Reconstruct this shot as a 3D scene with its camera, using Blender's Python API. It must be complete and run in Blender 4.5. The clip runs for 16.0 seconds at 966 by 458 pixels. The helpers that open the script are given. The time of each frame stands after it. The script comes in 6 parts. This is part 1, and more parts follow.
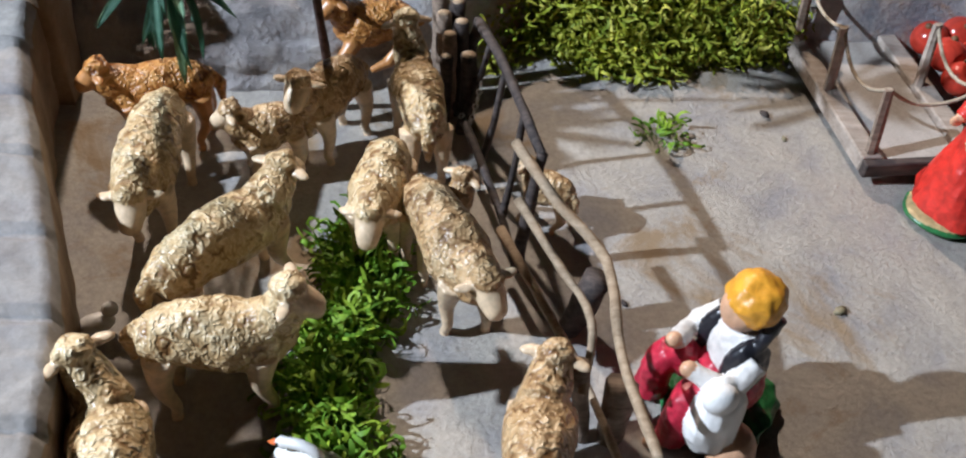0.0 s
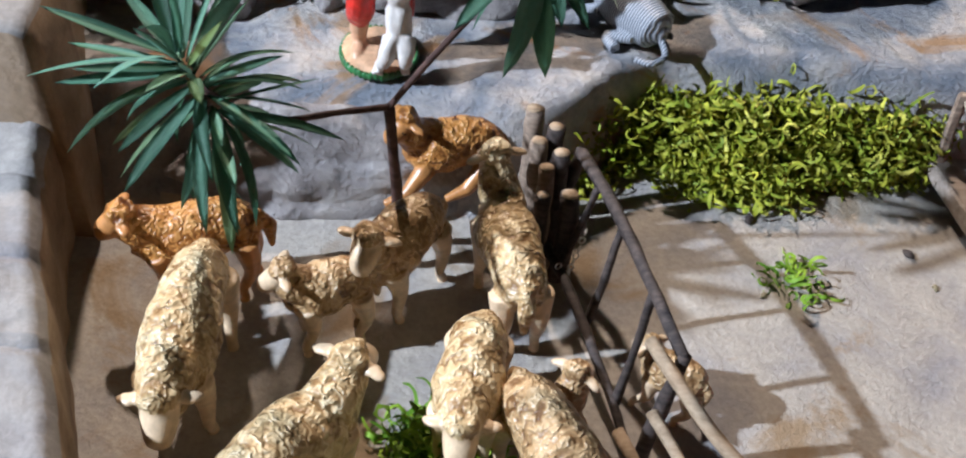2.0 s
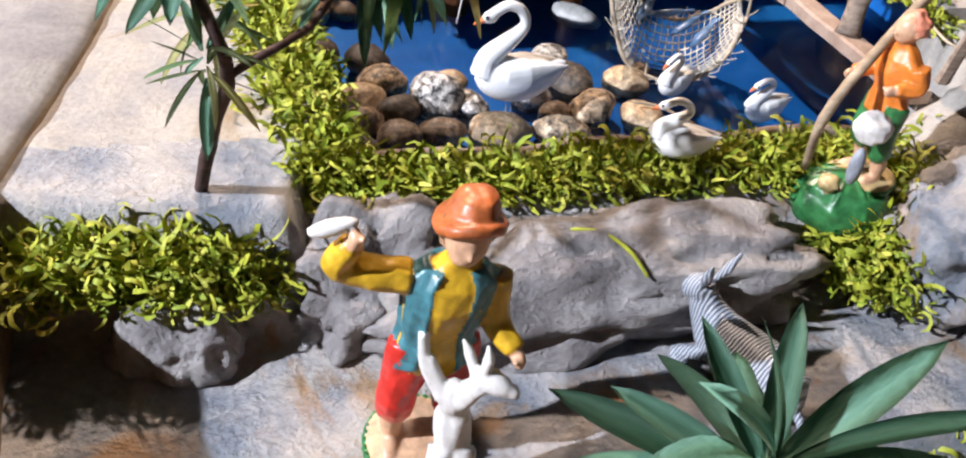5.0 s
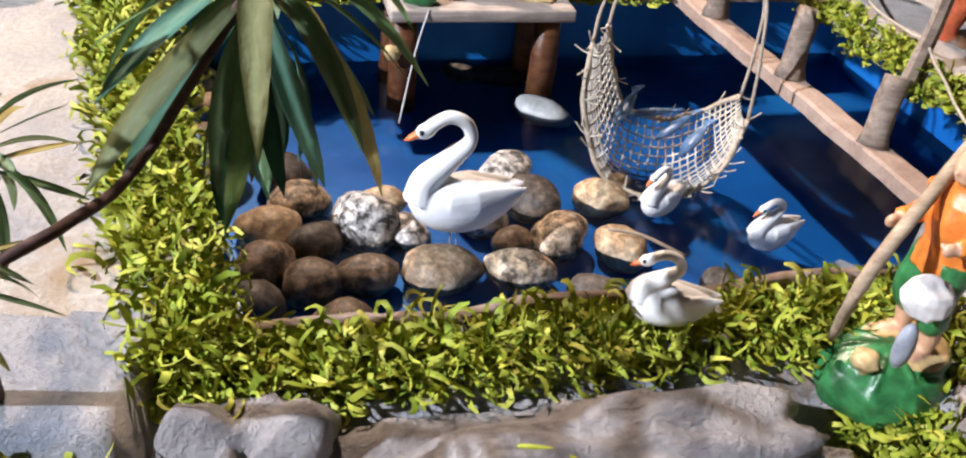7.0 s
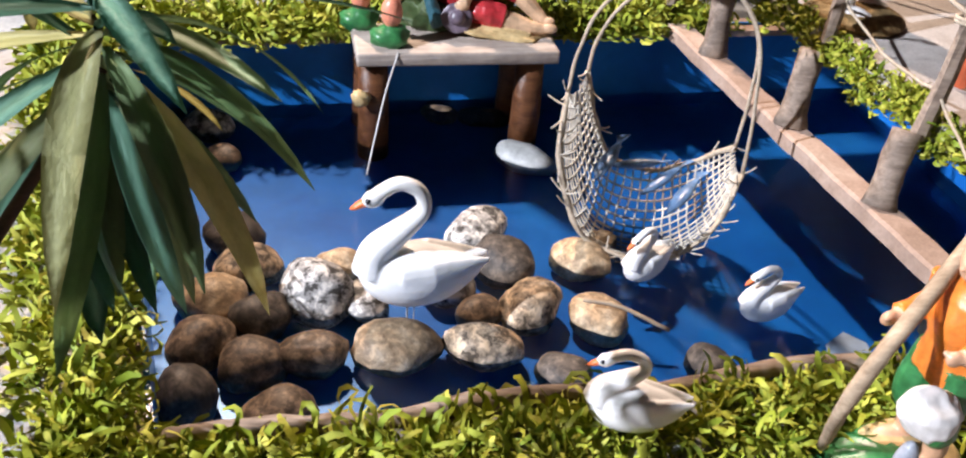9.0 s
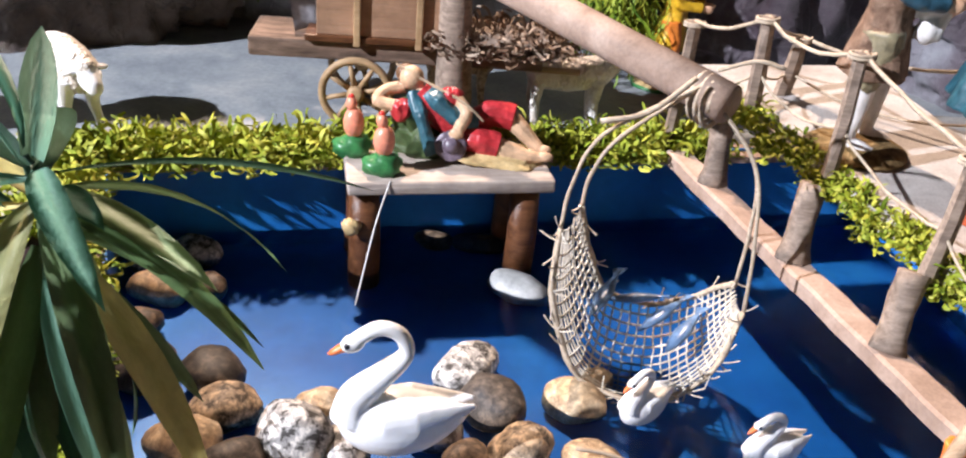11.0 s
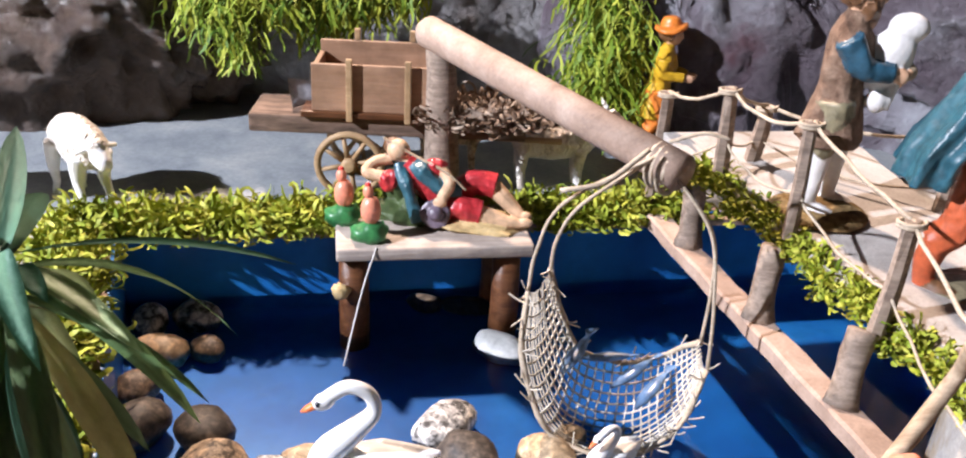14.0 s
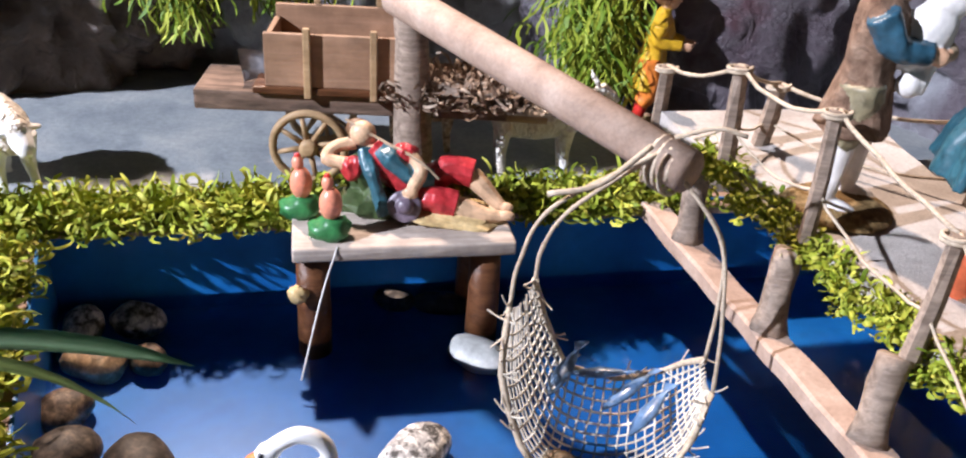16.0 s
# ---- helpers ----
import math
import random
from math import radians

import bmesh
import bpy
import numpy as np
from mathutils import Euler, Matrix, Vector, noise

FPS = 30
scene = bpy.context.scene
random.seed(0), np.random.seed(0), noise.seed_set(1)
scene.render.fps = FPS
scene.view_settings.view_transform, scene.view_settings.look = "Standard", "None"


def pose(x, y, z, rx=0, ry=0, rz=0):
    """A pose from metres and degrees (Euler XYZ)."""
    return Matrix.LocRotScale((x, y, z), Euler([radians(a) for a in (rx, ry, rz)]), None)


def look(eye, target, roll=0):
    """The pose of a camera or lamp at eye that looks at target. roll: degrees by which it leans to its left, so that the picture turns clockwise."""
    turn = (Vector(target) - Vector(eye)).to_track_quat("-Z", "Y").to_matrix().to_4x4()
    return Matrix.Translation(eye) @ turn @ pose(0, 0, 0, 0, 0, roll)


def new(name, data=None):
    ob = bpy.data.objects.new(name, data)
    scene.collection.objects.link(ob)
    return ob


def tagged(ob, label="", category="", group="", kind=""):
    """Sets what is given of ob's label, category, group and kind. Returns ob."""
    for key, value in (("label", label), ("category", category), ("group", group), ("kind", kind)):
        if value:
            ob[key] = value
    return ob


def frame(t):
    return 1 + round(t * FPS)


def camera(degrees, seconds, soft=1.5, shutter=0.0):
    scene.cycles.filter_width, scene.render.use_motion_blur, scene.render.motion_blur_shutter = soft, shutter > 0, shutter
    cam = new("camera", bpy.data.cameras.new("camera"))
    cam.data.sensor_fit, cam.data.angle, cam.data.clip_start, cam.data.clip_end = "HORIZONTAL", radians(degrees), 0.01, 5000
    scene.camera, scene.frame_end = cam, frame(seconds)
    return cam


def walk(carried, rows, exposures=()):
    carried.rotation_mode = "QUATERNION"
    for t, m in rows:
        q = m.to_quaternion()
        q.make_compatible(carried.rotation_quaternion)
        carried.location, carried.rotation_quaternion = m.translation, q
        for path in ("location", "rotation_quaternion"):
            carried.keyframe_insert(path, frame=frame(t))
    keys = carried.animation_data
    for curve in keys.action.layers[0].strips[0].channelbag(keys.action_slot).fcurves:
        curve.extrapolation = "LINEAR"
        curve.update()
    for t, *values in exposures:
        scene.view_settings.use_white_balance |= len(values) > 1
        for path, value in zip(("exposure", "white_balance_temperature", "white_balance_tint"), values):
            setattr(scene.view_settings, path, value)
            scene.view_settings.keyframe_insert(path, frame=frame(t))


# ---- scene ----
cam = camera(54.9, 16.0, 2.1)
METRES, EYE, TILT, LEAN, TURN = 0.55, 0.270, -45.0, -3.5, 0.0
ROWS = [
    (0.0, 0.0, 0.0, 0.0, 0.0, 0.0, -0.0),
    (0.5, -0.0237, 0.0367, 0.0142, 0.33, 0.77, -0.19),
    (1.0, -0.0339, 0.0737, 0.0376, 0.7, 0.81, -0.49),
    (1.5, -0.0394, 0.1028, 0.0668, 0.68, 0.82, -0.88),
    (2.0, -0.0577, 0.1266, 0.1016, 0.8, 0.99, -1.27),
    (2.5, -0.0709, 0.1494, 0.1277, 0.74, 1.25, -1.54),
    (3.0, -0.0856, 0.1888, 0.1721, 0.31, 2.42, -1.78),
    (3.5, -0.1084, 0.233, 0.2251, -0.33, 3.71, -1.76),
    (4.0, -0.1251, 0.2561, 0.2543, -0.67, 4.86, -1.48),
    (6.5, -0.1101, 0.3994, 0.3617, -2.23, 9.05, -0.37),
    (7.0, -0.0895, 0.4383, 0.3818, -1.98, 9.79, -0.73),
    (7.5, -0.0785, 0.4544, 0.3868, -1.34, 10.05, -1.2),
    (8.0, -0.066, 0.4635, 0.3956, -0.8, 10.13, -1.23),
    (10.5, -0.04, 0.5003, 0.4617, 0.25, 11.6, -1.18),
    (11.0, -0.037, 0.4995, 0.4537, 0.36, 16.42, -1.7),
    (11.5, -0.03, 0.4963, 0.4421, 0.62, 18.13, -1.87),
    (12.0, -0.0226, 0.4928, 0.4442, 1.06, 19.29, -1.84),
    (12.5, -0.0226, 0.4881, 0.4453, 1.5, 20.66, -1.68),
    (13.0, -0.0318, 0.4779, 0.4434, 1.95, 21.2, -1.57),
    (13.5, -0.0293, 0.4656, 0.4561, 2.21, 20.85, -1.5),
    (14.0, 0.0034, 0.4658, 0.4469, 2.67, 20.05, -1.74),
    (14.5, 0.0467, 0.4801, 0.4399, 2.74, 19.15, -2.14),
    (15.0, 0.0508, 0.4988, 0.4414, 2.9, 18.52, -2.55),
    (15.5, 0.0318, 0.5089, 0.4644, 3.01, 17.81, -2.38),
    (16.0, 0.0018, 0.5299, 0.5044, 1.53, 16.8, -1.32),
]
walk(cam, [(t, pose(0, 0, EYE, TILT, LEAN, TURN) @ pose(METRES * x, METRES * y, METRES * z, 90 + pitch, roll, yaw)) for t, x, y, z, yaw, pitch, roll in ROWS],
     [(0.0, -0.78, 5900, 12), (1.5, -0.68, 5900, 13), (2.5, -0.42, 6000, 15), (4.0, -0.30, 6400, 18), (7.0, -0.36, 6300, 19), (8.0, -0.32, 6300, 19), (12.5, 0.04, 6500, 22), (16.0, -0.08, 6200, 22)])

from mathutils import bvhtree

# ---- light ----
world = bpy.data.worlds.new("room_air")
world.use_nodes = True
world.node_tree.nodes["Background"].inputs[0].default_value = (1.0, 0.94, 0.88, 1)
world.node_tree.nodes["Background"].inputs[1].default_value = 0.11
scene.world = world


def lamp(name, kind, place, target, energy, color, size):
    data = bpy.data.lights.new(name, kind)
    data.energy, data.color = energy, color
    if kind == "SPOT":
        data.shadow_soft_size, data.spot_size, data.spot_blend = size, radians(70), 0.5
    else:
        data.shape, data.size = "DISK", size
    ob = new(name, data)
    ob.matrix_world = look(place, target)
    return ob


# a cool lamp beside the display and a warm one behind it
KEY = lamp("spot_lamp", "SPOT", (-1.25, 0.0, 0.98), (0.0, 0.45, 0.0), 290, (0.86, 0.94, 1.0), 0.016)
WARM = lamp("ceiling_lamp", "SPOT", (-0.38, 1.43, 1.22), (0.0, 0.45, 0.0), 160, (1.0, 0.80, 0.60), 0.03)
KEY.data.spot_size, KEY.data.spot_blend = radians(60), 0.35
WARM.data.spot_size = radians(85)


# ---- materials ----
def material(name, rough=0.6, metal=0.0, spec=0.5):
    m = bpy.data.materials.new(name)
    m.use_nodes = True
    b = m.node_tree.nodes["Principled BSDF"]
    b.inputs["Roughness"].default_value, b.inputs["Metallic"].default_value = rough, metal
    b.inputs["Specular IOR Level"].default_value = spec
    return m, m.node_tree, b


def node(tree, kind, **values):
    n = tree.nodes.new(kind)
    for key, value in values.items():
        n.inputs[key.replace("_", " ")].default_value = value
    return n


def ramp(tree, fac, stops):
    r = tree.nodes.new("ShaderNodeValToRGB")
    while len(r.color_ramp.elements) < len(stops):
        r.color_ramp.elements.new(0.5)
    for e, (p, c) in zip(r.color_ramp.elements, stops):
        e.position, e.color = p, (*c, 1)
    tree.links.new(fac, r.inputs[0])
    return r.outputs[0]


def coords(tree):
    return tree.nodes.new("ShaderNodeTexCoord").outputs["Object"]


def noise_of(tree, scale, detail=6, rough=0.6, distort=0.0, vec=None):
    n = node(tree, "ShaderNodeTexNoise", Scale=scale, Detail=detail, Roughness=rough, Distortion=distort)
    tree.links.new(vec or coords(tree), n.inputs["Vector"])
    return n.outputs[0]


def mixed(tree, fac, a, b, how="MIX"):
    m = tree.nodes.new("ShaderNodeMix")
    m.data_type, m.blend_type = "RGBA", how
    for value, i in ((fac, 0), (a, 6), (b, 7)):
        if hasattr(value, "links"):
            tree.links.new(value, m.inputs[i])
        else:
            m.inputs[i].default_value = value if i == 0 else (*value, 1)
    return m.outputs[2]


def bump(tree, b, height, strength=0.5, distance=0.001):
    n = node(tree, "ShaderNodeBump", Strength=strength, Distance=distance)
    tree.links.new(height, n.inputs["Height"])
    tree.links.new(n.outputs[0], b.inputs["Normal"])


def mottled(name, dark, mid, light, scale=60, fine=600, rough=0.7, spec=0.4, relief=0.5, depth=0.001, stain=None, spread=0.2):
    """A painted or natural surface: broad patches, fine grain, stains and relief."""
    m, t, b = material(name, rough, 0, spec)
    v = coords(t)
    big, small = noise_of(t, scale, 5, 0.6, 0.4, v), noise_of(t, fine, 8, 0.7, 0, v)
    colour = ramp(t, big, [(0.5 - spread, dark), (0.5, mid), (0.5 + spread, light)])
    grain = ramp(t, small, [(0.3, (0.72, 0.72, 0.72)), (0.7, (1.12, 1.12, 1.12))])
    colour = mixed(t, 0.8, colour, grain, "MULTIPLY")
    if stain:
        spots = ramp(t, noise_of(t, scale * 0.45, 7, 0.65, 1.2, v), [(0.56, (0, 0, 0)), (0.66, (1, 1, 1))])
        colour = mixed(t, spots, colour, stain)
    t.links.new(colour, b.inputs["Base Color"])
    both = node(t, "ShaderNodeMath")
    both.operation = "MULTIPLY_ADD"
    t.links.new(small, both.inputs[0])
    both.inputs[1].default_value = 0.5
    t.links.new(big, both.inputs[2])
    bump(t, b, both.outputs[0], relief, depth)
    return m


def paint(name, colour, rough=0.35, vary=0.25, fine=250):
    """Model paint on resin, with brush marks and a thin wash."""
    m, t, b = material(name, rough, 0, 0.5)
    n = noise_of(t, fine, 5, 0.6, 0.5)
    low, high = [tuple(min(1, c * k) for c in colour) for k in (1 - vary, 1 + vary)]
    t.links.new(ramp(t, n, [(0.3, low), (0.7, high)]), b.inputs["Base Color"])
    bump(t, b, n, 0.3, 0.0005)
    return m


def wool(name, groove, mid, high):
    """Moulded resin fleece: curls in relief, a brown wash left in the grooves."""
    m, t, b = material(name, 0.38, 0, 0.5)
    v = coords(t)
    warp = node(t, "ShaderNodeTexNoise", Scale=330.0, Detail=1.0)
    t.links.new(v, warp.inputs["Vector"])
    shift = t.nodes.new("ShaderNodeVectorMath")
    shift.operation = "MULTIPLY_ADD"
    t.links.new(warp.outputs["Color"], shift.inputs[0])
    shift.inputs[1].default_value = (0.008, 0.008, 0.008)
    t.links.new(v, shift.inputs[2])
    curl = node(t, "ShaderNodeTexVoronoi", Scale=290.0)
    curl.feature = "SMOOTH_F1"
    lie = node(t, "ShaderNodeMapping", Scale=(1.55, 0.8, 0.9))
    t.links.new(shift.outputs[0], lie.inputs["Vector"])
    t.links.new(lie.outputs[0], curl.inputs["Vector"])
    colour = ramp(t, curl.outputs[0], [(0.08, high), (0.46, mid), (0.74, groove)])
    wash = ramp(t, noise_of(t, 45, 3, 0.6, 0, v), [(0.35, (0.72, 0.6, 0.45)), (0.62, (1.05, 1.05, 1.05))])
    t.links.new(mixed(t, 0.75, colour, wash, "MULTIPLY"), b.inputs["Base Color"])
    lift = t.nodes.new("ShaderNodeMath")
    lift.operation = "SUBTRACT"
    lift.inputs[0].default_value = 1.0
    t.links.new(curl.outputs[0], lift.inputs[1])
    bump(t, b, lift.outputs[0], 0.9, 0.0018)
    return m


def islands(name, colours, rough=0.6, translucent=0.0):
    """One colour a strand or leaf, picked per island."""
    m, t, b = material(name, rough, 0, 0.3)
    g = t.nodes.new("ShaderNodeNewGeometry")
    step = 1 / max(1, len(colours) - 1)
    colour = ramp(t, g.outputs["Random Per Island"], [(i * step, c) for i, c in enumerate(colours)])
    n = noise_of(t, 300, 4)
    colour = mixed(t, 0.6, colour, ramp(t, n, [(0.3, (0.6, 0.6, 0.6)), (0.7, (1.2, 1.2, 1.2))]), "MULTIPLY")
    t.links.new(colour, b.inputs["Base Color"])
    return m


def streaked(name, dark, light, scale=400, rough=0.75, stretch=12.0):
    """Bark and sawn wood: grain drawn out along the local x axis."""
    m, t, b = material(name, rough, 0, 0.3)
    mapping = node(t, "ShaderNodeMapping", Scale=(1 / stretch, 1, 1))
    t.links.new(coords(t), mapping.inputs["Vector"])
    n = noise_of(t, scale, 8, 0.65, 0.3, mapping.outputs[0])
    blot = ramp(t, noise_of(t, 70, 4), [(0.35, (0.7, 0.7, 0.7)), (0.65, (1.1, 1.1, 1.1))])
    t.links.new(mixed(t, 1.0, ramp(t, n, [(0.3, dark), (0.7, light)]), blot, "MULTIPLY"), b.inputs["Base Color"])
    bump(t, b, n, 0.6, 0.0008)
    return m


PLASTER = mottled("painted_plaster", (0.31, 0.30, 0.31), (0.42, 0.385, 0.345), (0.50, 0.455, 0.395), 28, 420, 0.75, 0.3, 0.9, 0.002, (0.30, 0.22, 0.14))
TERRACE = mottled("terrace_plaster", (0.22, 0.25, 0.30), (0.42, 0.41, 0.42), (0.60, 0.55, 0.50), 34, 380, 0.7, 0.4, 1.0, 0.0045, (0.40, 0.25, 0.14), 0.15)
BACK_FLOOR = mottled("blue_grey_floor", (0.18, 0.20, 0.225), (0.27, 0.295, 0.31), (0.36, 0.37, 0.37), 30, 420, 0.6, 0.4, 0.5, 0.0012)
ROCK = mottled("rock_face", (0.17, 0.16, 0.165), (0.37, 0.345, 0.345), (0.54, 0.51, 0.49), 38, 300, 0.6, 0.5, 1.0, 0.006, (0.2, 0.17, 0.15), 0.16)
CLIFF = mottled("brown_glazed_cliff", (0.06, 0.038, 0.027), (0.15, 0.10, 0.072), (0.31, 0.265, 0.24), 13, 150, 0.26, 0.6, 1.0, 0.008, (0.05, 0.029, 0.02), 0.2)
CLIFF_GREY = mottled("grey_glazed_cliff", (0.13, 0.115, 0.11), (0.30, 0.29, 0.29), (0.50, 0.49, 0.49), 16, 150, 0.3, 0.5, 1.0, 0.009, (0.17, 0.13, 0.11), 0.2)
CLIFF_PURPLE = mottled("purple_grey_cliff", (0.07, 0.045, 0.06), (0.16, 0.135, 0.155), (0.38, 0.39, 0.42), 16, 150, 0.28, 0.55, 1.0, 0.009, (0.09, 0.04, 0.05), 0.2)
WALL = mottled("grey_wall_plaster", (0.21, 0.20, 0.21), (0.30, 0.285, 0.275), (0.38, 0.355, 0.33), 30, 350, 0.75, 0.3, 0.7, 0.0015)
WALL_SIDE = mottled("brown_wall_plaster", (0.16, 0.10, 0.06), (0.28, 0.20, 0.13), (0.36, 0.28, 0.21), 30, 350, 0.75, 0.3, 0.7, 0.0015)
BLUE = mottled("blue_tray_paint", (0.006, 0.115, 0.42), (0.009, 0.165, 0.52), (0.02, 0.24, 0.62), 12, 60, 0.3, 0.5, 0.2, 0.0006)
SAND = mottled("sanded_deck", (0.38, 0.335, 0.295), (0.48, 0.435, 0.395), (0.57, 0.525, 0.48), 40, 900, 0.85, 0.2, 0.8, 0.001)
MOSS = islands("moss_fibre", [(0.12, 0.18, 0.012), (0.30, 0.34, 0.025), (0.44, 0.44, 0.05), (0.20, 0.27, 0.018), (0.52, 0.50, 0.085)])
MOSS_GREEN = islands("fresh_moss_fibre", [(0.07, 0.17, 0.01), (0.16, 0.30, 0.02), (0.26, 0.38, 0.03), (0.10, 0.22, 0.012)])
MOSS_HANG = islands("hanging_moss_fibre", [(0.06, 0.13, 0.01), (0.15, 0.24, 0.015), (0.30, 0.36, 0.03), (0.42, 0.44, 0.05), (0.10, 0.20, 0.012)])
BARK = streaked("grey_bark", (0.14, 0.10, 0.075), (0.40, 0.31, 0.24))
BARK_DARK = streaked("dark_bark", (0.02, 0.017, 0.018), (0.11, 0.085, 0.075))
STEM = streaked("plant_stem", (0.035, 0.018, 0.015), (0.11, 0.06, 0.05))
STICK = streaked("pale_peeled_stick", (0.26, 0.18, 0.11), (0.52, 0.40, 0.28))
PLANK = streaked("grey_plank", (0.32, 0.26, 0.215), (0.52, 0.445, 0.385))
BROWN_WOOD = streaked("varnished_brown_wood", (0.05, 0.018, 0.008), (0.17, 0.07, 0.03), 300, 0.35)
CART_WOOD = streaked("cart_board", (0.27, 0.155, 0.09), (0.36, 0.215, 0.135), 250, 0.5)
CART_BARK = streaked("cart_bark", (0.07, 0.045, 0.03), (0.25, 0.165, 0.12), 350, 0.85, 6)
CART_TRIM = streaked("cart_batten", (0.32, 0.20, 0.10), (0.46, 0.31, 0.17), 250, 0.5)
TWINE = streaked("twine", (0.38, 0.29, 0.20), (0.62, 0.52, 0.40), 900, 0.9, 3)
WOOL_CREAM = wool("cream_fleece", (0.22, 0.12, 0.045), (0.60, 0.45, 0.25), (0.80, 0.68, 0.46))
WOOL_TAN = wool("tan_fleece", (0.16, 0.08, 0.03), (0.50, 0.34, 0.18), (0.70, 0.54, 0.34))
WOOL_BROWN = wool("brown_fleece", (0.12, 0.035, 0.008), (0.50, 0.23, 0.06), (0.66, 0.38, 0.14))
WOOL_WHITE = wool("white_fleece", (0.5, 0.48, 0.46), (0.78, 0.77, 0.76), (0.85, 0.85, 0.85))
FACE_CREAM = paint("cream_face", (0.66, 0.50, 0.33), 0.35, 0.22)
FACE_BROWN = paint("brown_face", (0.46, 0.21, 0.07), 0.35, 0.3)
WHITE = paint("white_resin", (0.82, 0.81, 0.79), 0.3, 0.05)
OFFWHITE = paint("offwhite_paint", (0.66, 0.63, 0.6), 0.4, 0.15)
SKIN = paint("flesh_paint", (0.62, 0.36, 0.22), 0.4, 0.2)
RED = paint("red_paint", (0.55, 0.03, 0.02), 0.35, 0.3)
CRIMSON = paint("crimson_paint", (0.42, 0.02, 0.045), 0.35, 0.35)
ORANGE = paint("orange_paint", (0.70, 0.20, 0.03), 0.4, 0.3)
HAIR = paint("ginger_paint", (0.72, 0.33, 0.03), 0.4, 0.25)
YELLOW = paint("mustard_paint", (0.62, 0.36, 0.02), 0.4, 0.25)
GREEN = paint("green_paint", (0.03, 0.16, 0.05), 0.35, 0.4)
TEAL = paint("teal_paint", (0.03, 0.10, 0.11), 0.4, 0.45)
BLACK = paint("black_paint", (0.015, 0.015, 0.02), 0.35, 0.3)
BROWN = paint("brown_paint", (0.15, 0.07, 0.03), 0.5, 0.4)
DRAB = paint("drab_paint", (0.20, 0.17, 0.10), 0.5, 0.4)
TAN = paint("tan_paint", (0.50, 0.36, 0.17), 0.45, 0.3)
GREY = paint("grey_paint", (0.28, 0.30, 0.34), 0.4, 0.3)
PINK = paint("pink_paint", (0.72, 0.26, 0.16), 0.35, 0.25)
BEAK = paint("beak_paint", (0.75, 0.18, 0.05), 0.4, 0.2)
ROOM = mottled("room_paint", (0.19, 0.19, 0.19), (0.22, 0.22, 0.22), (0.25, 0.25, 0.25), 2, 60, 0.9, 0.2, 0.2)


def leaf_material(name, dark, light):
    """Matt fabric leaf: a fine lengthwise grain, some light passing through."""
    m, t, b = material(name, 0.5, 0, 0.35)
    info = t.nodes.new("ShaderNodeObjectInfo")
    colour = ramp(t, info.outputs["Random"], [(0.0, dark), (0.75, light), (1.0, (light[0] * 1.8, light[1] * 1.25, light[2] * 0.85))])
    mapping = node(t, "ShaderNodeMapping", Scale=(0.08, 1, 1))
    t.links.new(coords(t), mapping.inputs["Vector"])
    n = noise_of(t, 40, 4, 0.6, 0, mapping.outputs[0])
    colour = mixed(t, 0.6, colour, ramp(t, n, [(0.3, (0.8, 0.8, 0.8)), (0.7, (1.15, 1.15, 1.15))]), "MULTIPLY")
    t.links.new(colour, b.inputs["Base Color"])
    bump(t, b, n, 0.2, 0.004)
    thin = t.nodes.new("ShaderNodeBsdfTranslucent")
    t.links.new(colour, thin.inputs[0])
    both = t.nodes.new("ShaderNodeMixShader")
    both.inputs[0].default_value = 0.3
    t.links.new(b.outputs[0], both.inputs[1])
    t.links.new(thin.outputs[0], both.inputs[2])
    t.links.new(both.outputs[0], t.nodes["Material Output"].inputs[0])
    return m


LEAF = leaf_material("fabric_leaf", (0.09, 0.22, 0.14), (0.17, 0.34, 0.25))
LEAF_PALE = leaf_material("pale_fabric_leaf", (0.15, 0.26, 0.10), (0.34, 0.42, 0.25))


def pebble_material(name, dark, mid, light, speckle, grain=420):
    """River stone: broad patches of three tones and mineral specks."""
    m, t, b = material(name, 0.58, 0, 0.35)
    v = coords(t)
    info = t.nodes.new("ShaderNodeObjectInfo")
    tone = ramp(t, info.outputs["Random"], [(0.0, (0.78, 0.78, 0.8)), (1.0, (1.18, 1.15, 1.1))])
    base = ramp(t, noise_of(t, 75, 5, 0.6, 0.6, v), [(0.32, dark), (0.5, mid), (0.68, light)])
    spots = ramp(t, noise_of(t, grain, 6, 0.7, 0.3, v), [(0.43, (0.14, 0.13, 0.12)), (0.48, (0.9, 0.9, 0.9)), (0.53, (1.0, 1.0, 1.0)), (0.58, (2.2, 2.15, 2.05))])
    t.links.new(mixed(t, 1, mixed(t, speckle, base, spots, "MULTIPLY"), tone, "MULTIPLY"), b.inputs["Base Color"])
    bump(t, b, noise_of(t, 300, 6, 0.7, 0, v), 0.35, 0.0007)
    return m


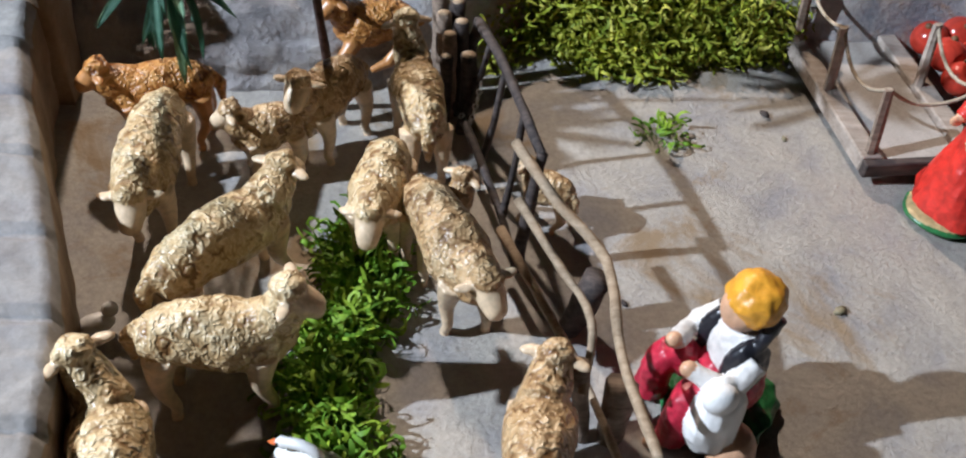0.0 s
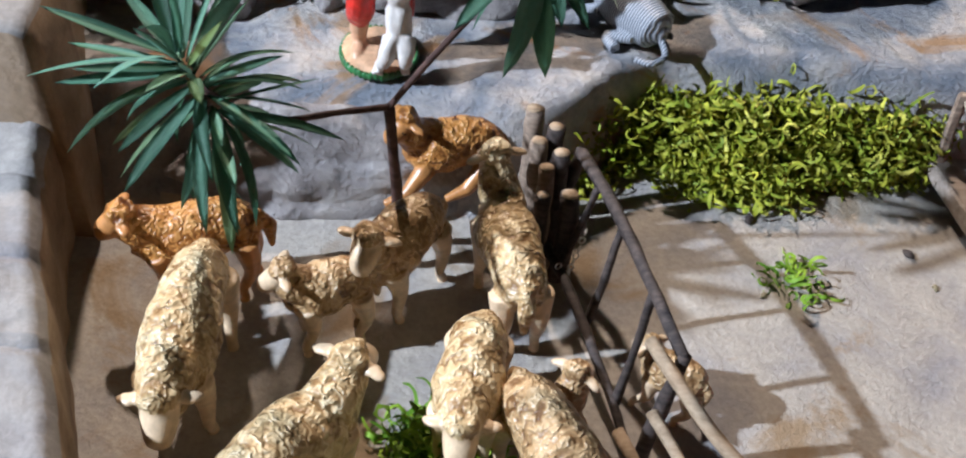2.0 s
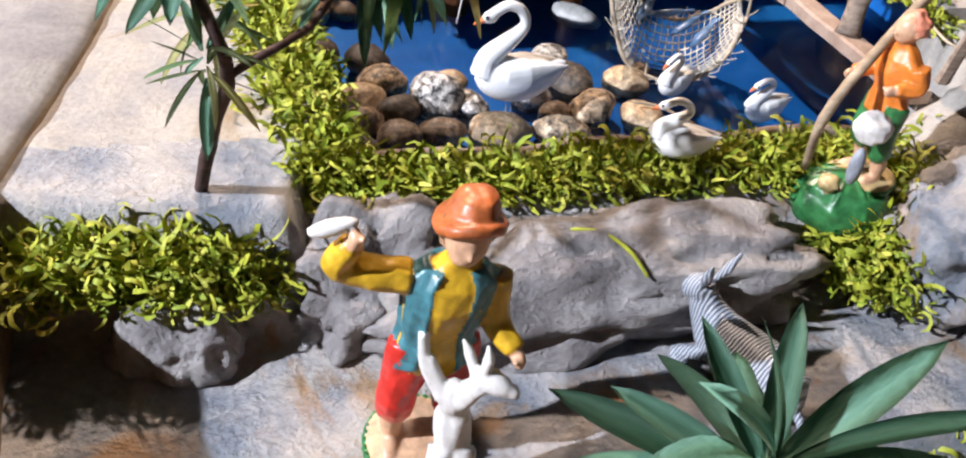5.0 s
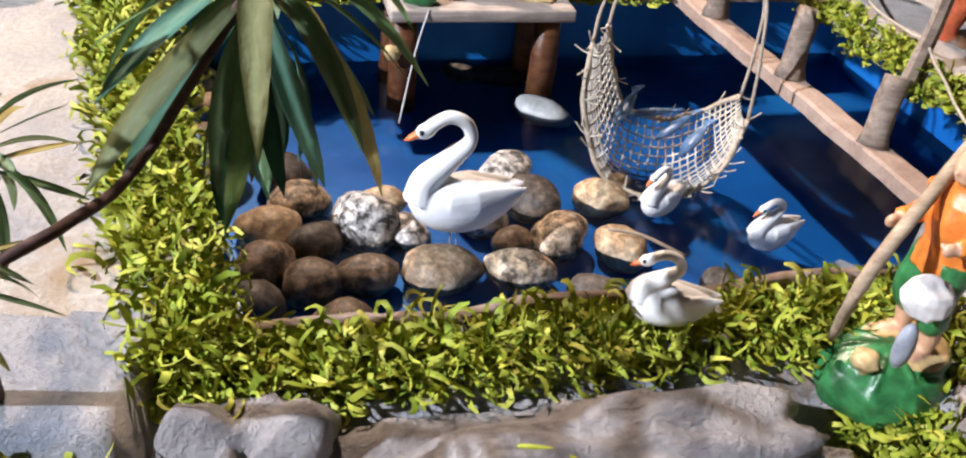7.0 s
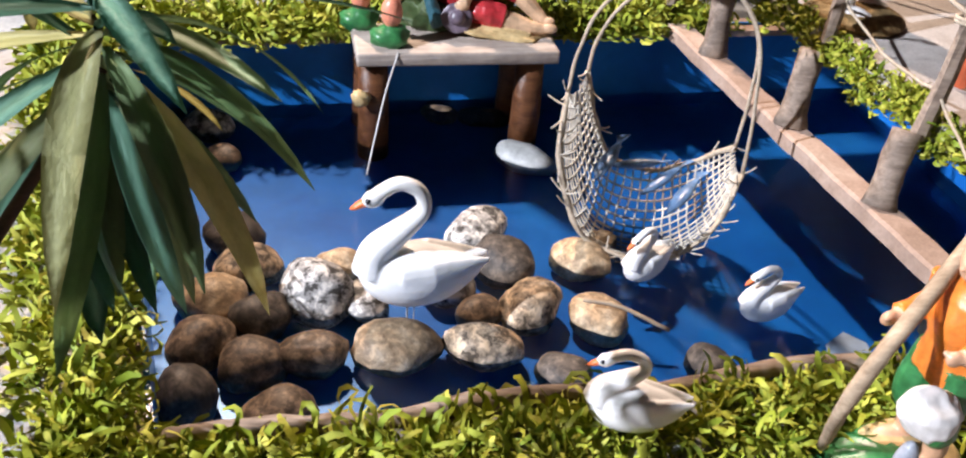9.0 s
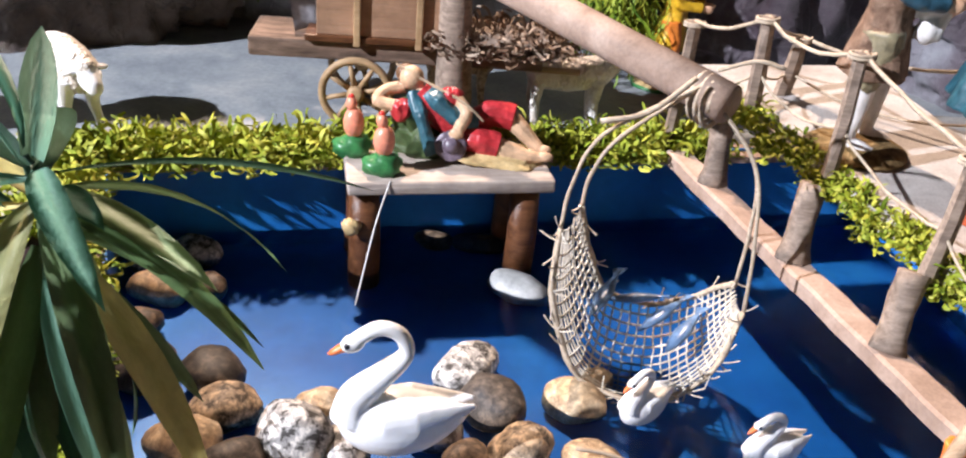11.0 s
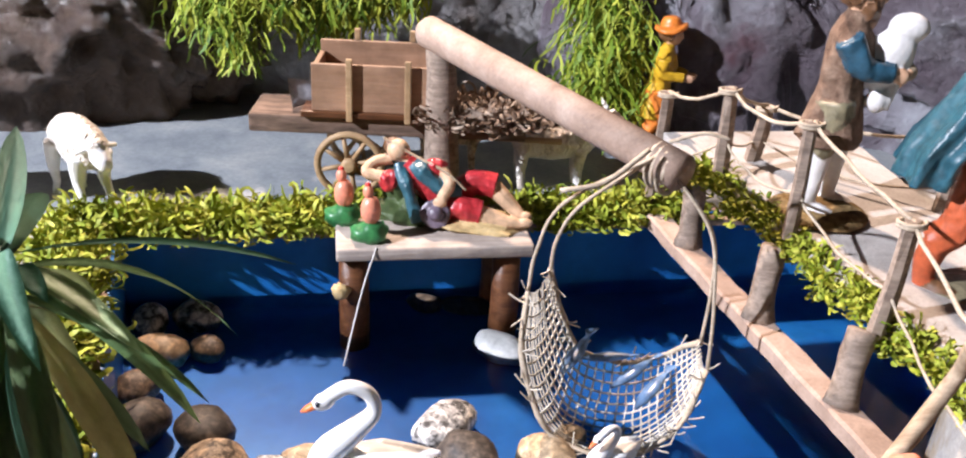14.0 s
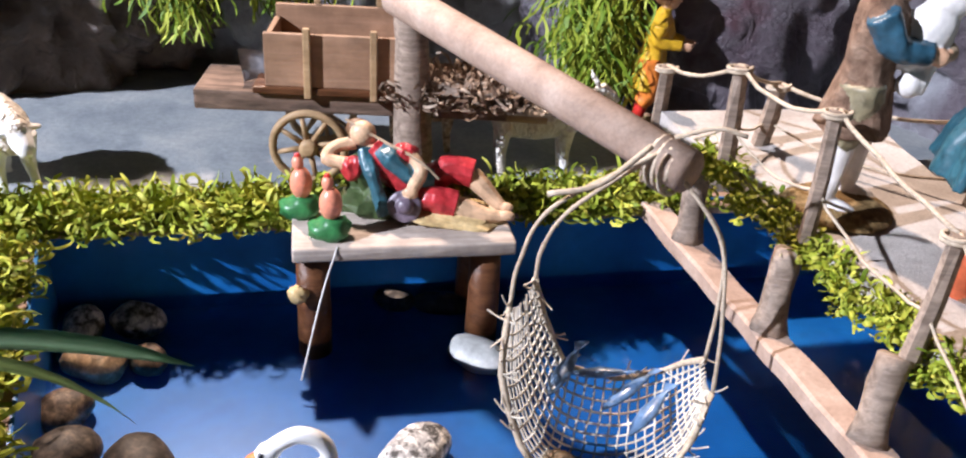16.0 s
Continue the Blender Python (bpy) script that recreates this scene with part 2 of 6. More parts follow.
STONE_BROWN = pebble_material("brown_river_stone", (0.07, 0.045, 0.03), (0.15, 0.105, 0.07), (0.25, 0.18, 0.12), 0.6, 300)
STONE_DARK = pebble_material("dark_river_stone", (0.035, 0.028, 0.024), (0.075, 0.06, 0.048), (0.13, 0.10, 0.075), 0.55, 300)
STONE_TAN = pebble_material("tan_river_stone", (0.24, 0.15, 0.08), (0.36, 0.26, 0.16), (0.46, 0.38, 0.28), 0.4, 300)
STONE_FLECK = pebble_material("granite_river_stone", (0.20, 0.19, 0.18), (0.32, 0.31, 0.30), (0.42, 0.40, 0.38), 1.0, 230)
STONE_WARM_FLECK = pebble_material("warm_speckled_stone", (0.22, 0.15, 0.09), (0.34, 0.26, 0.18), (0.44, 0.36, 0.27), 0.9, 230)


def water_material():
    """Clear shallow water: see-through, with a mirror gloss that grows at a glance."""
    m = bpy.data.materials.new("pond_water")
    m.use_nodes = True
    t = m.node_tree
    t.nodes.clear()
    out = t.nodes.new("ShaderNodeOutputMaterial")
    clear, gloss, mix = [t.nodes.new("ShaderNodeBsdf" + k) if k != "Mix" else t.nodes.new("ShaderNodeMixShader") for k in ("Transparent", "Glossy", "Mix")]
    clear.inputs[0].default_value = (0.72, 0.85, 0.97, 1)
    gloss.inputs["Roughness"].default_value = 0.03
    f = node(t, "ShaderNodeFresnel", IOR=1.33)
    ripples = node(t, "ShaderNodeBump", Strength=0.25, Distance=0.0006)
    t.links.new(noise_of(t, 45, 3, 0.5, 0.6), ripples.inputs["Height"])
    t.links.new(ripples.outputs[0], gloss.inputs["Normal"])
    t.links.new(ripples.outputs[0], f.inputs["Normal"])
    t.links.new(f.outputs[0], mix.inputs[0])
    t.links.new(clear.outputs[0], mix.inputs[1])
    t.links.new(gloss.outputs[0], mix.inputs[2])
    t.links.new(mix.outputs[0], out.inputs[0])
    return m


WATER = water_material()


# ---- building helpers ----
def mesh_of(name, bm, mats, smooth=True):
    me = bpy.data.meshes.new(name)
    bm.normal_update()
    bm.to_mesh(me)
    bm.free()
    for m in mats if isinstance(mats, (list, tuple)) else [mats]:
        me.materials.append(m)
    if smooth:
        me.shade_smooth()
    return me


def part(name, bm, mats, parent, label="", smooth=True):
    ob = new(name, mesh_of(name, bm, mats, smooth))
    ob.parent = parent
    return tagged(ob, label)


def thing(name, bm, mats, label, category, group="", kind="", place=None, smooth=True, mould=0.0, folds=0.0, plain=()):
    me = mesh_of(name, bm, mats, smooth)
    if mould:
        me = fused(me, mould, 2, folds, plain)
        me.name = name
    ob = new(name, me)
    if place is not None:
        ob.matrix_world = place
    return tagged(ob, label, category, group, kind)


def root(name, label, category, place=None, group=""):
    ob = new(name)
    ob.empty_display_size = 0.01
    if place is not None:
        ob.matrix_world = place
    return tagged(ob, label, category, group)


def box(bm, lo, hi, mat=0, bevel=0.0006, m=None):
    vs = [bm.verts.new(Vector((x, y, z))) for x in (lo[0], hi[0]) for y in (lo[1], hi[1]) for z in (lo[2], hi[2])]
    if m is not None:
        for v in vs:
            v.co = m @ v.co
    fs = [bm.faces.new([vs[i] for i in q]) for q in ((0, 1, 3, 2), (4, 6, 7, 5), (0, 4, 5, 1), (2, 3, 7, 6), (0, 2, 6, 4), (1, 5, 7, 3))]
    for f in fs:
        f.material_index = mat
    if bevel:
        es = list({e for f in fs for e in f.edges})
        made = bmesh.ops.bevel(bm, geom=es, offset=bevel, segments=2, affect="EDGES", profile=0.6)
        for f in made["faces"]:
            f.material_index = mat


def tube(bm, pts, radii, seg=10, mat=0, caps=True, rough=0.0, seed=0.0, squash=1.0):
    """A round bar along pts with a radius at each, ends closed."""
    pts = [Vector(p) for p in pts]
    if not isinstance(radii, (list, tuple)):
        radii = [radii] * len(pts)
    rings, side = [], None
    for i, p in enumerate(pts):
        d = (pts[min(i + 1, len(pts) - 1)] - pts[max(i - 1, 0)]).normalized()
        if side is None:
            side = d.orthogonal().normalized()
        side = (side - d * side.dot(d)).normalized()
        up = d.cross(side)
        ring = []
        for k in range(seg):
            a = 2 * math.pi * k / seg
            r = radii[i]
            q = side * math.cos(a) + up * math.sin(a) * squash
            if rough:
                r *= 1 + rough * noise.noise(p * 130 + q * 1.3 + Vector((seed, 0, 0)))
            ring.append(bm.verts.new(p + q * r))
        rings.append(ring)
    for a, b in zip(rings, rings[1:]):
        for k in range(seg):
            bm.faces.new((a[k], a[(k + 1) % seg], b[(k + 1) % seg], b[k])).material_index = mat
    if caps:
        bm.faces.new(rings[0][::-1]).material_index = mat
        bm.faces.new(rings[-1]).material_index = mat


def curve_through(pts, steps=6):
    """A smooth line through pts."""
    P = [Vector(p) for p in pts]
    P = [2 * P[0] - P[1]] + P + [2 * P[-1] - P[-2]]
    out = []
    for i in range(1, len(P) - 2):
        a, b, c, d = P[i - 1:i + 3]
        for k in range(steps):
            t = k / steps
            out.append(0.5 * (2 * b + (c - a) * t + (2 * a - 5 * b + 4 * c - d) * t * t + (3 * b - a - 3 * c + d) * t ** 3))
    return out + [P[-2]]


def ball(bm, centre, radii, mat=0, turn=(0, 0, 0), seg=16, rough=0.0, freq=90.0, seed=0.0):
    rot = Euler([radians(a) for a in turn]).to_matrix()
    made = bmesh.ops.create_uvsphere(bm, u_segments=seg, v_segments=max(6, seg * 2 // 3), radius=1)["verts"]
    for v in made:
        n = v.co.copy()
        k = 1 + (rough * noise.noise(n * freq * 0.02 + Vector((seed, seed * 0.7, 0))) if rough else 0)
        v.co = rot @ Vector((n.x * radii[0] * k, n.y * radii[1] * k, n.z * radii[2] * k)) + Vector(centre)
    for f in {f for v in made for f in v.link_faces}:
        f.material_index = mat


def sweep(bm, stations, mat=0, seg=20, relief=0.0, freq=260.0, seed=0.0):
    """A body: rings of (centre, half width, half height), closed at both ends."""
    P = [Vector(s[0]) for s in stations]
    rings = []
    for i, (c, w, h) in enumerate(stations):
        d = (P[min(i + 1, len(P) - 1)] - P[max(i - 1, 0)]).normalized()
        side = Vector((-d.y, d.x, 0))
        side = side.normalized() if side.length > 1e-6 else Vector((0, 1, 0))
        up = d.cross(side)
        if up.z < 0:
            up = -up
        ring = []
        for k in range(seg):
            a = 2 * math.pi * k / seg
            q = side * math.cos(a) * w + up * math.sin(a) * h
            co = P[i] + q
            if relief:
                n = noise.noise(co * freq + Vector((seed, 0, 0)))
                co += q.normalized() * relief * (abs(n) * 2 - 0.5)
            ring.append(bm.verts.new(co))
        rings.append(ring)
    for a, b in zip(rings, rings[1:]):
        for k in range(seg):
            bm.faces.new((a[k], a[(k + 1) % seg], b[(k + 1) % seg], b[k])).material_index = mat
    bm.faces.new(rings[0]).material_index = mat
    bm.faces.new(rings[-1][::-1]).material_index = mat


def boulder(name, centre, radii, turn, mat, label, seed, rough=0.3, parent=None, category="rock", sub=4, kind="", group="", flat=0.0, craggy=0.0, drape=0.0):
    bm = bmesh.new()
    bmesh.ops.create_icosphere(bm, subdivisions=sub, radius=1)
    s = Vector((seed * 3.7, seed * 1.9, seed * 0.6))
    for v in bm.verts:
        n = v.co.copy()
        k = 1 + rough * noise.noise(n * 1.1 + s) + rough * 0.5 * noise.noise(n * 2.7 + s) + rough * 0.22 * noise.noise(n * 7 + s)
        if flat:
            k += flat * (abs(noise.noise(n * 1.6 - s)) - 0.2)
        if craggy:
            q = n * 2.3 + s
            k += craggy * (0.5 - abs(noise.noise(q)) * 2) + craggy * 0.55 * (0.5 - abs(noise.noise(q * 2.3)) * 2) + craggy * 0.3 * (0.5 - abs(noise.noise(q * 5.1)) * 2) + craggy * 0.12 * noise.noise(q * 13)
        if drape:
            # crumpled paper: sharp pleats that run down the face
            w = noise.noise_vector(n * 1.7 + s)
            q = Vector((n.x * 6.0 + w.x * 1.8 + n.z * 2.2, n.y * 5.0 + w.y * 1.5, n.z * 2.6 + w.z * 1.4)) + s
            k += drape * (0.45 - abs(noise.noise(q)) * 1.8) + drape * 0.5 * (0.45 - abs(noise.noise(q * 2.2)) * 1.8) + drape * 0.22 * (0.45 - abs(noise.noise(q * 5.3)) * 1.8)
        v.co = Vector((n.x * radii[0], n.y * radii[1], n.z * radii[2])) * k
    return thing(name, bm, mat, label, category, group, kind, pose(*centre, *turn))


def moss(name, spots, label, seed, mat=None, strand=0.0150, width=0.00066, category="moss", kind="stuff", lift=0.3):
    """Heaps of curled fibre: spots of (x, y, z, spread x, spread y, height, how many)."""
    rng = np.random.default_rng(seed)
    verts, faces = [], []
    for x, y, z, sx, sy, h, count in spots:
        for _ in range(int(count * 3.0)):
            r, a = math.sqrt(rng.random()), rng.random() * 2 * math.pi
            px, py = x + sx * r * math.cos(a), y + sy * r * math.sin(a)
            pz = z + h * max(0.0, 1 - r * r) * rng.random() ** 0.6
            p = np.array((px, py, pz))
            d = rng.normal(size=3) * (1, 1, lift)
            d /= np.linalg.norm(d)
            bend = rng.normal(size=3)
            bend -= d * bend.dot(d)
            bend /= np.linalg.norm(bend)
            length = strand * rng.uniform(0.5, 1.25) / 6
            w = width * rng.uniform(0.6, 1.5)
            turn = rng.uniform(0.2, 1.3) * (1 if rng.random() < 0.5 else -1)
            p = p - d * length * 3
            base = len(verts)
            n = np.cross(d, bend)
            flat = rng.random() * 3.1
            for i in range(7):
                s = (n * math.cos(flat) + bend * math.sin(flat)) * w * (0.45 if i in (0, 6) else 1)
                q = p.copy()
                q[2] = max(q[2], z - 0.001)
                verts.extend((tuple(q - s), tuple(q + s)))
                if i:
                    b = base + 2 * i
                    faces.append((b - 2, b - 1, b + 1, b))
                d, bend = d * math.cos(turn) + bend * math.sin(turn), bend * math.cos(turn) - d * math.sin(turn)
                p = p + d * length
                flat += 0.25
    me = bpy.data.meshes.new(name)
    me.from_pydata(verts, [], faces)
    me.materials.append(mat or MOSS)
    me.shade_smooth()
    return tagged(new(name, me), label, category, "", kind)


def hanging_moss(name, spots, label, seed, mat):
    """Long fibres hanging from ledges: spots of (x, y, z, spread, how many)."""
    rng = np.random.default_rng(seed)
    verts, faces = [], []
    for x, y, z, spread, count in spots:
        for _ in range(count * 3):
            p = np.array((x, y, z)) + rng.normal(size=3) * (spread * 0.5, spread * 0.35, spread * 0.4)
            d = np.array((rng.normal() * 0.8, -abs(rng.normal()) * 0.7, rng.normal() * 0.5))
            step, w = rng.uniform(0.0020, 0.0042), rng.uniform(0.0004, 0.0009)
            side = np.array((math.cos(rng.random() * 3.1), math.sin(rng.random() * 3.1) * 0.6, 0.2))
            base = len(verts)
            for i in range(7):
                d = d * 0.75 + np.array((rng.normal() * 0.38, rng.normal() * 0.30, -0.30))
                d /= np.linalg.norm(d)
                k = w * (0.4 if i in (0, 6) else 1)
                verts.extend((tuple(p - side * k), tuple(p + side * k)))
                if i:
                    b = base + 2 * i
                    faces.append((b - 2, b - 1, b + 1, b))
                p = p + d * step
    me = bpy.data.meshes.new(name)
    me.from_pydata(verts, [], faces)
    me.materials.append(mat)
    me.shade_smooth()
    return tagged(new(name, me), label, "moss", "", "stuff")


def fused(me, voxel, smooth=2, folds=0.0, plain=()):
    """Moulds a mesh of overlapping pieces into one skin; every face keeps the paint of the piece it came from."""
    ob = new("mould", me)
    r = ob.modifiers.new("skin", "REMESH")
    r.mode, r.voxel_size, r.use_smooth_shade = "VOXEL", voxel, True
    s = ob.modifiers.new("soft", "SMOOTH")
    s.factor, s.iterations = 0.5, smooth
    bpy.context.view_layer.update()
    dg = bpy.context.evaluated_depsgraph_get()
    skin = bpy.data.meshes.new_from_object(ob.evaluated_get(dg))
    tree = bvhtree.BVHTree.FromPolygons([v.co for v in me.vertices], [tuple(p.vertices) for p in me.polygons])
    index = [tree.find_nearest(p.center)[2] for p in skin.polygons]
    skin.materials.clear()
    for mat in me.materials:
        skin.materials.append(mat)
    for p, i in zip(skin.polygons, index):
        p.material_index = me.polygons[i].material_index
    if folds:
        still = {v for p in skin.polygons if p.material_index in plain for v in p.vertices}
        moved = []
        for q, n, i in [(v.co.copy(), v.normal.copy(), v.index) for v in skin.vertices]:
            f = 0 if i in still else noise.noise(Vector((q.x * 230, q.y * 230, q.z * 90))) + 0.5 * noise.noise(q * 420)
            moved.extend(q + n * folds * f)
        skin.vertices.foreach_set("co", moved)
    skin.shade_smooth()
    bpy.data.objects.remove(ob)
    return skin


# ---- the pond's own directions: u along its front edge, v across it ----
POND, U, V = Vector((-0.088, 0.505, 0)), Vector((0.974, 0.225, 0)), Vector((-0.225, 0.974, 0))
POND_TURN = math.degrees(math.atan2(0.225, 0.974))
WATER_Z, BACK_Z, RIM_Z = 0.053, 0.090, 0.077


def pond(u, v, z=0.0):
    return POND + U * u + V * v + Vector((0, 0, z))


def pond_uv(x, y):
    d = Vector((x, y, 0)) - POND
    return d.dot(U), d.dot(V)


def rise(x, a, b):
    t = min(1.0, max(0.0, (x - a) / (b - a)))
    return t * t * (3 - 2 * t)


def ground_height(x, y):
    """The modelled ground: court, step, terrace, plateau, pond rim, back floor."""
    n1 = noise.noise(Vector((x * 22, y * 22, 0)))
    n2 = noise.noise(Vector((x * 70, y * 70, 3)))
    court = -0.06 * (min(max(x, 0.06), 0.22) - 0.11) + 0.0006 * n2
    foot = 0.352 + 0.055 * rise(x, -0.02, 0.06) + 0.006 * n1
    z = court + (0.046 - court) * rise(y, foot, foot + 0.022 + 0.016 * rise(-x, 0.0, 0.06))
    z += (0.003 * n1 + 0.0015 * n2) * rise(y, foot, foot + 0.02)
    u, v = pond_uv(x, y)
    # the slope up to the pond's front rim
    z += (RIM_Z - 0.046) * rise(v, -0.055 + 0.01 * n1, -0.02) * rise(u, -0.06, -0.02) * (1 - rise(u, 0.2, 0.26))
    # the plateau beside the pond
    left = (1 - rise(x, -0.112 + 0.006 * n1, -0.098 + 0.006 * n1)) * rise(y, 0.440 + 0.006 * n1, 0.458 + 0.006 * n1)
    z = max(z, 0.046 + (0.088 - 0.046) * left + 0.001 * n2) if left > 0 else z
    left2 = (1 - rise(u, -0.035, -0.02)) * rise(y, 0.46, 0.475)
    z = z + (0.088 - z) * left2 if left2 > left else z
    # the ramp to the bridge and the floor behind the pond
    ramp_up = rise(x, 0.10, 0.14) * rise(y, 0.47, 0.58)
    z += (0.112 - z) * ramp_up * 0.95
    back = rise(v, 0.2, 0.212)
    z += (BACK_Z - z) * back
    if -0.009 - 0.126 * v < u < (0.314 if v > 0.045 else 0.240) and -0.005 < v < 0.2165:
        z = 0.02
    return z


def ground():
    xs = np.arange(-0.42, 0.5201, 0.004)
    ys = np.concatenate((np.arange(-0.3, 0.1, 0.02), np.arange(0.1, 0.34, 0.006), np.arange(0.34, 0.58, 0.003), np.arange(0.58, 0.98, 0.005)))
    verts = [(x, y, ground_height(x, y)) for y in ys for x in xs]
    w = len(xs)
    faces = [(j * w + i, j * w + i + 1, (j + 1) * w + i + 1, (j + 1) * w + i) for j in range(len(ys) - 1) for i in range(w - 1)]
    me = bpy.data.meshes.new("ground")
    me.from_pydata(verts, [], faces)
    me.materials.append(PLASTER)
    me.materials.append(TERRACE)
    me.materials.append(BACK_FLOOR)
    for p in me.polygons:
        x, y, _ = p.center
        p.material_index = 1 if 0.35 < y < 0.53 and pond_uv(x, y)[1] < 0.0 and p.center.z > 0.006 else 2 if pond_uv(x, y)[1] > 0.206 else 0
    me.shade_smooth()
    return tagged(new("ground", me), "grey painted plaster ground of the model landscape", "ground", "", "structure")


ground()

# ---- the room round the display ----
for name, lo, hi, label, category in (
        ("wall_north", (-2.2, 1.6, -0.9), (2.2, 1.7, 2.5), "plain pale room wall", "wall"),
        ("wall_south", (-2.2, -2.2, -0.9), (2.2, -2.1, 2.5), "plain pale room wall", "wall"),
        ("wall_east", (2.1, -2.1, -0.9), (2.2, 1.6, 2.5), "plain pale room wall", "wall"),
        ("wall_west", (-2.2, -2.1, -0.9), (-2.1, 1.6, 2.5), "plain pale room wall", "wall"),
        ("floor", (-2.2, -2.2, -1.0), (2.2, 1.7, -0.9), "plain room floor", "floor"),
        ("ceiling", (-2.2, -2.2, 2.5), (2.2, 1.7, 2.6), "plain pale ceiling", "ceiling")):
    bm = bmesh.new()
    box(bm, lo, hi, 0, 0)
    thing(name, bm, ROOM, label, category, "", "structure", None, False)
bm = bmesh.new()
box(bm, (-0.5, -0.35, -0.9), (0.6, 1.05, -0.03), 0, 0.004)
thing("plinth", bm, WALL_SIDE, "plain brown plinth under the model landscape", "plinth", "", "structure", None, False)


# ---- the pen's wall ----
def stone_wall():
    """A low plastered wall beside the pen: pale top, brown inner face, joints scored into the top."""
    bm = bmesh.new()
    rng = random.Random(4)
    n = 200
    inner = [(-0.098 - 0.072 * rise(y, 0.12, 0.36) - 0.003, y) for y in [0.02 + i * 0.33 / n for i in range(n + 1)]]
    grid = []
    for x0, y in inner:
        row = []
        wob = 0.0015 * noise.noise(Vector((0, y * 60, 0)))
        joint = 0.0028 if min(abs(y - j) for j in (0.055, 0.092, 0.135, 0.172, 0.205, 0.243, 0.276, 0.312)) < 0.002 else 0
        for k in range(26):
            d = k / 25 * 0.075
            z = 0.056 + 0.0012 * noise.noise(Vector((d * 90, y * 90, 1))) - joint - 0.004 * max(0, 1 - d / 0.003) + 0.0011 * noise.noise(Vector((d * 260, y * 260, 4)))
            row.append(bm.verts.new((x0 - d + wob, y, z)))
        grid.append(row)
    for a, b in zip(grid, grid[1:]):
        for k in range(25):
            bm.faces.new((a[k], b[k], b[k + 1], a[k + 1]))
    low = [[bm.verts.new((row[0].co.x - 0.004 * (j - 1) / 4 - 0.001 * noise.noise(Vector((j * 0.8, row[0].co.y * 80, 5))), row[0].co.y, row[0].co.z * (1 - j / 5) - 0.002 * j / 5)) for j in range(1, 6)] for row in grid]
    for i in range(len(grid) - 1):
        a, b = [grid[i][0]] + low[i], [grid[i + 1][0]] + low[i + 1]
        for j in range(5):
            bm.faces.new((a[j], a[j + 1], b[j + 1], b[j])).material_index = 1
    end, foot = grid[-1], None
    base = [bm.verts.new((v.co.x, v.co.y + 0.001, -0.002)) for v in end]
    for k in range(25):
        bm.faces.new((end[k], end[k + 1], base[k + 1], base[k])).material_index = 1
    return thing("wall_pen", bm, [WALL, WALL_SIDE], "low plastered pen wall with a pale scored top", "wall", "", "structure")


stone_wall()


def side_wall():
    """The taller wall that carries on beside the terrace."""
    bm = bmesh.new()
    rows = []
    for i in range(32):
        y = 0.335 + i * 0.0085
        x = -0.168 - 0.028 * rise(y, 0.335, 0.46) - 0.02 * rise(y, 0.5, 0.8)
        w = 0.0018 * noise.noise(Vector((3, y * 50, 0)))
        prof = [(x + w, -0.004), (x + w + 0.001, 0.03), (x - w, 0.06), (x + 0.5 * w, 0.08), (x - 0.002, 0.090), (x - 0.006, 0.092), (x - 0.03, 0.093), (x - 0.07, 0.092), (x - 0.12, 0.09)]
        rows.append([bm.verts.new((px, y, pz + 0.0012 * noise.noise(Vector((px * 120, y * 120, pz * 90))))) for px, pz in prof])
    for a, b in zip(rows, rows[1:]):
        for k in range(len(a) - 1):
            bm.faces.new((a[k], b[k], b[k + 1], a[k + 1])).material_index = 1 if k < 4 else 0
    end = rows[0]
    base = [bm.verts.new((v.co.x, v.co.y, -0.004)) for v in end[1:]]
    for k in range(1, len(end) - 1):
        bm.faces.new((end[k], end[k + 1], base[k], base[k - 1])).material_index = 1
    return thing("wall_side", bm, [WALL, WALL_SIDE], "taller plastered wall beside the terrace, pale top over a brown face", "wall", "", "structure")


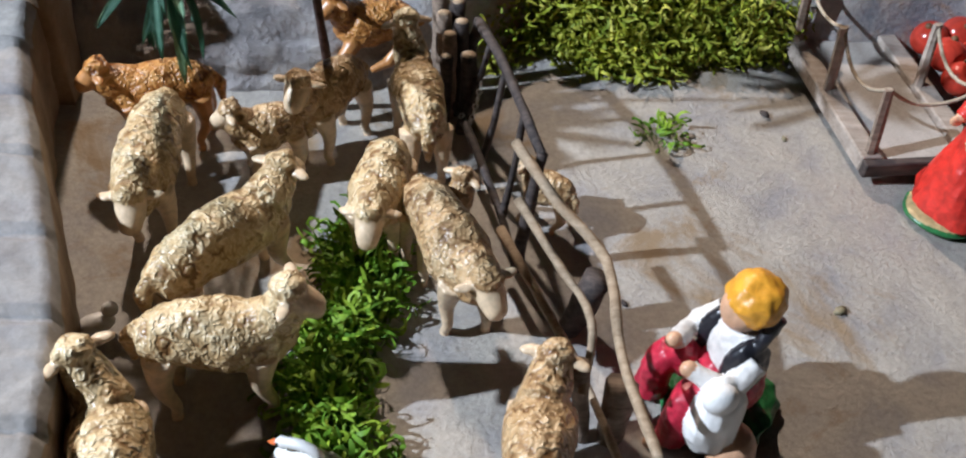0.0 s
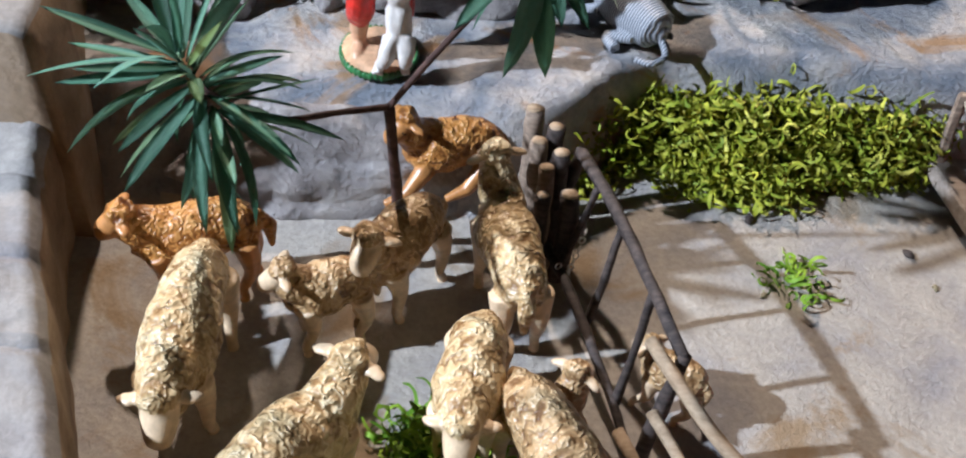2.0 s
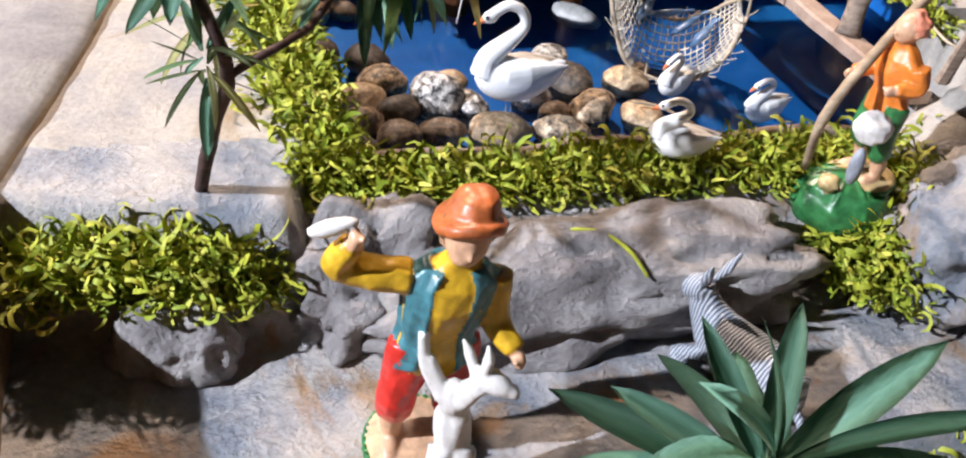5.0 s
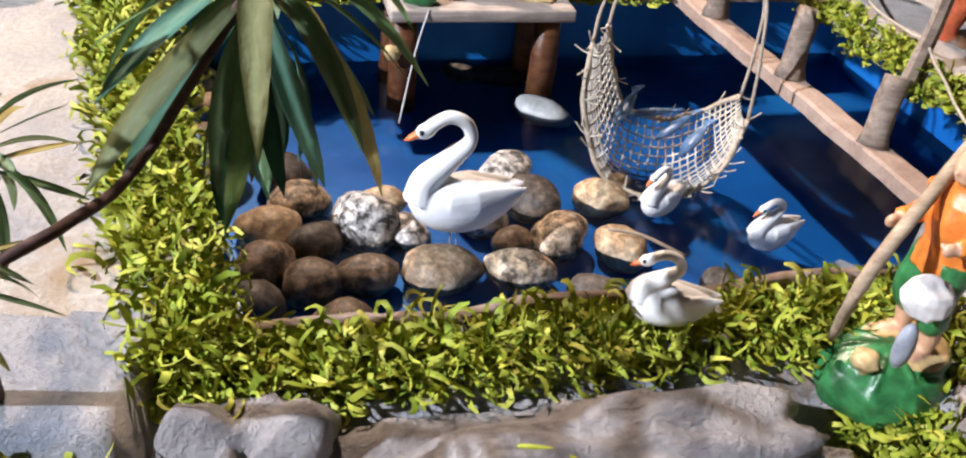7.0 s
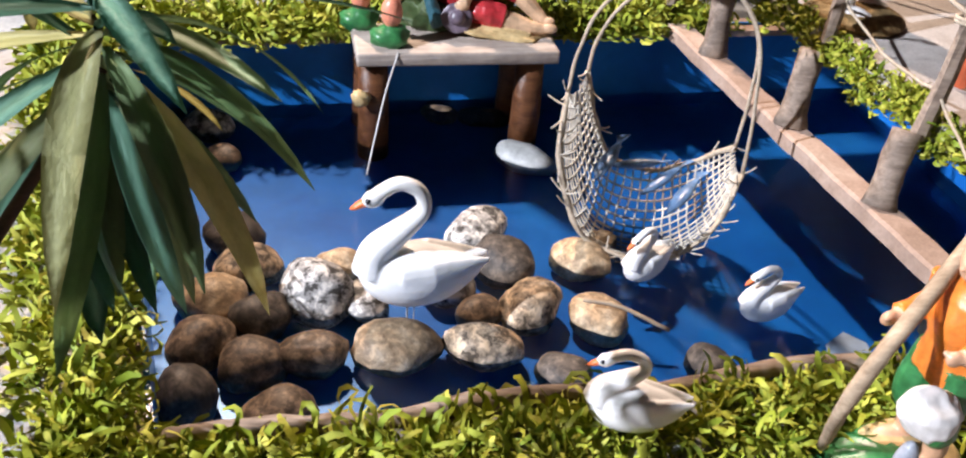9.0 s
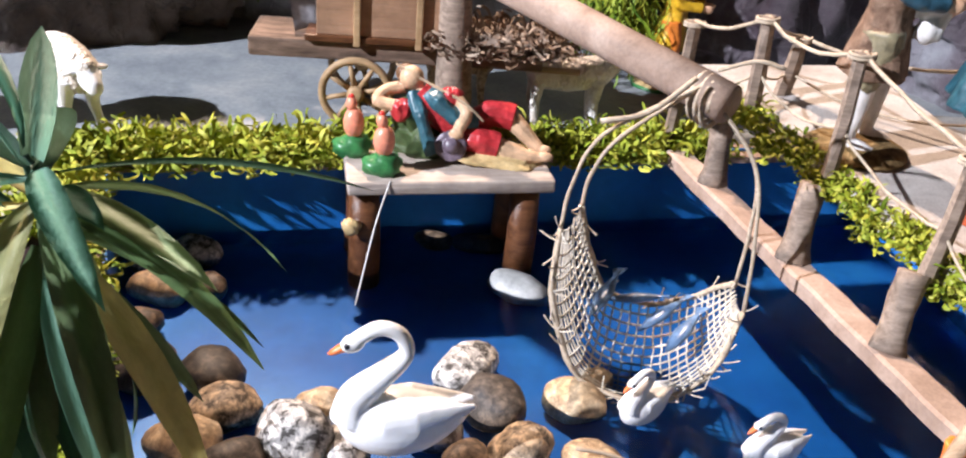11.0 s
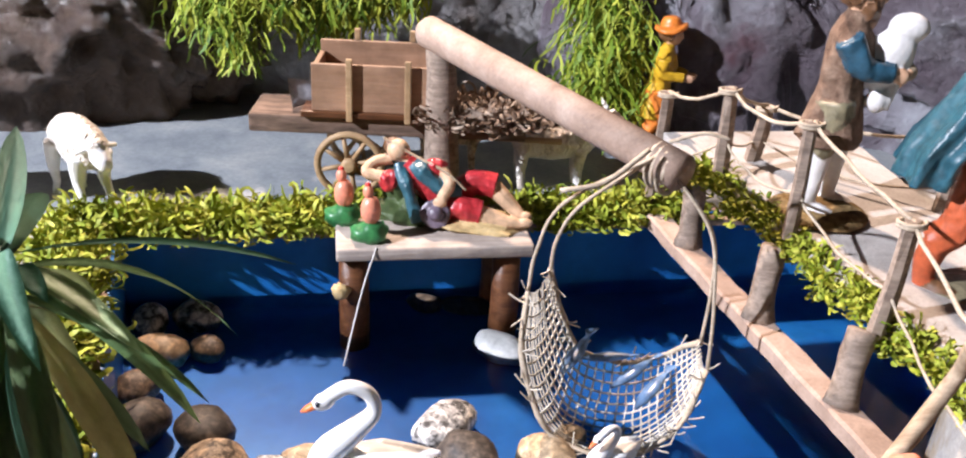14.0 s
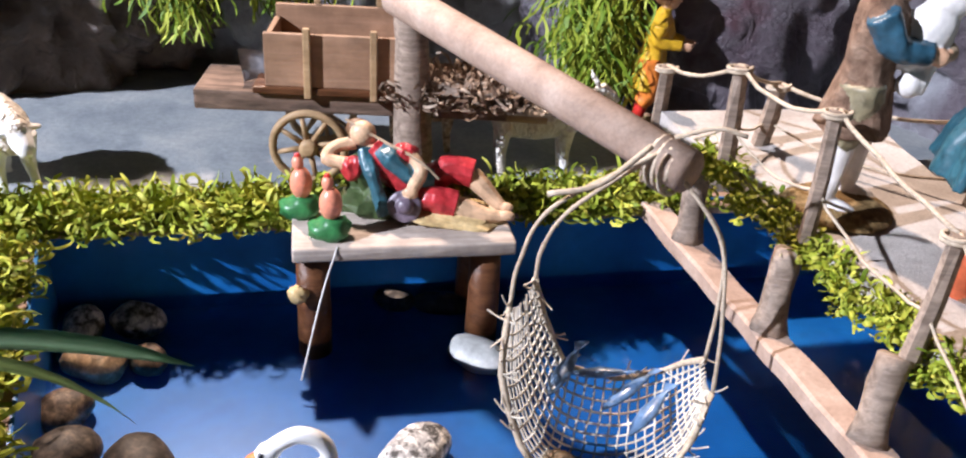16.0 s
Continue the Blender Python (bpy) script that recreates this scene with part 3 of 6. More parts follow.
# ---- pond ----
def pond_tray():
    bm = bmesh.new()
    a, b, c, d = -0.03, 0.31, 0.0, 0.2115
    def quad(p):
        bm.faces.new([bm.verts.new(q) for q in p])
    z0, z1 = 0.046, 0.082
    n = -0.004
    quad([pond(n, c, z0), pond(b, c, z0), pond(b, d, z0), pond(a, d, z0)])
    zr = lambda v: RIM_Z - 0.002 + (BACK_Z - RIM_Z) * v / 0.207
    quad([pond(n, c, z0), pond(n, c, zr(0)), pond(b, c, zr(0)), pond(b, c, z0)])
    quad([pond(a, d, z0), pond(b, d, z0), pond(b, d, zr(d)), pond(a, d, zr(d))])
    quad([pond(n, c, z0), pond(a, d, z0), pond(a, d, zr(d)), pond(n, c, zr(0))])
    quad([pond(b, c, z0), pond(b, c, zr(0)), pond(b, d, zr(d)), pond(b, d, z0)])
    bmesh.ops.remove_doubles(bm, verts=bm.verts[:], dist=0.0001)
    bmesh.ops.recalc_face_normals(bm, faces=bm.faces[:])
    ob = thing("pond_basin", bm, BLUE, "blue painted basin of the model pond", "pond basin", "", "structure", None, False)
    m = ob.modifiers.new("thick", "SOLIDIFY")
    m.thickness, m.offset = 0.002, 0
    bm = bmesh.new()
    vs = [bm.verts.new(pond(n - 0.026 * j / 8 + 0.0005 + (b - n + 0.026 * j / 8 - 0.001) * i / 12, c + 0.0005 + (d - c - 0.001) * j / 8, WATER_Z)) for j in range(9) for i in range(13)]
    for j in range(8):
        for i in range(12):
            bm.faces.new((vs[j * 13 + i], vs[j * 13 + i + 1], vs[j * 13 + i + 14], vs[j * 13 + i + 13]))
    thing("water", bm, WATER, "clear shallow water over the blue basin", "water", "", "structure")


side_wall()
pond_tray()


def rim_trim():
    """Thin board laid round the basin's edge, under the moss."""
    zr = lambda v: RIM_Z - 0.0025 + (BACK_Z - RIM_Z) * v / 0.207
    n, d = -0.004, 0.207
    for p, q, s in (((n, 0.0), (0.24, 0.0), (0, -0.012)), ((-0.03, d - 0.0030), (0.31, d - 0.0030), (0, 0.0145)), ((n, 0.0), (-0.03, d), (-0.014, 0))):
        bm = bmesh.new()
        top = [pond(p[0], p[1], zr(p[1])), pond(q[0], q[1], zr(q[1])), pond(q[0] + s[0], q[1] + s[1], zr(q[1])), pond(p[0] + s[0], p[1] + s[1], zr(p[1]))]
        a = [bm.verts.new(x) for x in top]
        l = [bm.verts.new(x - Vector((0, 0, 0.0028))) for x in top]
        bm.faces.new(a)
        bm.faces.new(l[::-1])
        for k in range(4):
            bm.faces.new((l[k], l[(k + 1) % 4], a[(k + 1) % 4], a[k]))
        bmesh.ops.recalc_face_normals(bm, faces=bm.faces[:])
        thing("trim", bm, POLE, "brown edging board round the pond basin", "trim", "", "structure", None, False)


POLE = mottled("smooth_pole", (0.28, 0.19, 0.14), (0.39, 0.275, 0.21), (0.48, 0.36, 0.285), 60, 700, 0.7, 0.3, 0.3)
rim_trim()


# ---- sheep in the pen ----
def sheep(start, end, fleece, face, label, seed, size=1.0, head_turn=0.0, head_up=0.4, legs=True, ground_z=0.0, lying=False, group="sheep in the pen", name="sheep_figurine"):
    """start: rump, end: nose on the plan. One moulded piece."""
    rng = random.Random(seed)
    a, b = Vector((*start, 0)), Vector((*end, 0))
    L = (b - a).length
    bm = bmesh.new()
    H = (0.024 if lying else 0.036) * size
    body = L * 0.76
    st = []
    n = 46
    for i in range(n + 1):
        t = i / n
        swell = math.sin(math.pi * min(1, max(0, 0.06 + t * 0.88))) ** 0.45
        w = 0.0115 * size * swell * (1 + 0.10 * math.cos(t * 9))
        h = 0.0125 * size * swell
        st.append(((t * body, 0, H + 0.002 * size * math.sin(t * 5) + (0.006 * size * max(0, t - 0.8) * 5 * head_up)), max(w, 0.0012), max(h, 0.0012)))
    sweep(bm, st, 0, 40, 0.0008 * size, 210, seed)
    # neck and head
    ht = radians(head_turn)
    n0 = Vector((body * 0.90, 0, H + 0.004 * size))
    hd = Vector((math.cos(ht), math.sin(ht), 0))
    n1 = n0 + hd * L * 0.115 + Vector((0, 0, 0.014 * size * head_up))
    sweep(bm, [(n0 - hd * 0.006, 0.0085 * size, 0.009 * size), (n0.lerp(n1, 0.3), 0.0078 * size, 0.0085 * size), (n0.lerp(n1, 0.7), 0.0068 * size, 0.0075 * size), (n1, 0.0058 * size, 0.006 * size), (n1 + hd * 0.003, 0.003, 0.003)], 0, 18, 0.0008 * size, 330, seed + 5)
    nose = n1 + hd * 0.0092 * size + Vector((0, 0, -0.0056 * size))
    sweep(bm, [(n1 - hd * 0.002, 0.002, 0.002), (n1 + hd * 0.001, 0.0056 * size, 0.0056 * size), (n1.lerp(nose, 0.45), 0.0052 * size, 0.0050 * size), (n1.lerp(nose, 0.8), 0.0042 * size, 0.0040 * size), (nose, 0.0033 * size, 0.0030 * size), (nose + hd * 0.001, 0.001, 0.001)], 1, 14)
    side = Vector((-hd.y, hd.x, 0))
    for s in (-1, 1):
        e0 = n1 + side * s * 0.0045 * size + Vector((0, 0, 0.003 * size))
        e1 = e0 + side * s * 0.0075 * size - hd * 0.002 + Vector((0, 0, -0.001))
        sweep(bm, [(e0, 0.0012, 0.001), (e0.lerp(e1, 0.4), 0.0026 * size, 0.0012), (e0.lerp(e1, 0.8), 0.002 * size, 0.001), (e1, 0.0006, 0.0005)], 1, 8)
        ball(bm, n1.lerp(nose, 0.35) + side * s * 0.0045 * size + Vector((0, 0, 0.0012)), (0.0008, 0.0008, 0.0008), 2, (0, 0, 0), 8)
    # curl of wool on the brow, tail
    ball(bm, n1 + Vector((0, 0, 0.0042 * size)) - hd * 0.0005, (0.0056 * size, 0.0058 * size, 0.0042 * size), 0, (0, 0, 0), 12, 0.3, 90, seed)
    tube(bm, [(0.001, 0, H + 0.006 * size), (-0.004 * size, 0.001, H), (-0.004 * size, 0.001, H - 0.011 * size)], [0.0028 * size, 0.0032 * size, 0.0014 * size], 8, 0, True, 0.3, seed)
    # legs
    for x in (0.13, 0.82):
        for s in (-1, 1):
            px, py = body * x, s * 0.0065 * size
            if lying:
                tube(bm, [(px, py, H * 0.7), (px + 0.01 * size, py * 1.9, 0.006), (px + 0.02 * size, py * 2.1, 0.003)], [0.005 * size, 0.0034 * size, 0.002 * size], 8, 1)
                continue
            step = rng.uniform(-0.004, 0.004)
            tube(bm, curve_through([(px, py, H - 0.002), (px + step * 0.4 - 0.002, py * 1.05, H * 0.52), (px + step * 0.7 + 0.001, py * 1.1, H * 0.26), (px + step, py * 1.1, 0.004), (px + step + 0.001, py * 1.1, 0.0)], 3),
                 [0.0056 * size, 0.0050 * size, 0.0042 * size, 0.0034 * size, 0.0028 * size, 0.0024 * size, 0.0022 * size, 0.0020 * size, 0.0020 * size, 0.0020 * size, 0.0022 * size, 0.0025 * size, 0.0025 * size], 9, 1)
    yaw = math.degrees(math.atan2(b.y - a.y, b.x - a.x))
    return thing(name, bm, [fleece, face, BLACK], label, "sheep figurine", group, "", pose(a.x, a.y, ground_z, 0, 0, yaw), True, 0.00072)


C, T = WOOL_CREAM, WOOL_TAN
sheep((-0.099, 0.318), (-0.151, 0.303), WOOL_BROWN, FACE_BROWN, "brown resin sheep figurine standing beside the pen wall", 1, 0.9, 0, 0.5)
sheep((-0.112, 0.298), (-0.110, 0.222), C, FACE_CREAM, "cream resin sheep figurine with lowered head beside the wall", 2, 1.0, 5, -0.1)
sheep((-0.060, 0.300), (-0.092, 0.287), T, FACE_CREAM, "small tan resin lamb figurine standing among the sheep", 3, 0.78, -10, 0.6)
sheep((-0.040, 0.330), (-0.066, 0.290), T, FACE_CREAM, "tan resin sheep figurine looking up among the flock", 4, 0.92, 20, 0.8)
sheep((-0.093, 0.200), (-0.048, 0.264), C, FACE_CREAM, "cream curly resin sheep figurine standing in the pen", 5, 1.0, 10, 0.3)
sheep((-0.021, 0.277), (-0.028, 0.226), C, FACE_CREAM, "cream resin sheep figurine bending to the moss", 6, 0.95, 5, -0.1)
sheep((-0.007, 0.288), (-0.021, 0.352), C, FACE_CREAM, "pale cream resin sheep figurine facing the rock step", 7, 0.95, 10, 1.0)
sheep((-0.010, 0.254), (0.022, 0.190), T, FACE_CREAM, "tan curly resin sheep figurine beside the stick fence", 8, 0.98, 0, 0.1)
sheep((-0.002, 0.232), (0.008, 0.263), T, FACE_CREAM, "small tan lamb figurine tucked behind another sheep", 9, 0.72, -20, 1.1)
sheep((-0.092, 0.180), (-0.033, 0.186), C, FACE_CREAM, "cream resin sheep figurine with raised head beside the moss", 10, 1.0, -5, 1.0)
sheep((-0.080, 0.118), (-0.104, 0.172), C, FACE_CREAM, "cream resin sheep figurine with raised head near the wall", 11, 1.0, 25, 0.9)
sheep((0.026, 0.120), (0.037, 0.186), T, FACE_CREAM, "tan resin sheep figurine standing by the pale sticks", 12, 0.95, -10, 0.4)
sheep((-0.018, 0.372), (-0.062, 0.362), WOOL_BROWN, FACE_BROWN, "dark ginger resin sheep figurine resting on the rock ledge", 13, 0.85, 20, 0.8, True, 0.012, True)
sheep((0.050, 0.268), (0.028, 0.280), T, FACE_CREAM, "small pale lamb figurine outside the stick fence", 14, 0.6, -20, 0.5, group="lamb by the fence")


# ---- birds ----
def swan(place, size, label, yaw, beak=BEAK, neck=1.0, name="swan_figurine", wire=True, grp="white birds on the pond"):
    bm = bmesh.new()
    S = size
    body = []
    for i in range(19):
        t = i / 18
        w = 0.30 * math.sin(math.pi * t ** 0.8) ** 0.7 if 0 < t < 1 else 0.01
        body.append(((0.5 - t * 1.15) * S * 0.9, w, t))
    sweep(bm, [((x, 0, S * (0.30 + 0.10 * max(0, t - 0.6) * 2)), max(0.002 * S, w * S * 0.80), max(0.002 * S, w * S * 0.95)) for x, w, t in body], 0, 24)
    # folded wings
    for s in (-1, 1):
        sweep(bm, [((0.22 * S, s * 0.14 * S, 0.34 * S), 0.01 * S, 0.02 * S), ((0.10 * S, s * 0.165 * S, 0.36 * S), 0.07 * S, 0.15 * S), ((-0.15 * S, s * 0.155 * S, 0.38 * S), 0.075 * S, 0.17 * S), ((-0.40 * S, s * 0.09 * S, 0.42 * S), 0.06 * S, 0.11 * S), ((-0.62 * S, s * 0.05 * S, 0.47 * S), 0.012 * S, 0.02 * S)], 0, 14)
    k = neck
    line = curve_through([(x * S, 0, (0.42 + (z - 0.42) * k) * S) for x, z in ((0.34, 0.36), (0.30, 0.56), (0.10, 0.76), (-0.06, 0.94), (-0.02, 1.11), (0.13, 1.18), (0.27, 1.11), (0.33, 1.05))], 5)
    m = len(line) - 1
    tube(bm, line, [S * (0.17 - 0.11 * min(1, i / m * 2.2)) if i < m * 0.85 else S * 0.06 for i in range(m + 1)], 14)
    head = line[-1]
    ball(bm, head + Vector((0.0, 0, 0)), (0.10 * S, 0.068 * S, 0.072 * S), 0, (0, 25, 0), 14)
    sweep(bm, [(head + Vector((0.07 * S, 0, -0.03 * S)), 0.042 * S, 0.036 * S), (head + Vector((0.14 * S, 0, -0.07 * S)), 0.038 * S, 0.028 * S), (head + Vector((0.20 * S, 0, -0.10 * S)), 0.006 * S, 0.005 * S)], 1, 10)
    for s in (-1, 1):
        ball(bm, head + Vector((0.05 * S, s * 0.058 * S, 0.012 * S)), (0.024 * S, 0.02 * S, 0.024 * S), 2, (0, 0, 0), 8)
    if wire:
        for s in (-0.02, 0.04):
            tube(bm, [(s * S, 0, 0.1 * S), (s * S, 0.0, -0.30 * S), ((s + 0.04) * S, 0.01 * S, -0.34 * S)], 0.012 * S, 6, 3)
    return thing(name, bm, [WHITE, beak, BLACK, GREY], label, "bird figurine", grp, "", pose(*place, 0, 0, yaw), True, 0.016 * S)


swan((-0.036, 0.578, 0.062), 0.037, "white resin swan figurine on thin wire legs over a stone", 190, BEAK, 1.0)
swan((0.0425, 0.613, 0.051), 0.0225, "small white bird figurine with a red beak on the water", 220, BEAK, 0.68, "duck_figurine", False)
swan((0.0805, 0.595, 0.051), 0.023, "small white bird figurine with an orange beak on the water", 205, BEAK, 0.68, "duck_figurine", False)
swan((0.020, 0.5125, 0.0815), 0.0235, "small white goose figurine sitting on the mossy rim", 176, BEAK, 0.75, "goose_figurine", False)
swan((-0.036, 0.150, 0.0), 0.030, "white goose figurine on the pen floor", 160, BEAK, 0.5, "goose_figurine", False, "geese in the pen")


# ---- plain painted figures ----
def tapered(bm, pts, radii, mat, seg=14, rough=0.22, steps=5):
    """A limb: a smooth line through pts with its radii spread along it."""
    line = curve_through(pts, steps)
    k = (len(line) - 1) / (len(radii) - 1)
    rr = []
    for i in range(len(line)):
        q = min(int(i / k), len(radii) - 2)
        rr.append(radii[q] + (radii[q + 1] - radii[q]) * (i / k - q))
    tube(bm, line, rr, seg, mat, True, rough, 2.0)


def dense(stations, steps=5):
    out = []
    for (c0, w0, d0), (c1, w1, d1) in zip(stations, stations[1:]):
        out += [(tuple(p + (q - p) * f / steps for p, q in zip(c0, c1)), w0 + (w1 - w0) * f / steps, d0 + (d1 - d0) * f / steps) for f in range(steps)]
    return out + [stations[-1]]


def garment(bm, stations, mat, folds=0.09, pleats=5):
    """A closed draped body: rings of (centre, half width, half depth) with pleats."""
    rings = []
    for c, w, d in dense(stations):
        ring = []
        for a in [2 * math.pi * q / 28 for q in range(28)]:
            f = 1 + folds * math.sin(a * pleats + c[2] * 160) + folds * 1.2 * noise.noise(Vector((math.cos(a) * 1.6, math.sin(a) * 1.6, c[2] * 60)))
            ring.append(bm.verts.new((c[0] + d * f * math.cos(a), c[1] + w * f * math.sin(a), c[2])))
        rings.append(ring)
    for r0, r1 in zip(rings, rings[1:]):
        for q in range(28):
            bm.faces.new((r0[q], r0[(q + 1) % 28], r1[(q + 1) % 28], r1[q])).material_index = mat
    bm.faces.new(rings[0][::-1]).material_index = mat
    bm.faces.new(rings[-1]).material_index = mat


def open_coat(bm, stations, mat, start, stop, thick, pleats=9, folds=0.06):
    """A waistcoat or cloak: a thick shell round part of the body, from one angle to another (degrees, 0 in front)."""
    n = 22
    strips = []
    for c, w, d in dense(stations):
        strip = []
        for a in [radians(start + (stop - start) * q / n) for q in range(n + 1)]:
            f = 1 + folds * math.sin(a * pleats + c[2] * 90)
            strip.append([bm.verts.new((c[0] + d * f * k * math.cos(a), c[1] + w * f * k * math.sin(a), c[2])) for k in (1 - thick, 1 + thick)])
        strips.append(strip)
    def face(*vs):
        bm.faces.new(vs).material_index = mat
    for r0, r1 in zip(strips, strips[1:]):
        for q in range(n):
            face(r0[q][1], r0[q + 1][1], r1[q + 1][1], r1[q][1])
            face(r0[q][0], r1[q][0], r1[q + 1][0], r0[q + 1][0])
        face(r0[0][0], r0[0][1], r1[0][1], r1[0][0])
        face(r0[n][0], r1[n][0], r1[n][1], r0[n][1])
    for q in range(n):
        face(strips[0][q][0], strips[0][q + 1][0], strips[0][q + 1][1], strips[0][q][1])
        face(strips[-1][q][0], strips[-1][q][1], strips[-1][q + 1][1], strips[-1][q + 1][0])


def standing(label, place, yaw, h, coat, legs, hat=None, sleeve=None, base=None, skirt=0.0, arms=((0.25, 0.12, 0.45), (0.25, -0.12, 0.45)), extra=(), lean=0.0, hair=None, calf=None, vest=None, cloak=None, stance=0.085, stride=0.0, beard=False, foot=None, ribbed=False, plate=None, knee=0.20, tilt=0.0, brim=0.098):
    """A plain moulded standing figure of height h; arms end at the two points given in heights."""
    mats = [coat, legs, SKIN, hat or BROWN, sleeve or coat, base or GREEN, OFFWHITE, STICK, vest or cloak or TEAL, hair or BROWN, GREY, plate or TAN, calf or SKIN, foot or SKIN]
    g = 0.035 * h
    def P(x, y, z):
        return Vector((x * h + lean * z * h, y * h + tilt * z * z * h, z * h))
    bm = bmesh.new()
    ball(bm, (0.02 * h, 0, g * 0.4), (0.20 * h, 0.175 * h, g), 5, (0, 0, 0), 28, 0.08)
    ball(bm, (0.02 * h, 0, g * 0.8), (0.185 * h, 0.16 * h, g), 11, (0, 0, 0), 28, 0.08)
    if ribbed:
        for q in range(44):
            a = 2 * math.pi * q / 44
            ball(bm, ((0.02 + 0.196 * math.cos(a)) * h, 0.172 * math.sin(a) * h, g * 0.55), (0.009 * h, 0.009 * h, g * 0.8), 5, (0, 0, math.degrees(a)), 8)
    for s, step in ((-1, -stride), (1, stride)):
        tapered(bm, [P(0.0, s * 0.06, 0.49), P(0.03 + step * 0.7, s * stance, knee + 0.08), P(step, s * stance, knee)], [0.074 * h, 0.062 * h, 0.056 * h], 1)
        tapered(bm, [P(0.02 + step * 0.9, s * stance, knee + 0.05), P(0.0 + step, s * stance, 0.14), P(step, s * stance, 0.055)], [0.046 * h, 0.042 * h, 0.028 * h], 12, 12, 0.1)
        ball(bm, P(0.04 + step, s * stance * 1.08, 0.055), (0.068 * h, 0.032 * h, 0.026 * h), 13, (0, 6, s * 12))
    body = [(P(0, 0, 0.42 - skirt), (0.115 + skirt * 0.35) * h, (0.095 + skirt * 0.32) * h), (P(0, 0, 0.48), 0.112 * h, 0.09 * h), (P(0, 0, 0.55), 0.100 * h, 0.08 * h), (P(0.012, 0, 0.66), 0.118 * h, 0.09 * h), (P(0.005, 0, 0.735), 0.128 * h, 0.076 * h), (P(0, 0, 0.785), 0.072 * h, 0.052 * h), (P(0.008, 0, 0.82), 0.038 * h, 0.038 * h)]
    garment(bm, body, 0, 0.05)
    if vest:
        open_coat(bm, [(P(-0.005, 0, 0.44), 0.122 * h, 0.108 * h), (P(-0.005, 0, 0.54), 0.106 * h, 0.090 * h), (P(0.008, 0, 0.66), 0.118 * h, 0.095 * h), (P(0, 0, 0.74), 0.126 * h, 0.082 * h), (P(0, 0, 0.785), 0.085 * h, 0.066 * h)], 8, 28, 332, 0.075)
    if cloak:
        open_coat(bm, [(P(-0.16, 0.02, 0.40), 0.20 * h, 0.10 * h), (P(-0.13, 0.01, 0.50), 0.19 * h, 0.10 * h), (P(-0.05, 0, 0.62), 0.165 * h, 0.11 * h), (P(-0.01, 0, 0.73), 0.145 * h, 0.10 * h), (P(0, 0, 0.80), 0.085 * h, 0.07 * h)], 8, 75, 300, 0.10, 8, 0.12)
    # head, hair, hat
    ball(bm, P(0.018, 0, 0.885), (0.070 * h, 0.064 * h, 0.074 * h), 2)
    ball(bm, P(0.034, 0, 0.850), (0.050 * h, 0.046 * h, 0.040 * h), 2)
    sweep(bm, [(P(0.078, 0, 0.892), 0.006 * h, 0.006 * h), (P(0.088, 0, 0.878), 0.011 * h, 0.011 * h), (P(0.094, 0, 0.866), 0.012 * h, 0.011 * h), (P(0.086, 0, 0.860), 0.006 * h, 0.005 * h)], 2, 8)
    for s in (-1, 1):
        ball(bm, P(0.012, s * 0.066, 0.878), (0.014 * h, 0.008 * h, 0.020 * h), 2, (0, 0, 0), 8)
        ball(bm, P(-0.005, s * 0.050, 0.900), (0.048 * h, 0.030 * h, 0.050 * h), 9, (0, 0, 0), 12, 0.5)
    ball(bm, P(-0.016, 0, 0.905), (0.072 * h, 0.070 * h, 0.070 * h), 9, (0, -12, 0), 16, 0.3)
    if beard:
        for x, y, z, r in ((0.060, 0, 0.825, 0.038), (0.052, 0.028, 0.838, 0.030), (0.052, -0.028, 0.838, 0.030), (0.062, 0, 0.795, 0.028)):
            ball(bm, P(x, y, z), (r * h, r * h, r * 1.2 * h), 9, (0, 0, 0), 12, 0.6)
    if hat:
        rim = []
        for q in range(29):
            a = 2 * math.pi * q / 28
            rim.append(P(-0.004 + brim * math.cos(a), brim * math.sin(a), 0.928 + 0.012 * math.cos(2 * a) + 0.014 * math.cos(a)))
        tube(bm, rim, 0.020 * h, 8, 3, False)
        ball(bm, P(-0.004, 0, 0.936), (brim * h, brim * h, 0.020 * h), 3, (0, -8, 0), 20, 0.1)
        garment(bm, [(P(-0.006, 0, 0.935), 0.076 * h, 0.078 * h), (P(-0.012, 0, 0.970), 0.070 * h, 0.072 * h), (P(-0.018, 0, 1.0), 0.056 * h, 0.058 * h), (P(-0.020, 0, 1.012), 0.030 * h, 0.030 * h)], 3, 0.03, 3)
    # sleeves, cuffs, hands
    for s, (ax, ay, az) in zip((1, -1), arms):
        sh, hand = P(0, s * 0.122, 0.735), P(ax, ay, az)
        elbow = Vector((ax * 0.35 * h, s * 0.075 * h + ay * 0.55 * h, ((0.735 + az) / 2 - 0.035) * h))
        tapered(bm, [sh, elbow, elbow.lerp(hand, 0.78)], [0.054 * h, 0.047 * h, 0.036 * h], 4)
        tapered(bm, [elbow.lerp(hand, 0.7), hand], [0.026 * h, 0.021 * h], 2, 10, 0.05)
        ball(bm, hand, (0.032 * h, 0.020 * h, 0.030 * h), 2)
        ball(bm, hand + Vector((0.02 * h, -s * 0.018 * h, 0.012 * h)), (0.022 * h, 0.010 * h, 0.010 * h), 2, (0, -20, 0), 8)
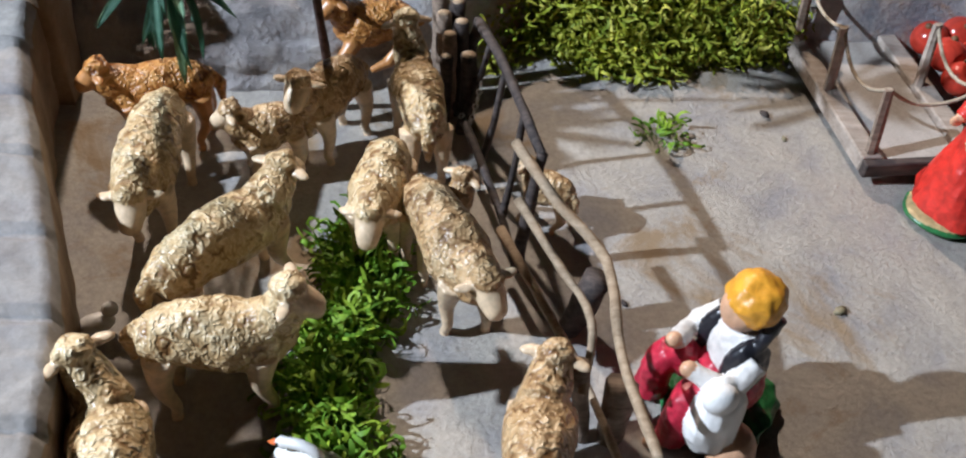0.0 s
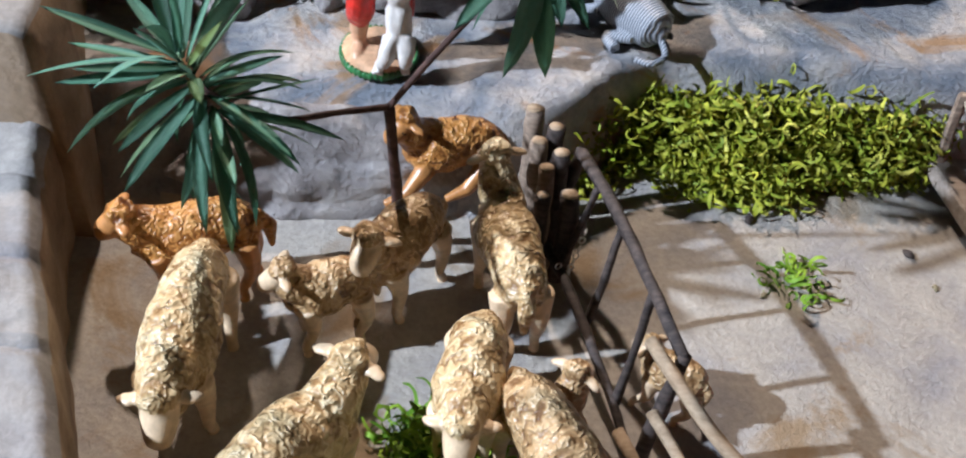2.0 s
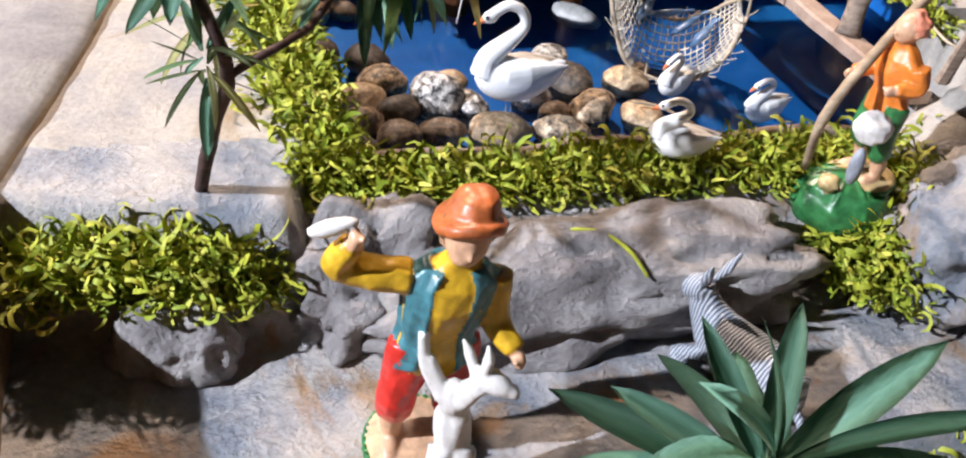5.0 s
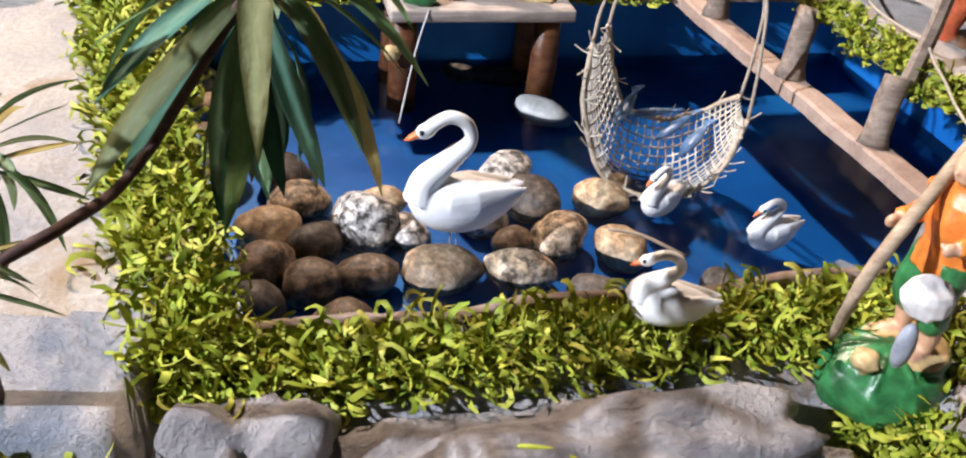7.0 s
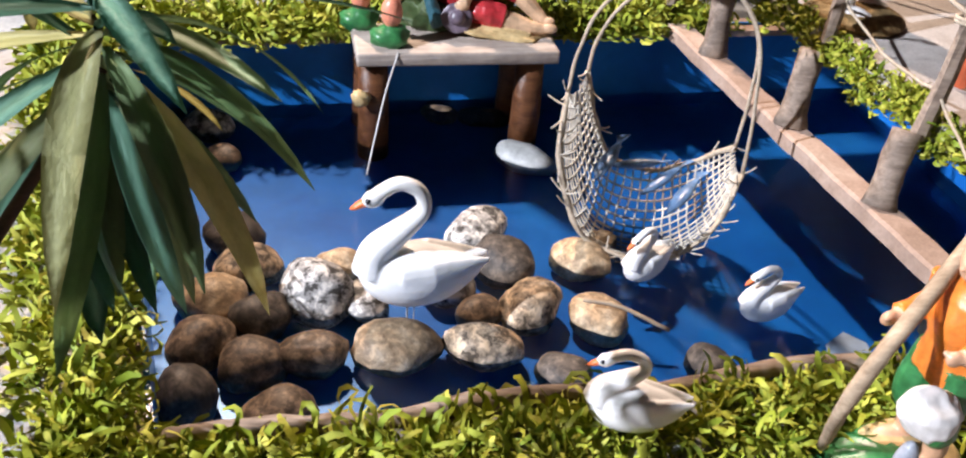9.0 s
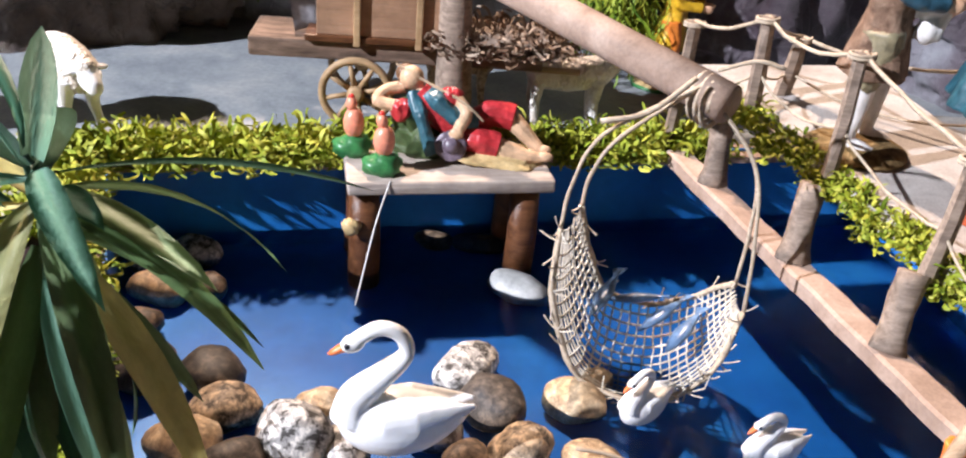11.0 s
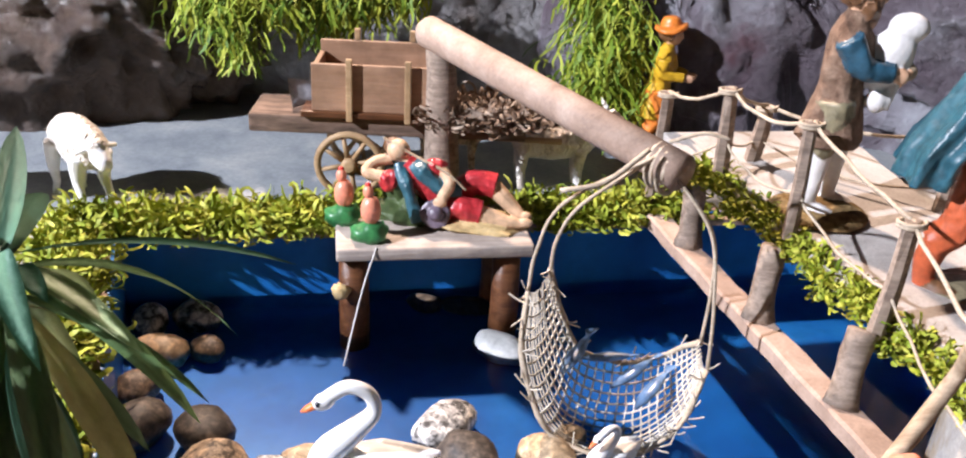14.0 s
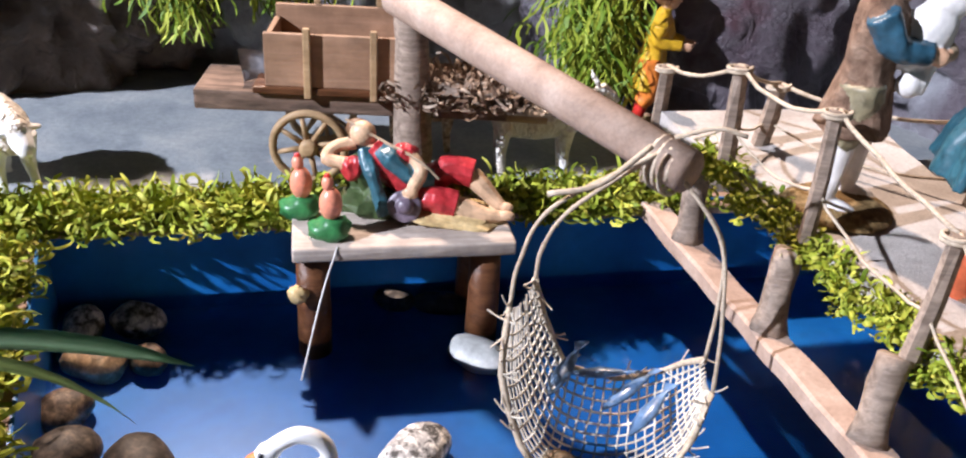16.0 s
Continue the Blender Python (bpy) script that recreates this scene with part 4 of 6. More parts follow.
    for kind, *rest in extra:
        if kind == "ball":
            ball(bm, *rest)
        else:
            tapered(bm, *rest)
    return thing("figurine", bm, mats, label, "figurine", "painted figures", "", pose(*place, 0, 0, yaw), True, 0.0072 * h, 0.004 * h, (2, 5, 6, 11, 12, 13))


# boy with a goat on the terrace
H = 0.089
GOAT = [("ball", (0.17 * H, 0.075 * H, 0.27 * H), (0.055 * H, 0.055 * H, 0.14 * H), 6, (0, -14, 0), 16, 0.25), ("ball", (0.16 * H, 0.075 * H, 0.39 * H), (0.048 * H, 0.05 * H, 0.075 * H), 6, (0, 0, 0), 14, 0.2),
        ("tube", [(0.17 * H, 0.09 * H, 0.40 * H), (0.19 * H, 0.12 * H, 0.46 * H), (0.20 * H, 0.14 * H, 0.49 * H)], [0.040 * H, 0.034 * H, 0.034 * H], 6),
        ("ball", (0.205 * H, 0.165 * H, 0.50 * H), (0.072 * H, 0.036 * H, 0.038 * H), 6, (0, 12, 55)), ("ball", (0.235 * H, 0.215 * H, 0.485 * H), (0.030 * H, 0.022 * H, 0.022 * H), 6, (0, 12, 55)),
        ("tube", [(0.18 * H, 0.12 * H, 0.52 * H), (0.15 * H, 0.105 * H, 0.565 * H), (0.13 * H, 0.09 * H, 0.60 * H)], [0.016 * H, 0.018 * H, 0.006 * H], 6), ("tube", [(0.20 * H, 0.14 * H, 0.53 * H), (0.20 * H, 0.15 * H, 0.58 * H), (0.18 * H, 0.15 * H, 0.62 * H)], [0.016 * H, 0.018 * H, 0.006 * H], 6),
        ("tube", [(0.16 * H, 0.04 * H, 0.40 * H), (0.12 * H, -0.01 * H, 0.50 * H), (0.10 * H, -0.02 * H, 0.60 * H)], [0.028 * H, 0.020 * H, 0.015 * H], 6), ("tube", [(0.17 * H, 0.06 * H, 0.38 * H), (0.14 * H, 0.02 * H, 0.47 * H), (0.12 * H, 0.0, 0.53 * H)], [0.028 * H, 0.020 * H, 0.015 * H], 6),
        ("tube", [(0.19 * H, 0.05 * H, 0.20 * H), (0.235 * H, 0.01 * H, 0.12 * H), (0.19 * H, -0.01 * H, 0.07 * H), (0.22 * H, -0.02 * H, 0.04 * H)], [0.050 * H, 0.034 * H, 0.020 * H, 0.022 * H], 6),
        ("tube", [(0.19 * H, 0.10 * H, 0.20 * H), (0.245 * H, 0.10 * H, 0.12 * H), (0.20 * H, 0.10 * H, 0.07 * H), (0.23 * H, 0.10 * H, 0.04 * H)], [0.050 * H, 0.034 * H, 0.020 * H, 0.022 * H], 6)]
PLATE = paint("peach_base_paint", (0.58, 0.36, 0.22), 0.35, 0.25)
HAT_ORANGE = paint("burnt_orange_hat_paint", (0.44, 0.115, 0.032), 0.4, 0.35)
standing("painted boy figurine in yellow shirt and red trousers with white goat", (-0.067, 0.405, 0.047), -80, H, YELLOW, RED, HAT_ORANGE, YELLOW, GREEN,
         arms=((0.12, 0.23, 0.50), (0.02, -0.30, 0.90)), lean=0.02, tilt=0.12, brim=0.084, hair=BROWN, vest=paint("blue_teal_vest_paint", (0.05, 0.17, 0.20), 0.35, 0.4), ribbed=True, plate=PLATE,
         extra=GOAT + [("ball", (0.02 * H, -0.26 * H, 0.925 * H), (0.030 * H, 0.070 * H, 0.022 * H), 6, (14, 0, 0), 14, 0.2)])
# man with a staff beside the pond
H = 0.068
standing("painted man figurine in orange shirt and green breeches holding a staff", (0.090, 0.510, 0.080), 195, H, ORANGE, GREEN, None, ORANGE, GREEN,
         arms=((0.13, 0.13, 0.62), (0.20, -0.10, 0.60)), hair=PINK, lean=0.08, stance=0.075,
         extra=[("ball", (0.24 * H, 0.18 * H, 0.45 * H), (0.10 * H, 0.09 * H, 0.085 * H), 6, (0, 0, 0), 16, 0.2), ("ball", (0.27 * H, 0.2 * H, 0.24 * H), (0.04 * H, 0.04 * H, 0.11 * H), 10)])
bm = bmesh.new()
ball(bm, (0, 0, 0), (0.0185, 0.0155, 0.012), 0, (0, 0, 0), 28, 0.12, 120, 3)
for k in range(9):
    a = k * 0.7
    tube(bm, curve_through([(0.004 * math.cos(a), 0.003 * math.sin(a), 0.0118), (0.012 * math.cos(a), 0.010 * math.sin(a), 0.0092), (0.018 * math.cos(a), 0.015 * math.sin(a), 0.0025)], 4), 0.0009, 6)
ball(bm, (-0.010, -0.006, 0.012), (0.004, 0.004, 0.003), 1, (0, 0, 0), 12, 0.4)
thing("mound", bm, [GREEN, TAN], "glossy green painted mound under the staff figure", "mound", "", "", pose(0.083, 0.506, 0.072), True, 0.0007)
# kid with a lamb in the court
H = 0.075
bm = bmesh.new()
ball(bm, (0, 0, 0.004), (0.022, 0.019, 0.006), 5, (0, 0, 0), 20, 0.3)
ball(bm, (0, 0, 0.020), (0.013, 0.014, 0.014), 0)
for s in (-1, 1):
    tube(bm, curve_through([(0.002, s * 0.006, 0.016), (0.018, s * 0.009, 0.024), (0.021, s * 0.010, 0.004)], 5), [0.0068] * 5 + [0.0058] * 6, 12, 1)
    ball(bm, (0.025, s * 0.010, 0.003), (0.006, 0.0033, 0.003), 2)
    tube(bm, curve_through([(0.0, s * 0.011, 0.040), (0.009, s * 0.013, 0.033), (0.019, s * 0.006, 0.035)], 4), [0.0045] * 4 + [0.0034] * 5, 10, 3)
    ball(bm, (0.020, s * 0.006, 0.036), (0.003, 0.0026, 0.003), 2)
    ball(bm, (0.001, s * 0.008, 0.034), (0.0085, 0.0048, 0.013), 4)
ball(bm, (0.0, 0, 0.034), (0.0085, 0.0115, 0.015), 3)
ball(bm, (0.003, 0, 0.055), (0.0075, 0.007, 0.0088), 2)
ball(bm, (0.0, 0, 0.0585), (0.0098, 0.0096, 0.0088), 6, (0, 10, 0), 18, 0.1)
tube(bm, [(-0.006, 0.006, 0.055), (0.0, 0.009, 0.045), (0.004, 0.009, 0.038)], [0.003, 0.0022, 0.0015], 8, 4)
ball(bm, (0.012, 0.016, 0.022), (0.012, 0.008, 0.017), 7, (0, 0, 30), 16, 0.2)
ball(bm, (0.016, 0.020, 0.038), (0.006, 0.0045, 0.0055), 7)
ball(bm, (0.005, 0.020, 0.008), (0.009, 0.009, 0.009), 2)
thing("figurine", bm, [CRIMSON, CRIMSON, SKIN, OFFWHITE, BLACK, GREEN, HAIR, WHITE], "painted ginger-haired kid figurine in black vest holding a white lamb", "figurine", "painted figures", "", pose(0.097, 0.187, 0, 0, 0, 195), True, 0.0006, 0.0006, (2, 7))
# woman in red beside the bench
H = 0.09
standing("painted woman figurine in a long red dress on a green base", (0.222, 0.296, -0.004), 180, H, RED, RED, None, RED, GREEN, skirt=0.33, hair=BROWN, arms=((0.12, 0.10, 0.5), (0.12, -0.10, 0.5)))
DARK_HAT = paint("dark_hat_paint", (0.13, 0.10, 0.13), 0.4, 0.4)
# reclining man on the jetty
WINE = paint("wine_red_paint", (0.42, 0.03, 0.035), 0.35, 0.4)
VEST = paint("slate_teal_paint", (0.03, 0.10, 0.13), 0.35, 0.4)
BARE = paint("tan_skin_paint", (0.55, 0.36, 0.22), 0.45, 0.3)
DARK_MOSS = paint("dark_green_base_paint", (0.05, 0.08, 0.025), 0.6, 0.3)
bm = bmesh.new()
ball(bm, (0.016, -0.003, 0.0015), (0.024, 0.0125, 0.0035), 5, (0, 3, -6), 20, 0.3)
ball(bm, (-0.011, 0.000, 0.003), (0.015, 0.0105, 0.0075), 7, (0, 0, -4), 18, 0.5)
ball(bm, (-0.014, 0.003, 0.012), (0.010, 0.007, 0.009), 7, (0, 25, 0), 16, 0.5)
# trunk, neck and head
tube(bm, curve_through([(-0.0145, 0.002, 0.0225), (-0.0085, 0.000, 0.0185), (0.000, -0.001, 0.0125), (0.009, -0.001, 0.0105)], 5), 0.0062, 14, 0, True, 0.15, 3)
tube(bm, [(-0.0125, 0.002, 0.022), (-0.0155, 0.003, 0.0265)], [0.0028, 0.0026], 10, 2)
ball(bm, (-0.0175, 0.003, 0.0292), (0.0050, 0.0043, 0.0050), 2, (0, -35, 0))
ball(bm, (-0.0140, 0.002, 0.0295), (0.0009, 0.0009, 0.0009), 2)
ball(bm, (-0.0195, 0.0052, 0.0295), (0.0044, 0.0040, 0.0048), 3, (0, -35, 0))
# open waistcoat: two hanging fronts
tube(bm, curve_through([(-0.0165, -0.001, 0.0245), (-0.0135, -0.0065, 0.0185), (-0.0105, -0.0095, 0.0105), (-0.0075, -0.0115, 0.003)], 4), 0.0028, 10, 1, True, 0.35, 2)
tube(bm, curve_through([(-0.0105, -0.001, 0.0245), (-0.0045, -0.0045, 0.0212), (0.002, -0.005, 0.0165), (0.009, -0.003, 0.0150)], 4), 0.0036, 10, 1, True, 0.35, 5)
# arm folded behind the head
ball(bm, (-0.0205, -0.002, 0.0175), (0.0047, 0.0044, 0.0050), 0, (0, 20, 0), 14, 0.3)
tube(bm, curve_through([(-0.022, -0.002, 0.0185), (-0.0305, -0.001, 0.0200), (-0.0275, 0.003, 0.0232), (-0.0205, 0.005, 0.0245)], 4), 0.0026, 10, 2)
# arm laid over the belly
ball(bm, (-0.0005, -0.001, 0.0240), (0.0048, 0.0040, 0.0038), 0, (0, 25, 0), 14, 0.3)
tube(bm, curve_through([(0.001, -0.002, 0.0240), (0.0050, -0.006, 0.0190), (0.0020, -0.0105, 0.0135)], 5), 0.0025, 10, 2)
ball(bm, (0.0015, -0.0115, 0.0125), (0.0030, 0.0016, 0.0024), 2)
# felt hat held at the waist
ball(bm, (-0.0005, -0.0125, 0.0075), (0.0064, 0.0012, 0.0062), 4, (-20, 0, 0), 20)
ball(bm, (-0.0003, -0.0138, 0.0082), (0.0033, 0.0024, 0.0031), 4, (-20, 0, 0))
# breeches and bare legs
tube(bm, curve_through([(0.004, -0.005, 0.0085), (0.011, -0.007, 0.0080), (0.0185, -0.0075, 0.0065)], 5), 0.0054, 12, 0, True, 0.25, 1)
tube(bm, curve_through([(0.009, 0.003, 0.0125), (0.016, 0.004, 0.0160), (0.0245, 0.003, 0.0150)], 5), 0.0056, 12, 0, True, 0.25, 4)
tube(bm, [(0.017, -0.0075, 0.0065), (0.024, -0.008, 0.0050), (0.030, -0.009, 0.0038), (0.036, -0.009, 0.0035)], [0.0042, 0.0040, 0.0030, 0.0022], 10, 2)
tube(bm, [(0.0235, 0.003, 0.0145), (0.028, 0.001, 0.0110), (0.033, -0.001, 0.0065), (0.036, -0.003, 0.0045)], [0.0042, 0.0038, 0.0030, 0.0022], 10, 2)
ball(bm, (0.0375, -0.0095, 0.0042), (0.0035, 0.0020, 0.0020), 2)
ball(bm, (0.0375, -0.0035, 0.0045), (0.0030, 0.0020, 0.0022), 2)
tube(bm, curve_through([(-0.024, 0.003, 0.0345), (-0.010, -0.001, 0.0285), (0.004, -0.006, 0.0235), (0.012, -0.007, 0.0165)], 4), 0.0006, 6, 6)
thing("figurine", bm, [WINE, VEST, BARE, BROWN, DARK_HAT, TAN, STICK, DARK_MOSS], "painted man figurine in red and teal reclining on the jetty", "figurine", "painted figures", "", Matrix.Translation(pond(0.106, 0.197, 0.0955)) @ pose(0, 0, 0, 0, 0, 2), True, 0.0003, 0.0003, (2, 6))
# bird and yellow figures behind
for u, v, z in ((0.066, 0.196, 0.0955), (0.076, 0.178, 0.0955)):
    bm = bmesh.new()
    ball(bm, (0, 0, 0.003), (0.0078, 0.0062, 0.0052), 0, (0, 0, 0), 16, 0.4)
    ball(bm, (0, 0, 0.013), (0.0042, 0.0042, 0.0065), 1)
    ball(bm, (-0.001, 0, 0.021), (0.0022, 0.0022, 0.003), 1)
    ball(bm, (-0.001, 0, 0.0238), (0.0013, 0.0009, 0.0013), 2)
    thing("bird_figurine", bm, [GREEN, PINK, RED], "little pink bird figurine sitting on a green mound", "bird figurine", "pink birds on the jetty", "", Matrix.Translation(pond(u, v, z)))


# ---- jetty ----
def jetty():
    r = root("jetty", "small plank jetty on varnished round legs standing in the pond", "jetty", Matrix.Translation(pond(0.102, 0.188, 0)) @ pose(0, 0, 0, 0, 0, POND_TURN - 1))
    bm = bmesh.new()
    box(bm, (-0.040, -0.020, 0.0900), (0.041, 0.024, 0.0955), 0, 0.001)
    part("tabletop", bm, PLANK, r)
    for x, y in ((-0.033, -0.012), (0.031, -0.012), (-0.033, 0.016), (0.031, 0.016)):
        bm = bmesh.new()
        tube(bm, [(x, y, 0.046), (x + 0.0005, y, 0.065), (x, y, 0.0905)], [0.0062, 0.006, 0.0058], 14, 0, True, 0.15, x)
        part("leg", bm, BROWN_WOOD, r)
    bm = bmesh.new()
    ball(bm, (-0.038, -0.018, 0.076), (0.004, 0.0035, 0.003), 0, (0, 30, 0), 12, 0.5)
    part("shell", bm, TAN, r, "tiny tan shell")
    bm = bmesh.new()
    tube(bm, curve_through([(-0.024, -0.0195, 0.0960), (-0.030, -0.026, 0.080), (-0.038, -0.040, 0.054)], 4), 0.00035, 5)
    part("fishing_line", bm, OFFWHITE, r, "thin pale fishing line")


jetty()


# ---- stones in the pond ----
STONE_WORDS = {STONE_BROWN: "rounded brown river stone lying in the pond", STONE_DARK: "dark wet river stone lying in the pond",
               STONE_FLECK: "grey speckled granite stone lying in the pond", STONE_WARM_FLECK: "warm brown speckled stone lying in the pond"}
def pebble(x, y, rx, ry, rz, turn, seed, mat=None, z=None):
    bm = bmesh.new()
    bmesh.ops.create_icosphere(bm, subdivisions=3, radius=1)
    s = Vector((seed * 5.1, seed * 2.3, 0))
    for v in bm.verts:
        k = 1 + 0.26 * noise.noise(v.co * 0.9 + s) + 0.08 * noise.noise(v.co * 2.5 + s)
        v.co = Vector((v.co.x * rx, v.co.y * ry, v.co.z * rz)) * k
    thing("stone", bm, mat or STONE_TAN, STONE_WORDS.get(mat, "rounded tan river stone lying in the pond"), "stone", "stones in the pond", "", pose(x, y, (0.046 + rz * 0.85) if z is None else z, 0, 0, turn))


STONES = ((-0.092, 0.602, 11), (-0.068, 0.589, 13), (-0.063, 0.608, 8), (-0.100, 0.584, 12), (-0.083, 0.577, 10), (-0.098, 0.563, 11), (-0.081, 0.557, 10), (-0.065, 0.562, 10),
          (-0.052, 0.589, 9), (-0.016, 0.632, 11), (-0.007, 0.613, 11), (-0.014, 0.589, 8), (0.002, 0.591, 11), (0.020, 0.620, 10), (0.029, 0.633, 7), (0.025, 0.588, 10),
          (0.012, 0.561, 9), (-0.025, 0.600, 9), (-0.124, 0.618, 12), (-0.101, 0.619, 11), (-0.135, 0.669, 10), (-0.129, 0.696, 10), (-0.118, 0.674, 8), (-0.135, 0.642, 9), (-0.097, 0.540, 10), (-0.070, 0.538, 10), (0.058, 0.568, 8), (-0.148, 0.690, 9))
KINDS = dict(zip("bdtgw", (STONE_BROWN, STONE_DARK, STONE_TAN, STONE_FLECK, STONE_WARM_FLECK)))
rng = random.Random(8)
for i, (x, y, r) in enumerate(STONES):
    r = r / 1000
    pebble(x, y, r * rng.uniform(1.02, 1.22), r * rng.uniform(0.78, 0.95), r * rng.uniform(0.66, 0.84), rng.uniform(-60, 60), i + 1, KINDS["wgttdbbbggdbwtttdgddtgbbdbdg"[i]])
pebble(-0.040, 0.567, 0.0145, 0.0105, 0.0075, 10, 41)
pebble(-0.013, 0.571, 0.0125, 0.009, 0.0075, -8, 42, STONE_WARM_FLECK)
PALE = mottled("pale_marble_stone", (0.28, 0.29, 0.28), (0.42, 0.43, 0.42), (0.56, 0.56, 0.55), 90, 500, 0.5)
pebble(0.003, 0.690, 0.0135, 0.009, 0.0058, -25, 43, PALE)
pebble(-0.034, 0.727, 0.009, 0.006, 0.004, 0, 44, STONE_BROWN)
pebble(-0.015, 0.727, 0.012, 0.006, 0.004, 0, 45, STONE_DARK)
bm = bmesh.new()
tube(bm, curve_through([(0.018, 0.585, 0.062), (0.030, 0.584, 0.061), (0.046, 0.580, 0.056)], 4), 0.0007, 6)
thing("twig", bm, STICK, "thin pale twig lying over a pond stone", "twig")


# ---- rocks ----
boulder("rock", (-0.010, 0.470, 0.055), (0.082, 0.028, 0.026), (0, 0, 12), ROCK, "long grey painted rock under the pond rim", 3, 0.35, flat=0.3, craggy=0.09, sub=5)
boulder("rock", (-0.085, 0.462, 0.052), (0.030, 0.022, 0.028), (0, 0, 30), ROCK, "rough grey painted rock beside the terrace", 5, 0.4, flat=0.4, craggy=0.09, sub=5)
boulder("rock", (-0.143, 0.438, 0.050), (0.021, 0.017, 0.018), (0, 0, 0), ROCK, "round bluish painted rock on the terrace", 7, 0.25, craggy=0.05, sub=5)
boulder("rock", (-0.086, 0.374, 0.006), (0.070, 0.022, 0.032), (0, 0, 3), ROCK, "bluish rock ledge at the back of the pen", 9, 0.3, craggy=0.07, sub=5)
# added strip: brown band plus the terrace overhang's shade, put into its dark colour
boulder("rock", (-0.075, 0.391, 0.034), (0.078, 0.009, 0.011), (0, 0, 2), CLIFF, "dark brown rocky edge, its colour also holding the shade under the terrace", 15, 0.3, craggy=0.08, sub=5)
boulder("rock", (0.135, 0.500, 0.065), (0.040, 0.030, 0.03), (0, 0, 30), TERRACE, "pale rough rock below the bridge ramp", 11, 0.35, craggy=0.07, sub=5)
boulder("cliff", (-0.285, 0.872, 0.165), (0.155, 0.080, 0.125), (0, 0, 6), CLIFF, "big brown glazed rock of crumpled paper behind the pond", 21, 0.22, category="cliff", sub=6, drape=0.12)
boulder("cliff", (-0.07, 0.935, 0.17), (0.17, 0.06, 0.16), (0, 0, 0), CLIFF_GREY, "pale grey glazed rock wall behind the cart", 23, 0.22, category="cliff", sub=6, drape=0.11)
boulder("cliff", (0.095, 0.925, 0.16), (0.105, 0.07, 0.17), (0, 0, -10), CLIFF_PURPLE, "dark purple-grey glazed rock behind the yellow figure", 25, 0.25, category="cliff", sub=6, drape=0.12)
boulder("cliff", (0.28, 0.895, 0.18), (0.14, 0.085, 0.17), (0, 0, -20), CLIFF_PURPLE, "purple-brown and grey rock beyond the bridge", 27, 0.25, category="cliff", sub=6, drape=0.12)
bm = bmesh.new()
box(bm, (-0.5, 1.0, -0.03), (0.6, 1.05, 0.40), 0, 0)
thing("backdrop", bm, CLIFF_GREY, "dark painted back board behind the rocks", "backdrop", "", "structure")

# ---- moss ----
rim_spots = []
for i in range(26):
    u = -0.03 + i * 0.0102
    rim_spots.append((*pond(u, -0.016 + 0.003 * math.sin(i * 2.1)).xy, RIM_Z - 0.002, 0.009, 0.008, 0.0052, 64))
moss("moss_front", rim_spots, "yellow-green moss along the pond's front rim", 1)
moss("moss_left", [(*pond(-0.020 - 0.0014 * i + 0.003 * math.sin(i * 1.7), -0.012 + i * 0.0117).xy, 0.082 + 0.0003 * i, 0.012, 0.010, 0.009, 85) for i in range(20)], "yellow-green moss along the pond's side rim", 2)
moss("moss_back", [(*pond(-0.03 + i * 0.0105, 0.2125 + 0.002 * math.sin(i * 2.3)).xy, BACK_Z - 0.002, 0.010, 0.0085, 0.007, 85) for i in range(25)], "yellow-green moss along the pond's back rim", 3)
moss("moss_bank", [(0.012 + 0.16 * i / 17, 0.409 + 0.012 * i / 17 + 0.004 * math.sin(i * 2.0), 0.0, 0.014, 0.016 + 0.006 * math.sin(i * 1.1), 0.034, 190) for i in range(18)] + [(0.085, 0.393, 0.0, 0.030, 0.012, 0.018, 420), (0.015, 0.395, 0, 0.012, 0.018, 0.03, 180)], "bushy green moss bank at the foot of the step", 4)
moss("moss_pen", [(-0.034 + 0.006 * math.sin(i), 0.252 - i * 0.0125, 0.0, 0.014, 0.010, 0.014, 130) for i in range(9)], "fresh green moss fodder on the pen floor", 5, MOSS_GREEN)
moss("moss_terrace", [(-0.178 + i * 0.009, 0.444 + 0.001 * i, 0.066, 0.010, 0.010, 0.016, 120) for i in range(7)], "green moss on the terrace beside the round rock", 6)
moss("moss_corner", [(0.098, 0.492, 0.055, 0.022, 0.022, 0.02, 500), (0.115, 0.512, 0.066, 0.02, 0.02, 0.014, 350)], "yellow-green moss round the green figure base", 7)
moss("moss_bridge", [(*pond(0.2170 + 0.175 * (0.164 - 0.0075 * i) + 0.0010 * math.sin(i * 1.9), 0.0075 * i).xy, 0.1085 + 0.0006 * i - 0.005 * (i % 4 == 0), 0.0018 + 0.0008 * (i % 3), 0.005, 0.0070, 34) for i in range(4, 25)], "yellow-green moss rope trailing along the bridge edge", 8, None, 0.009, 0.00055)
moss("moss_tuft", [(0.100, 0.338, 0.0, 0.009, 0.008, 0.005, 26)], "tiny loose tuft of moss on the court", 9, MOSS_GREEN)
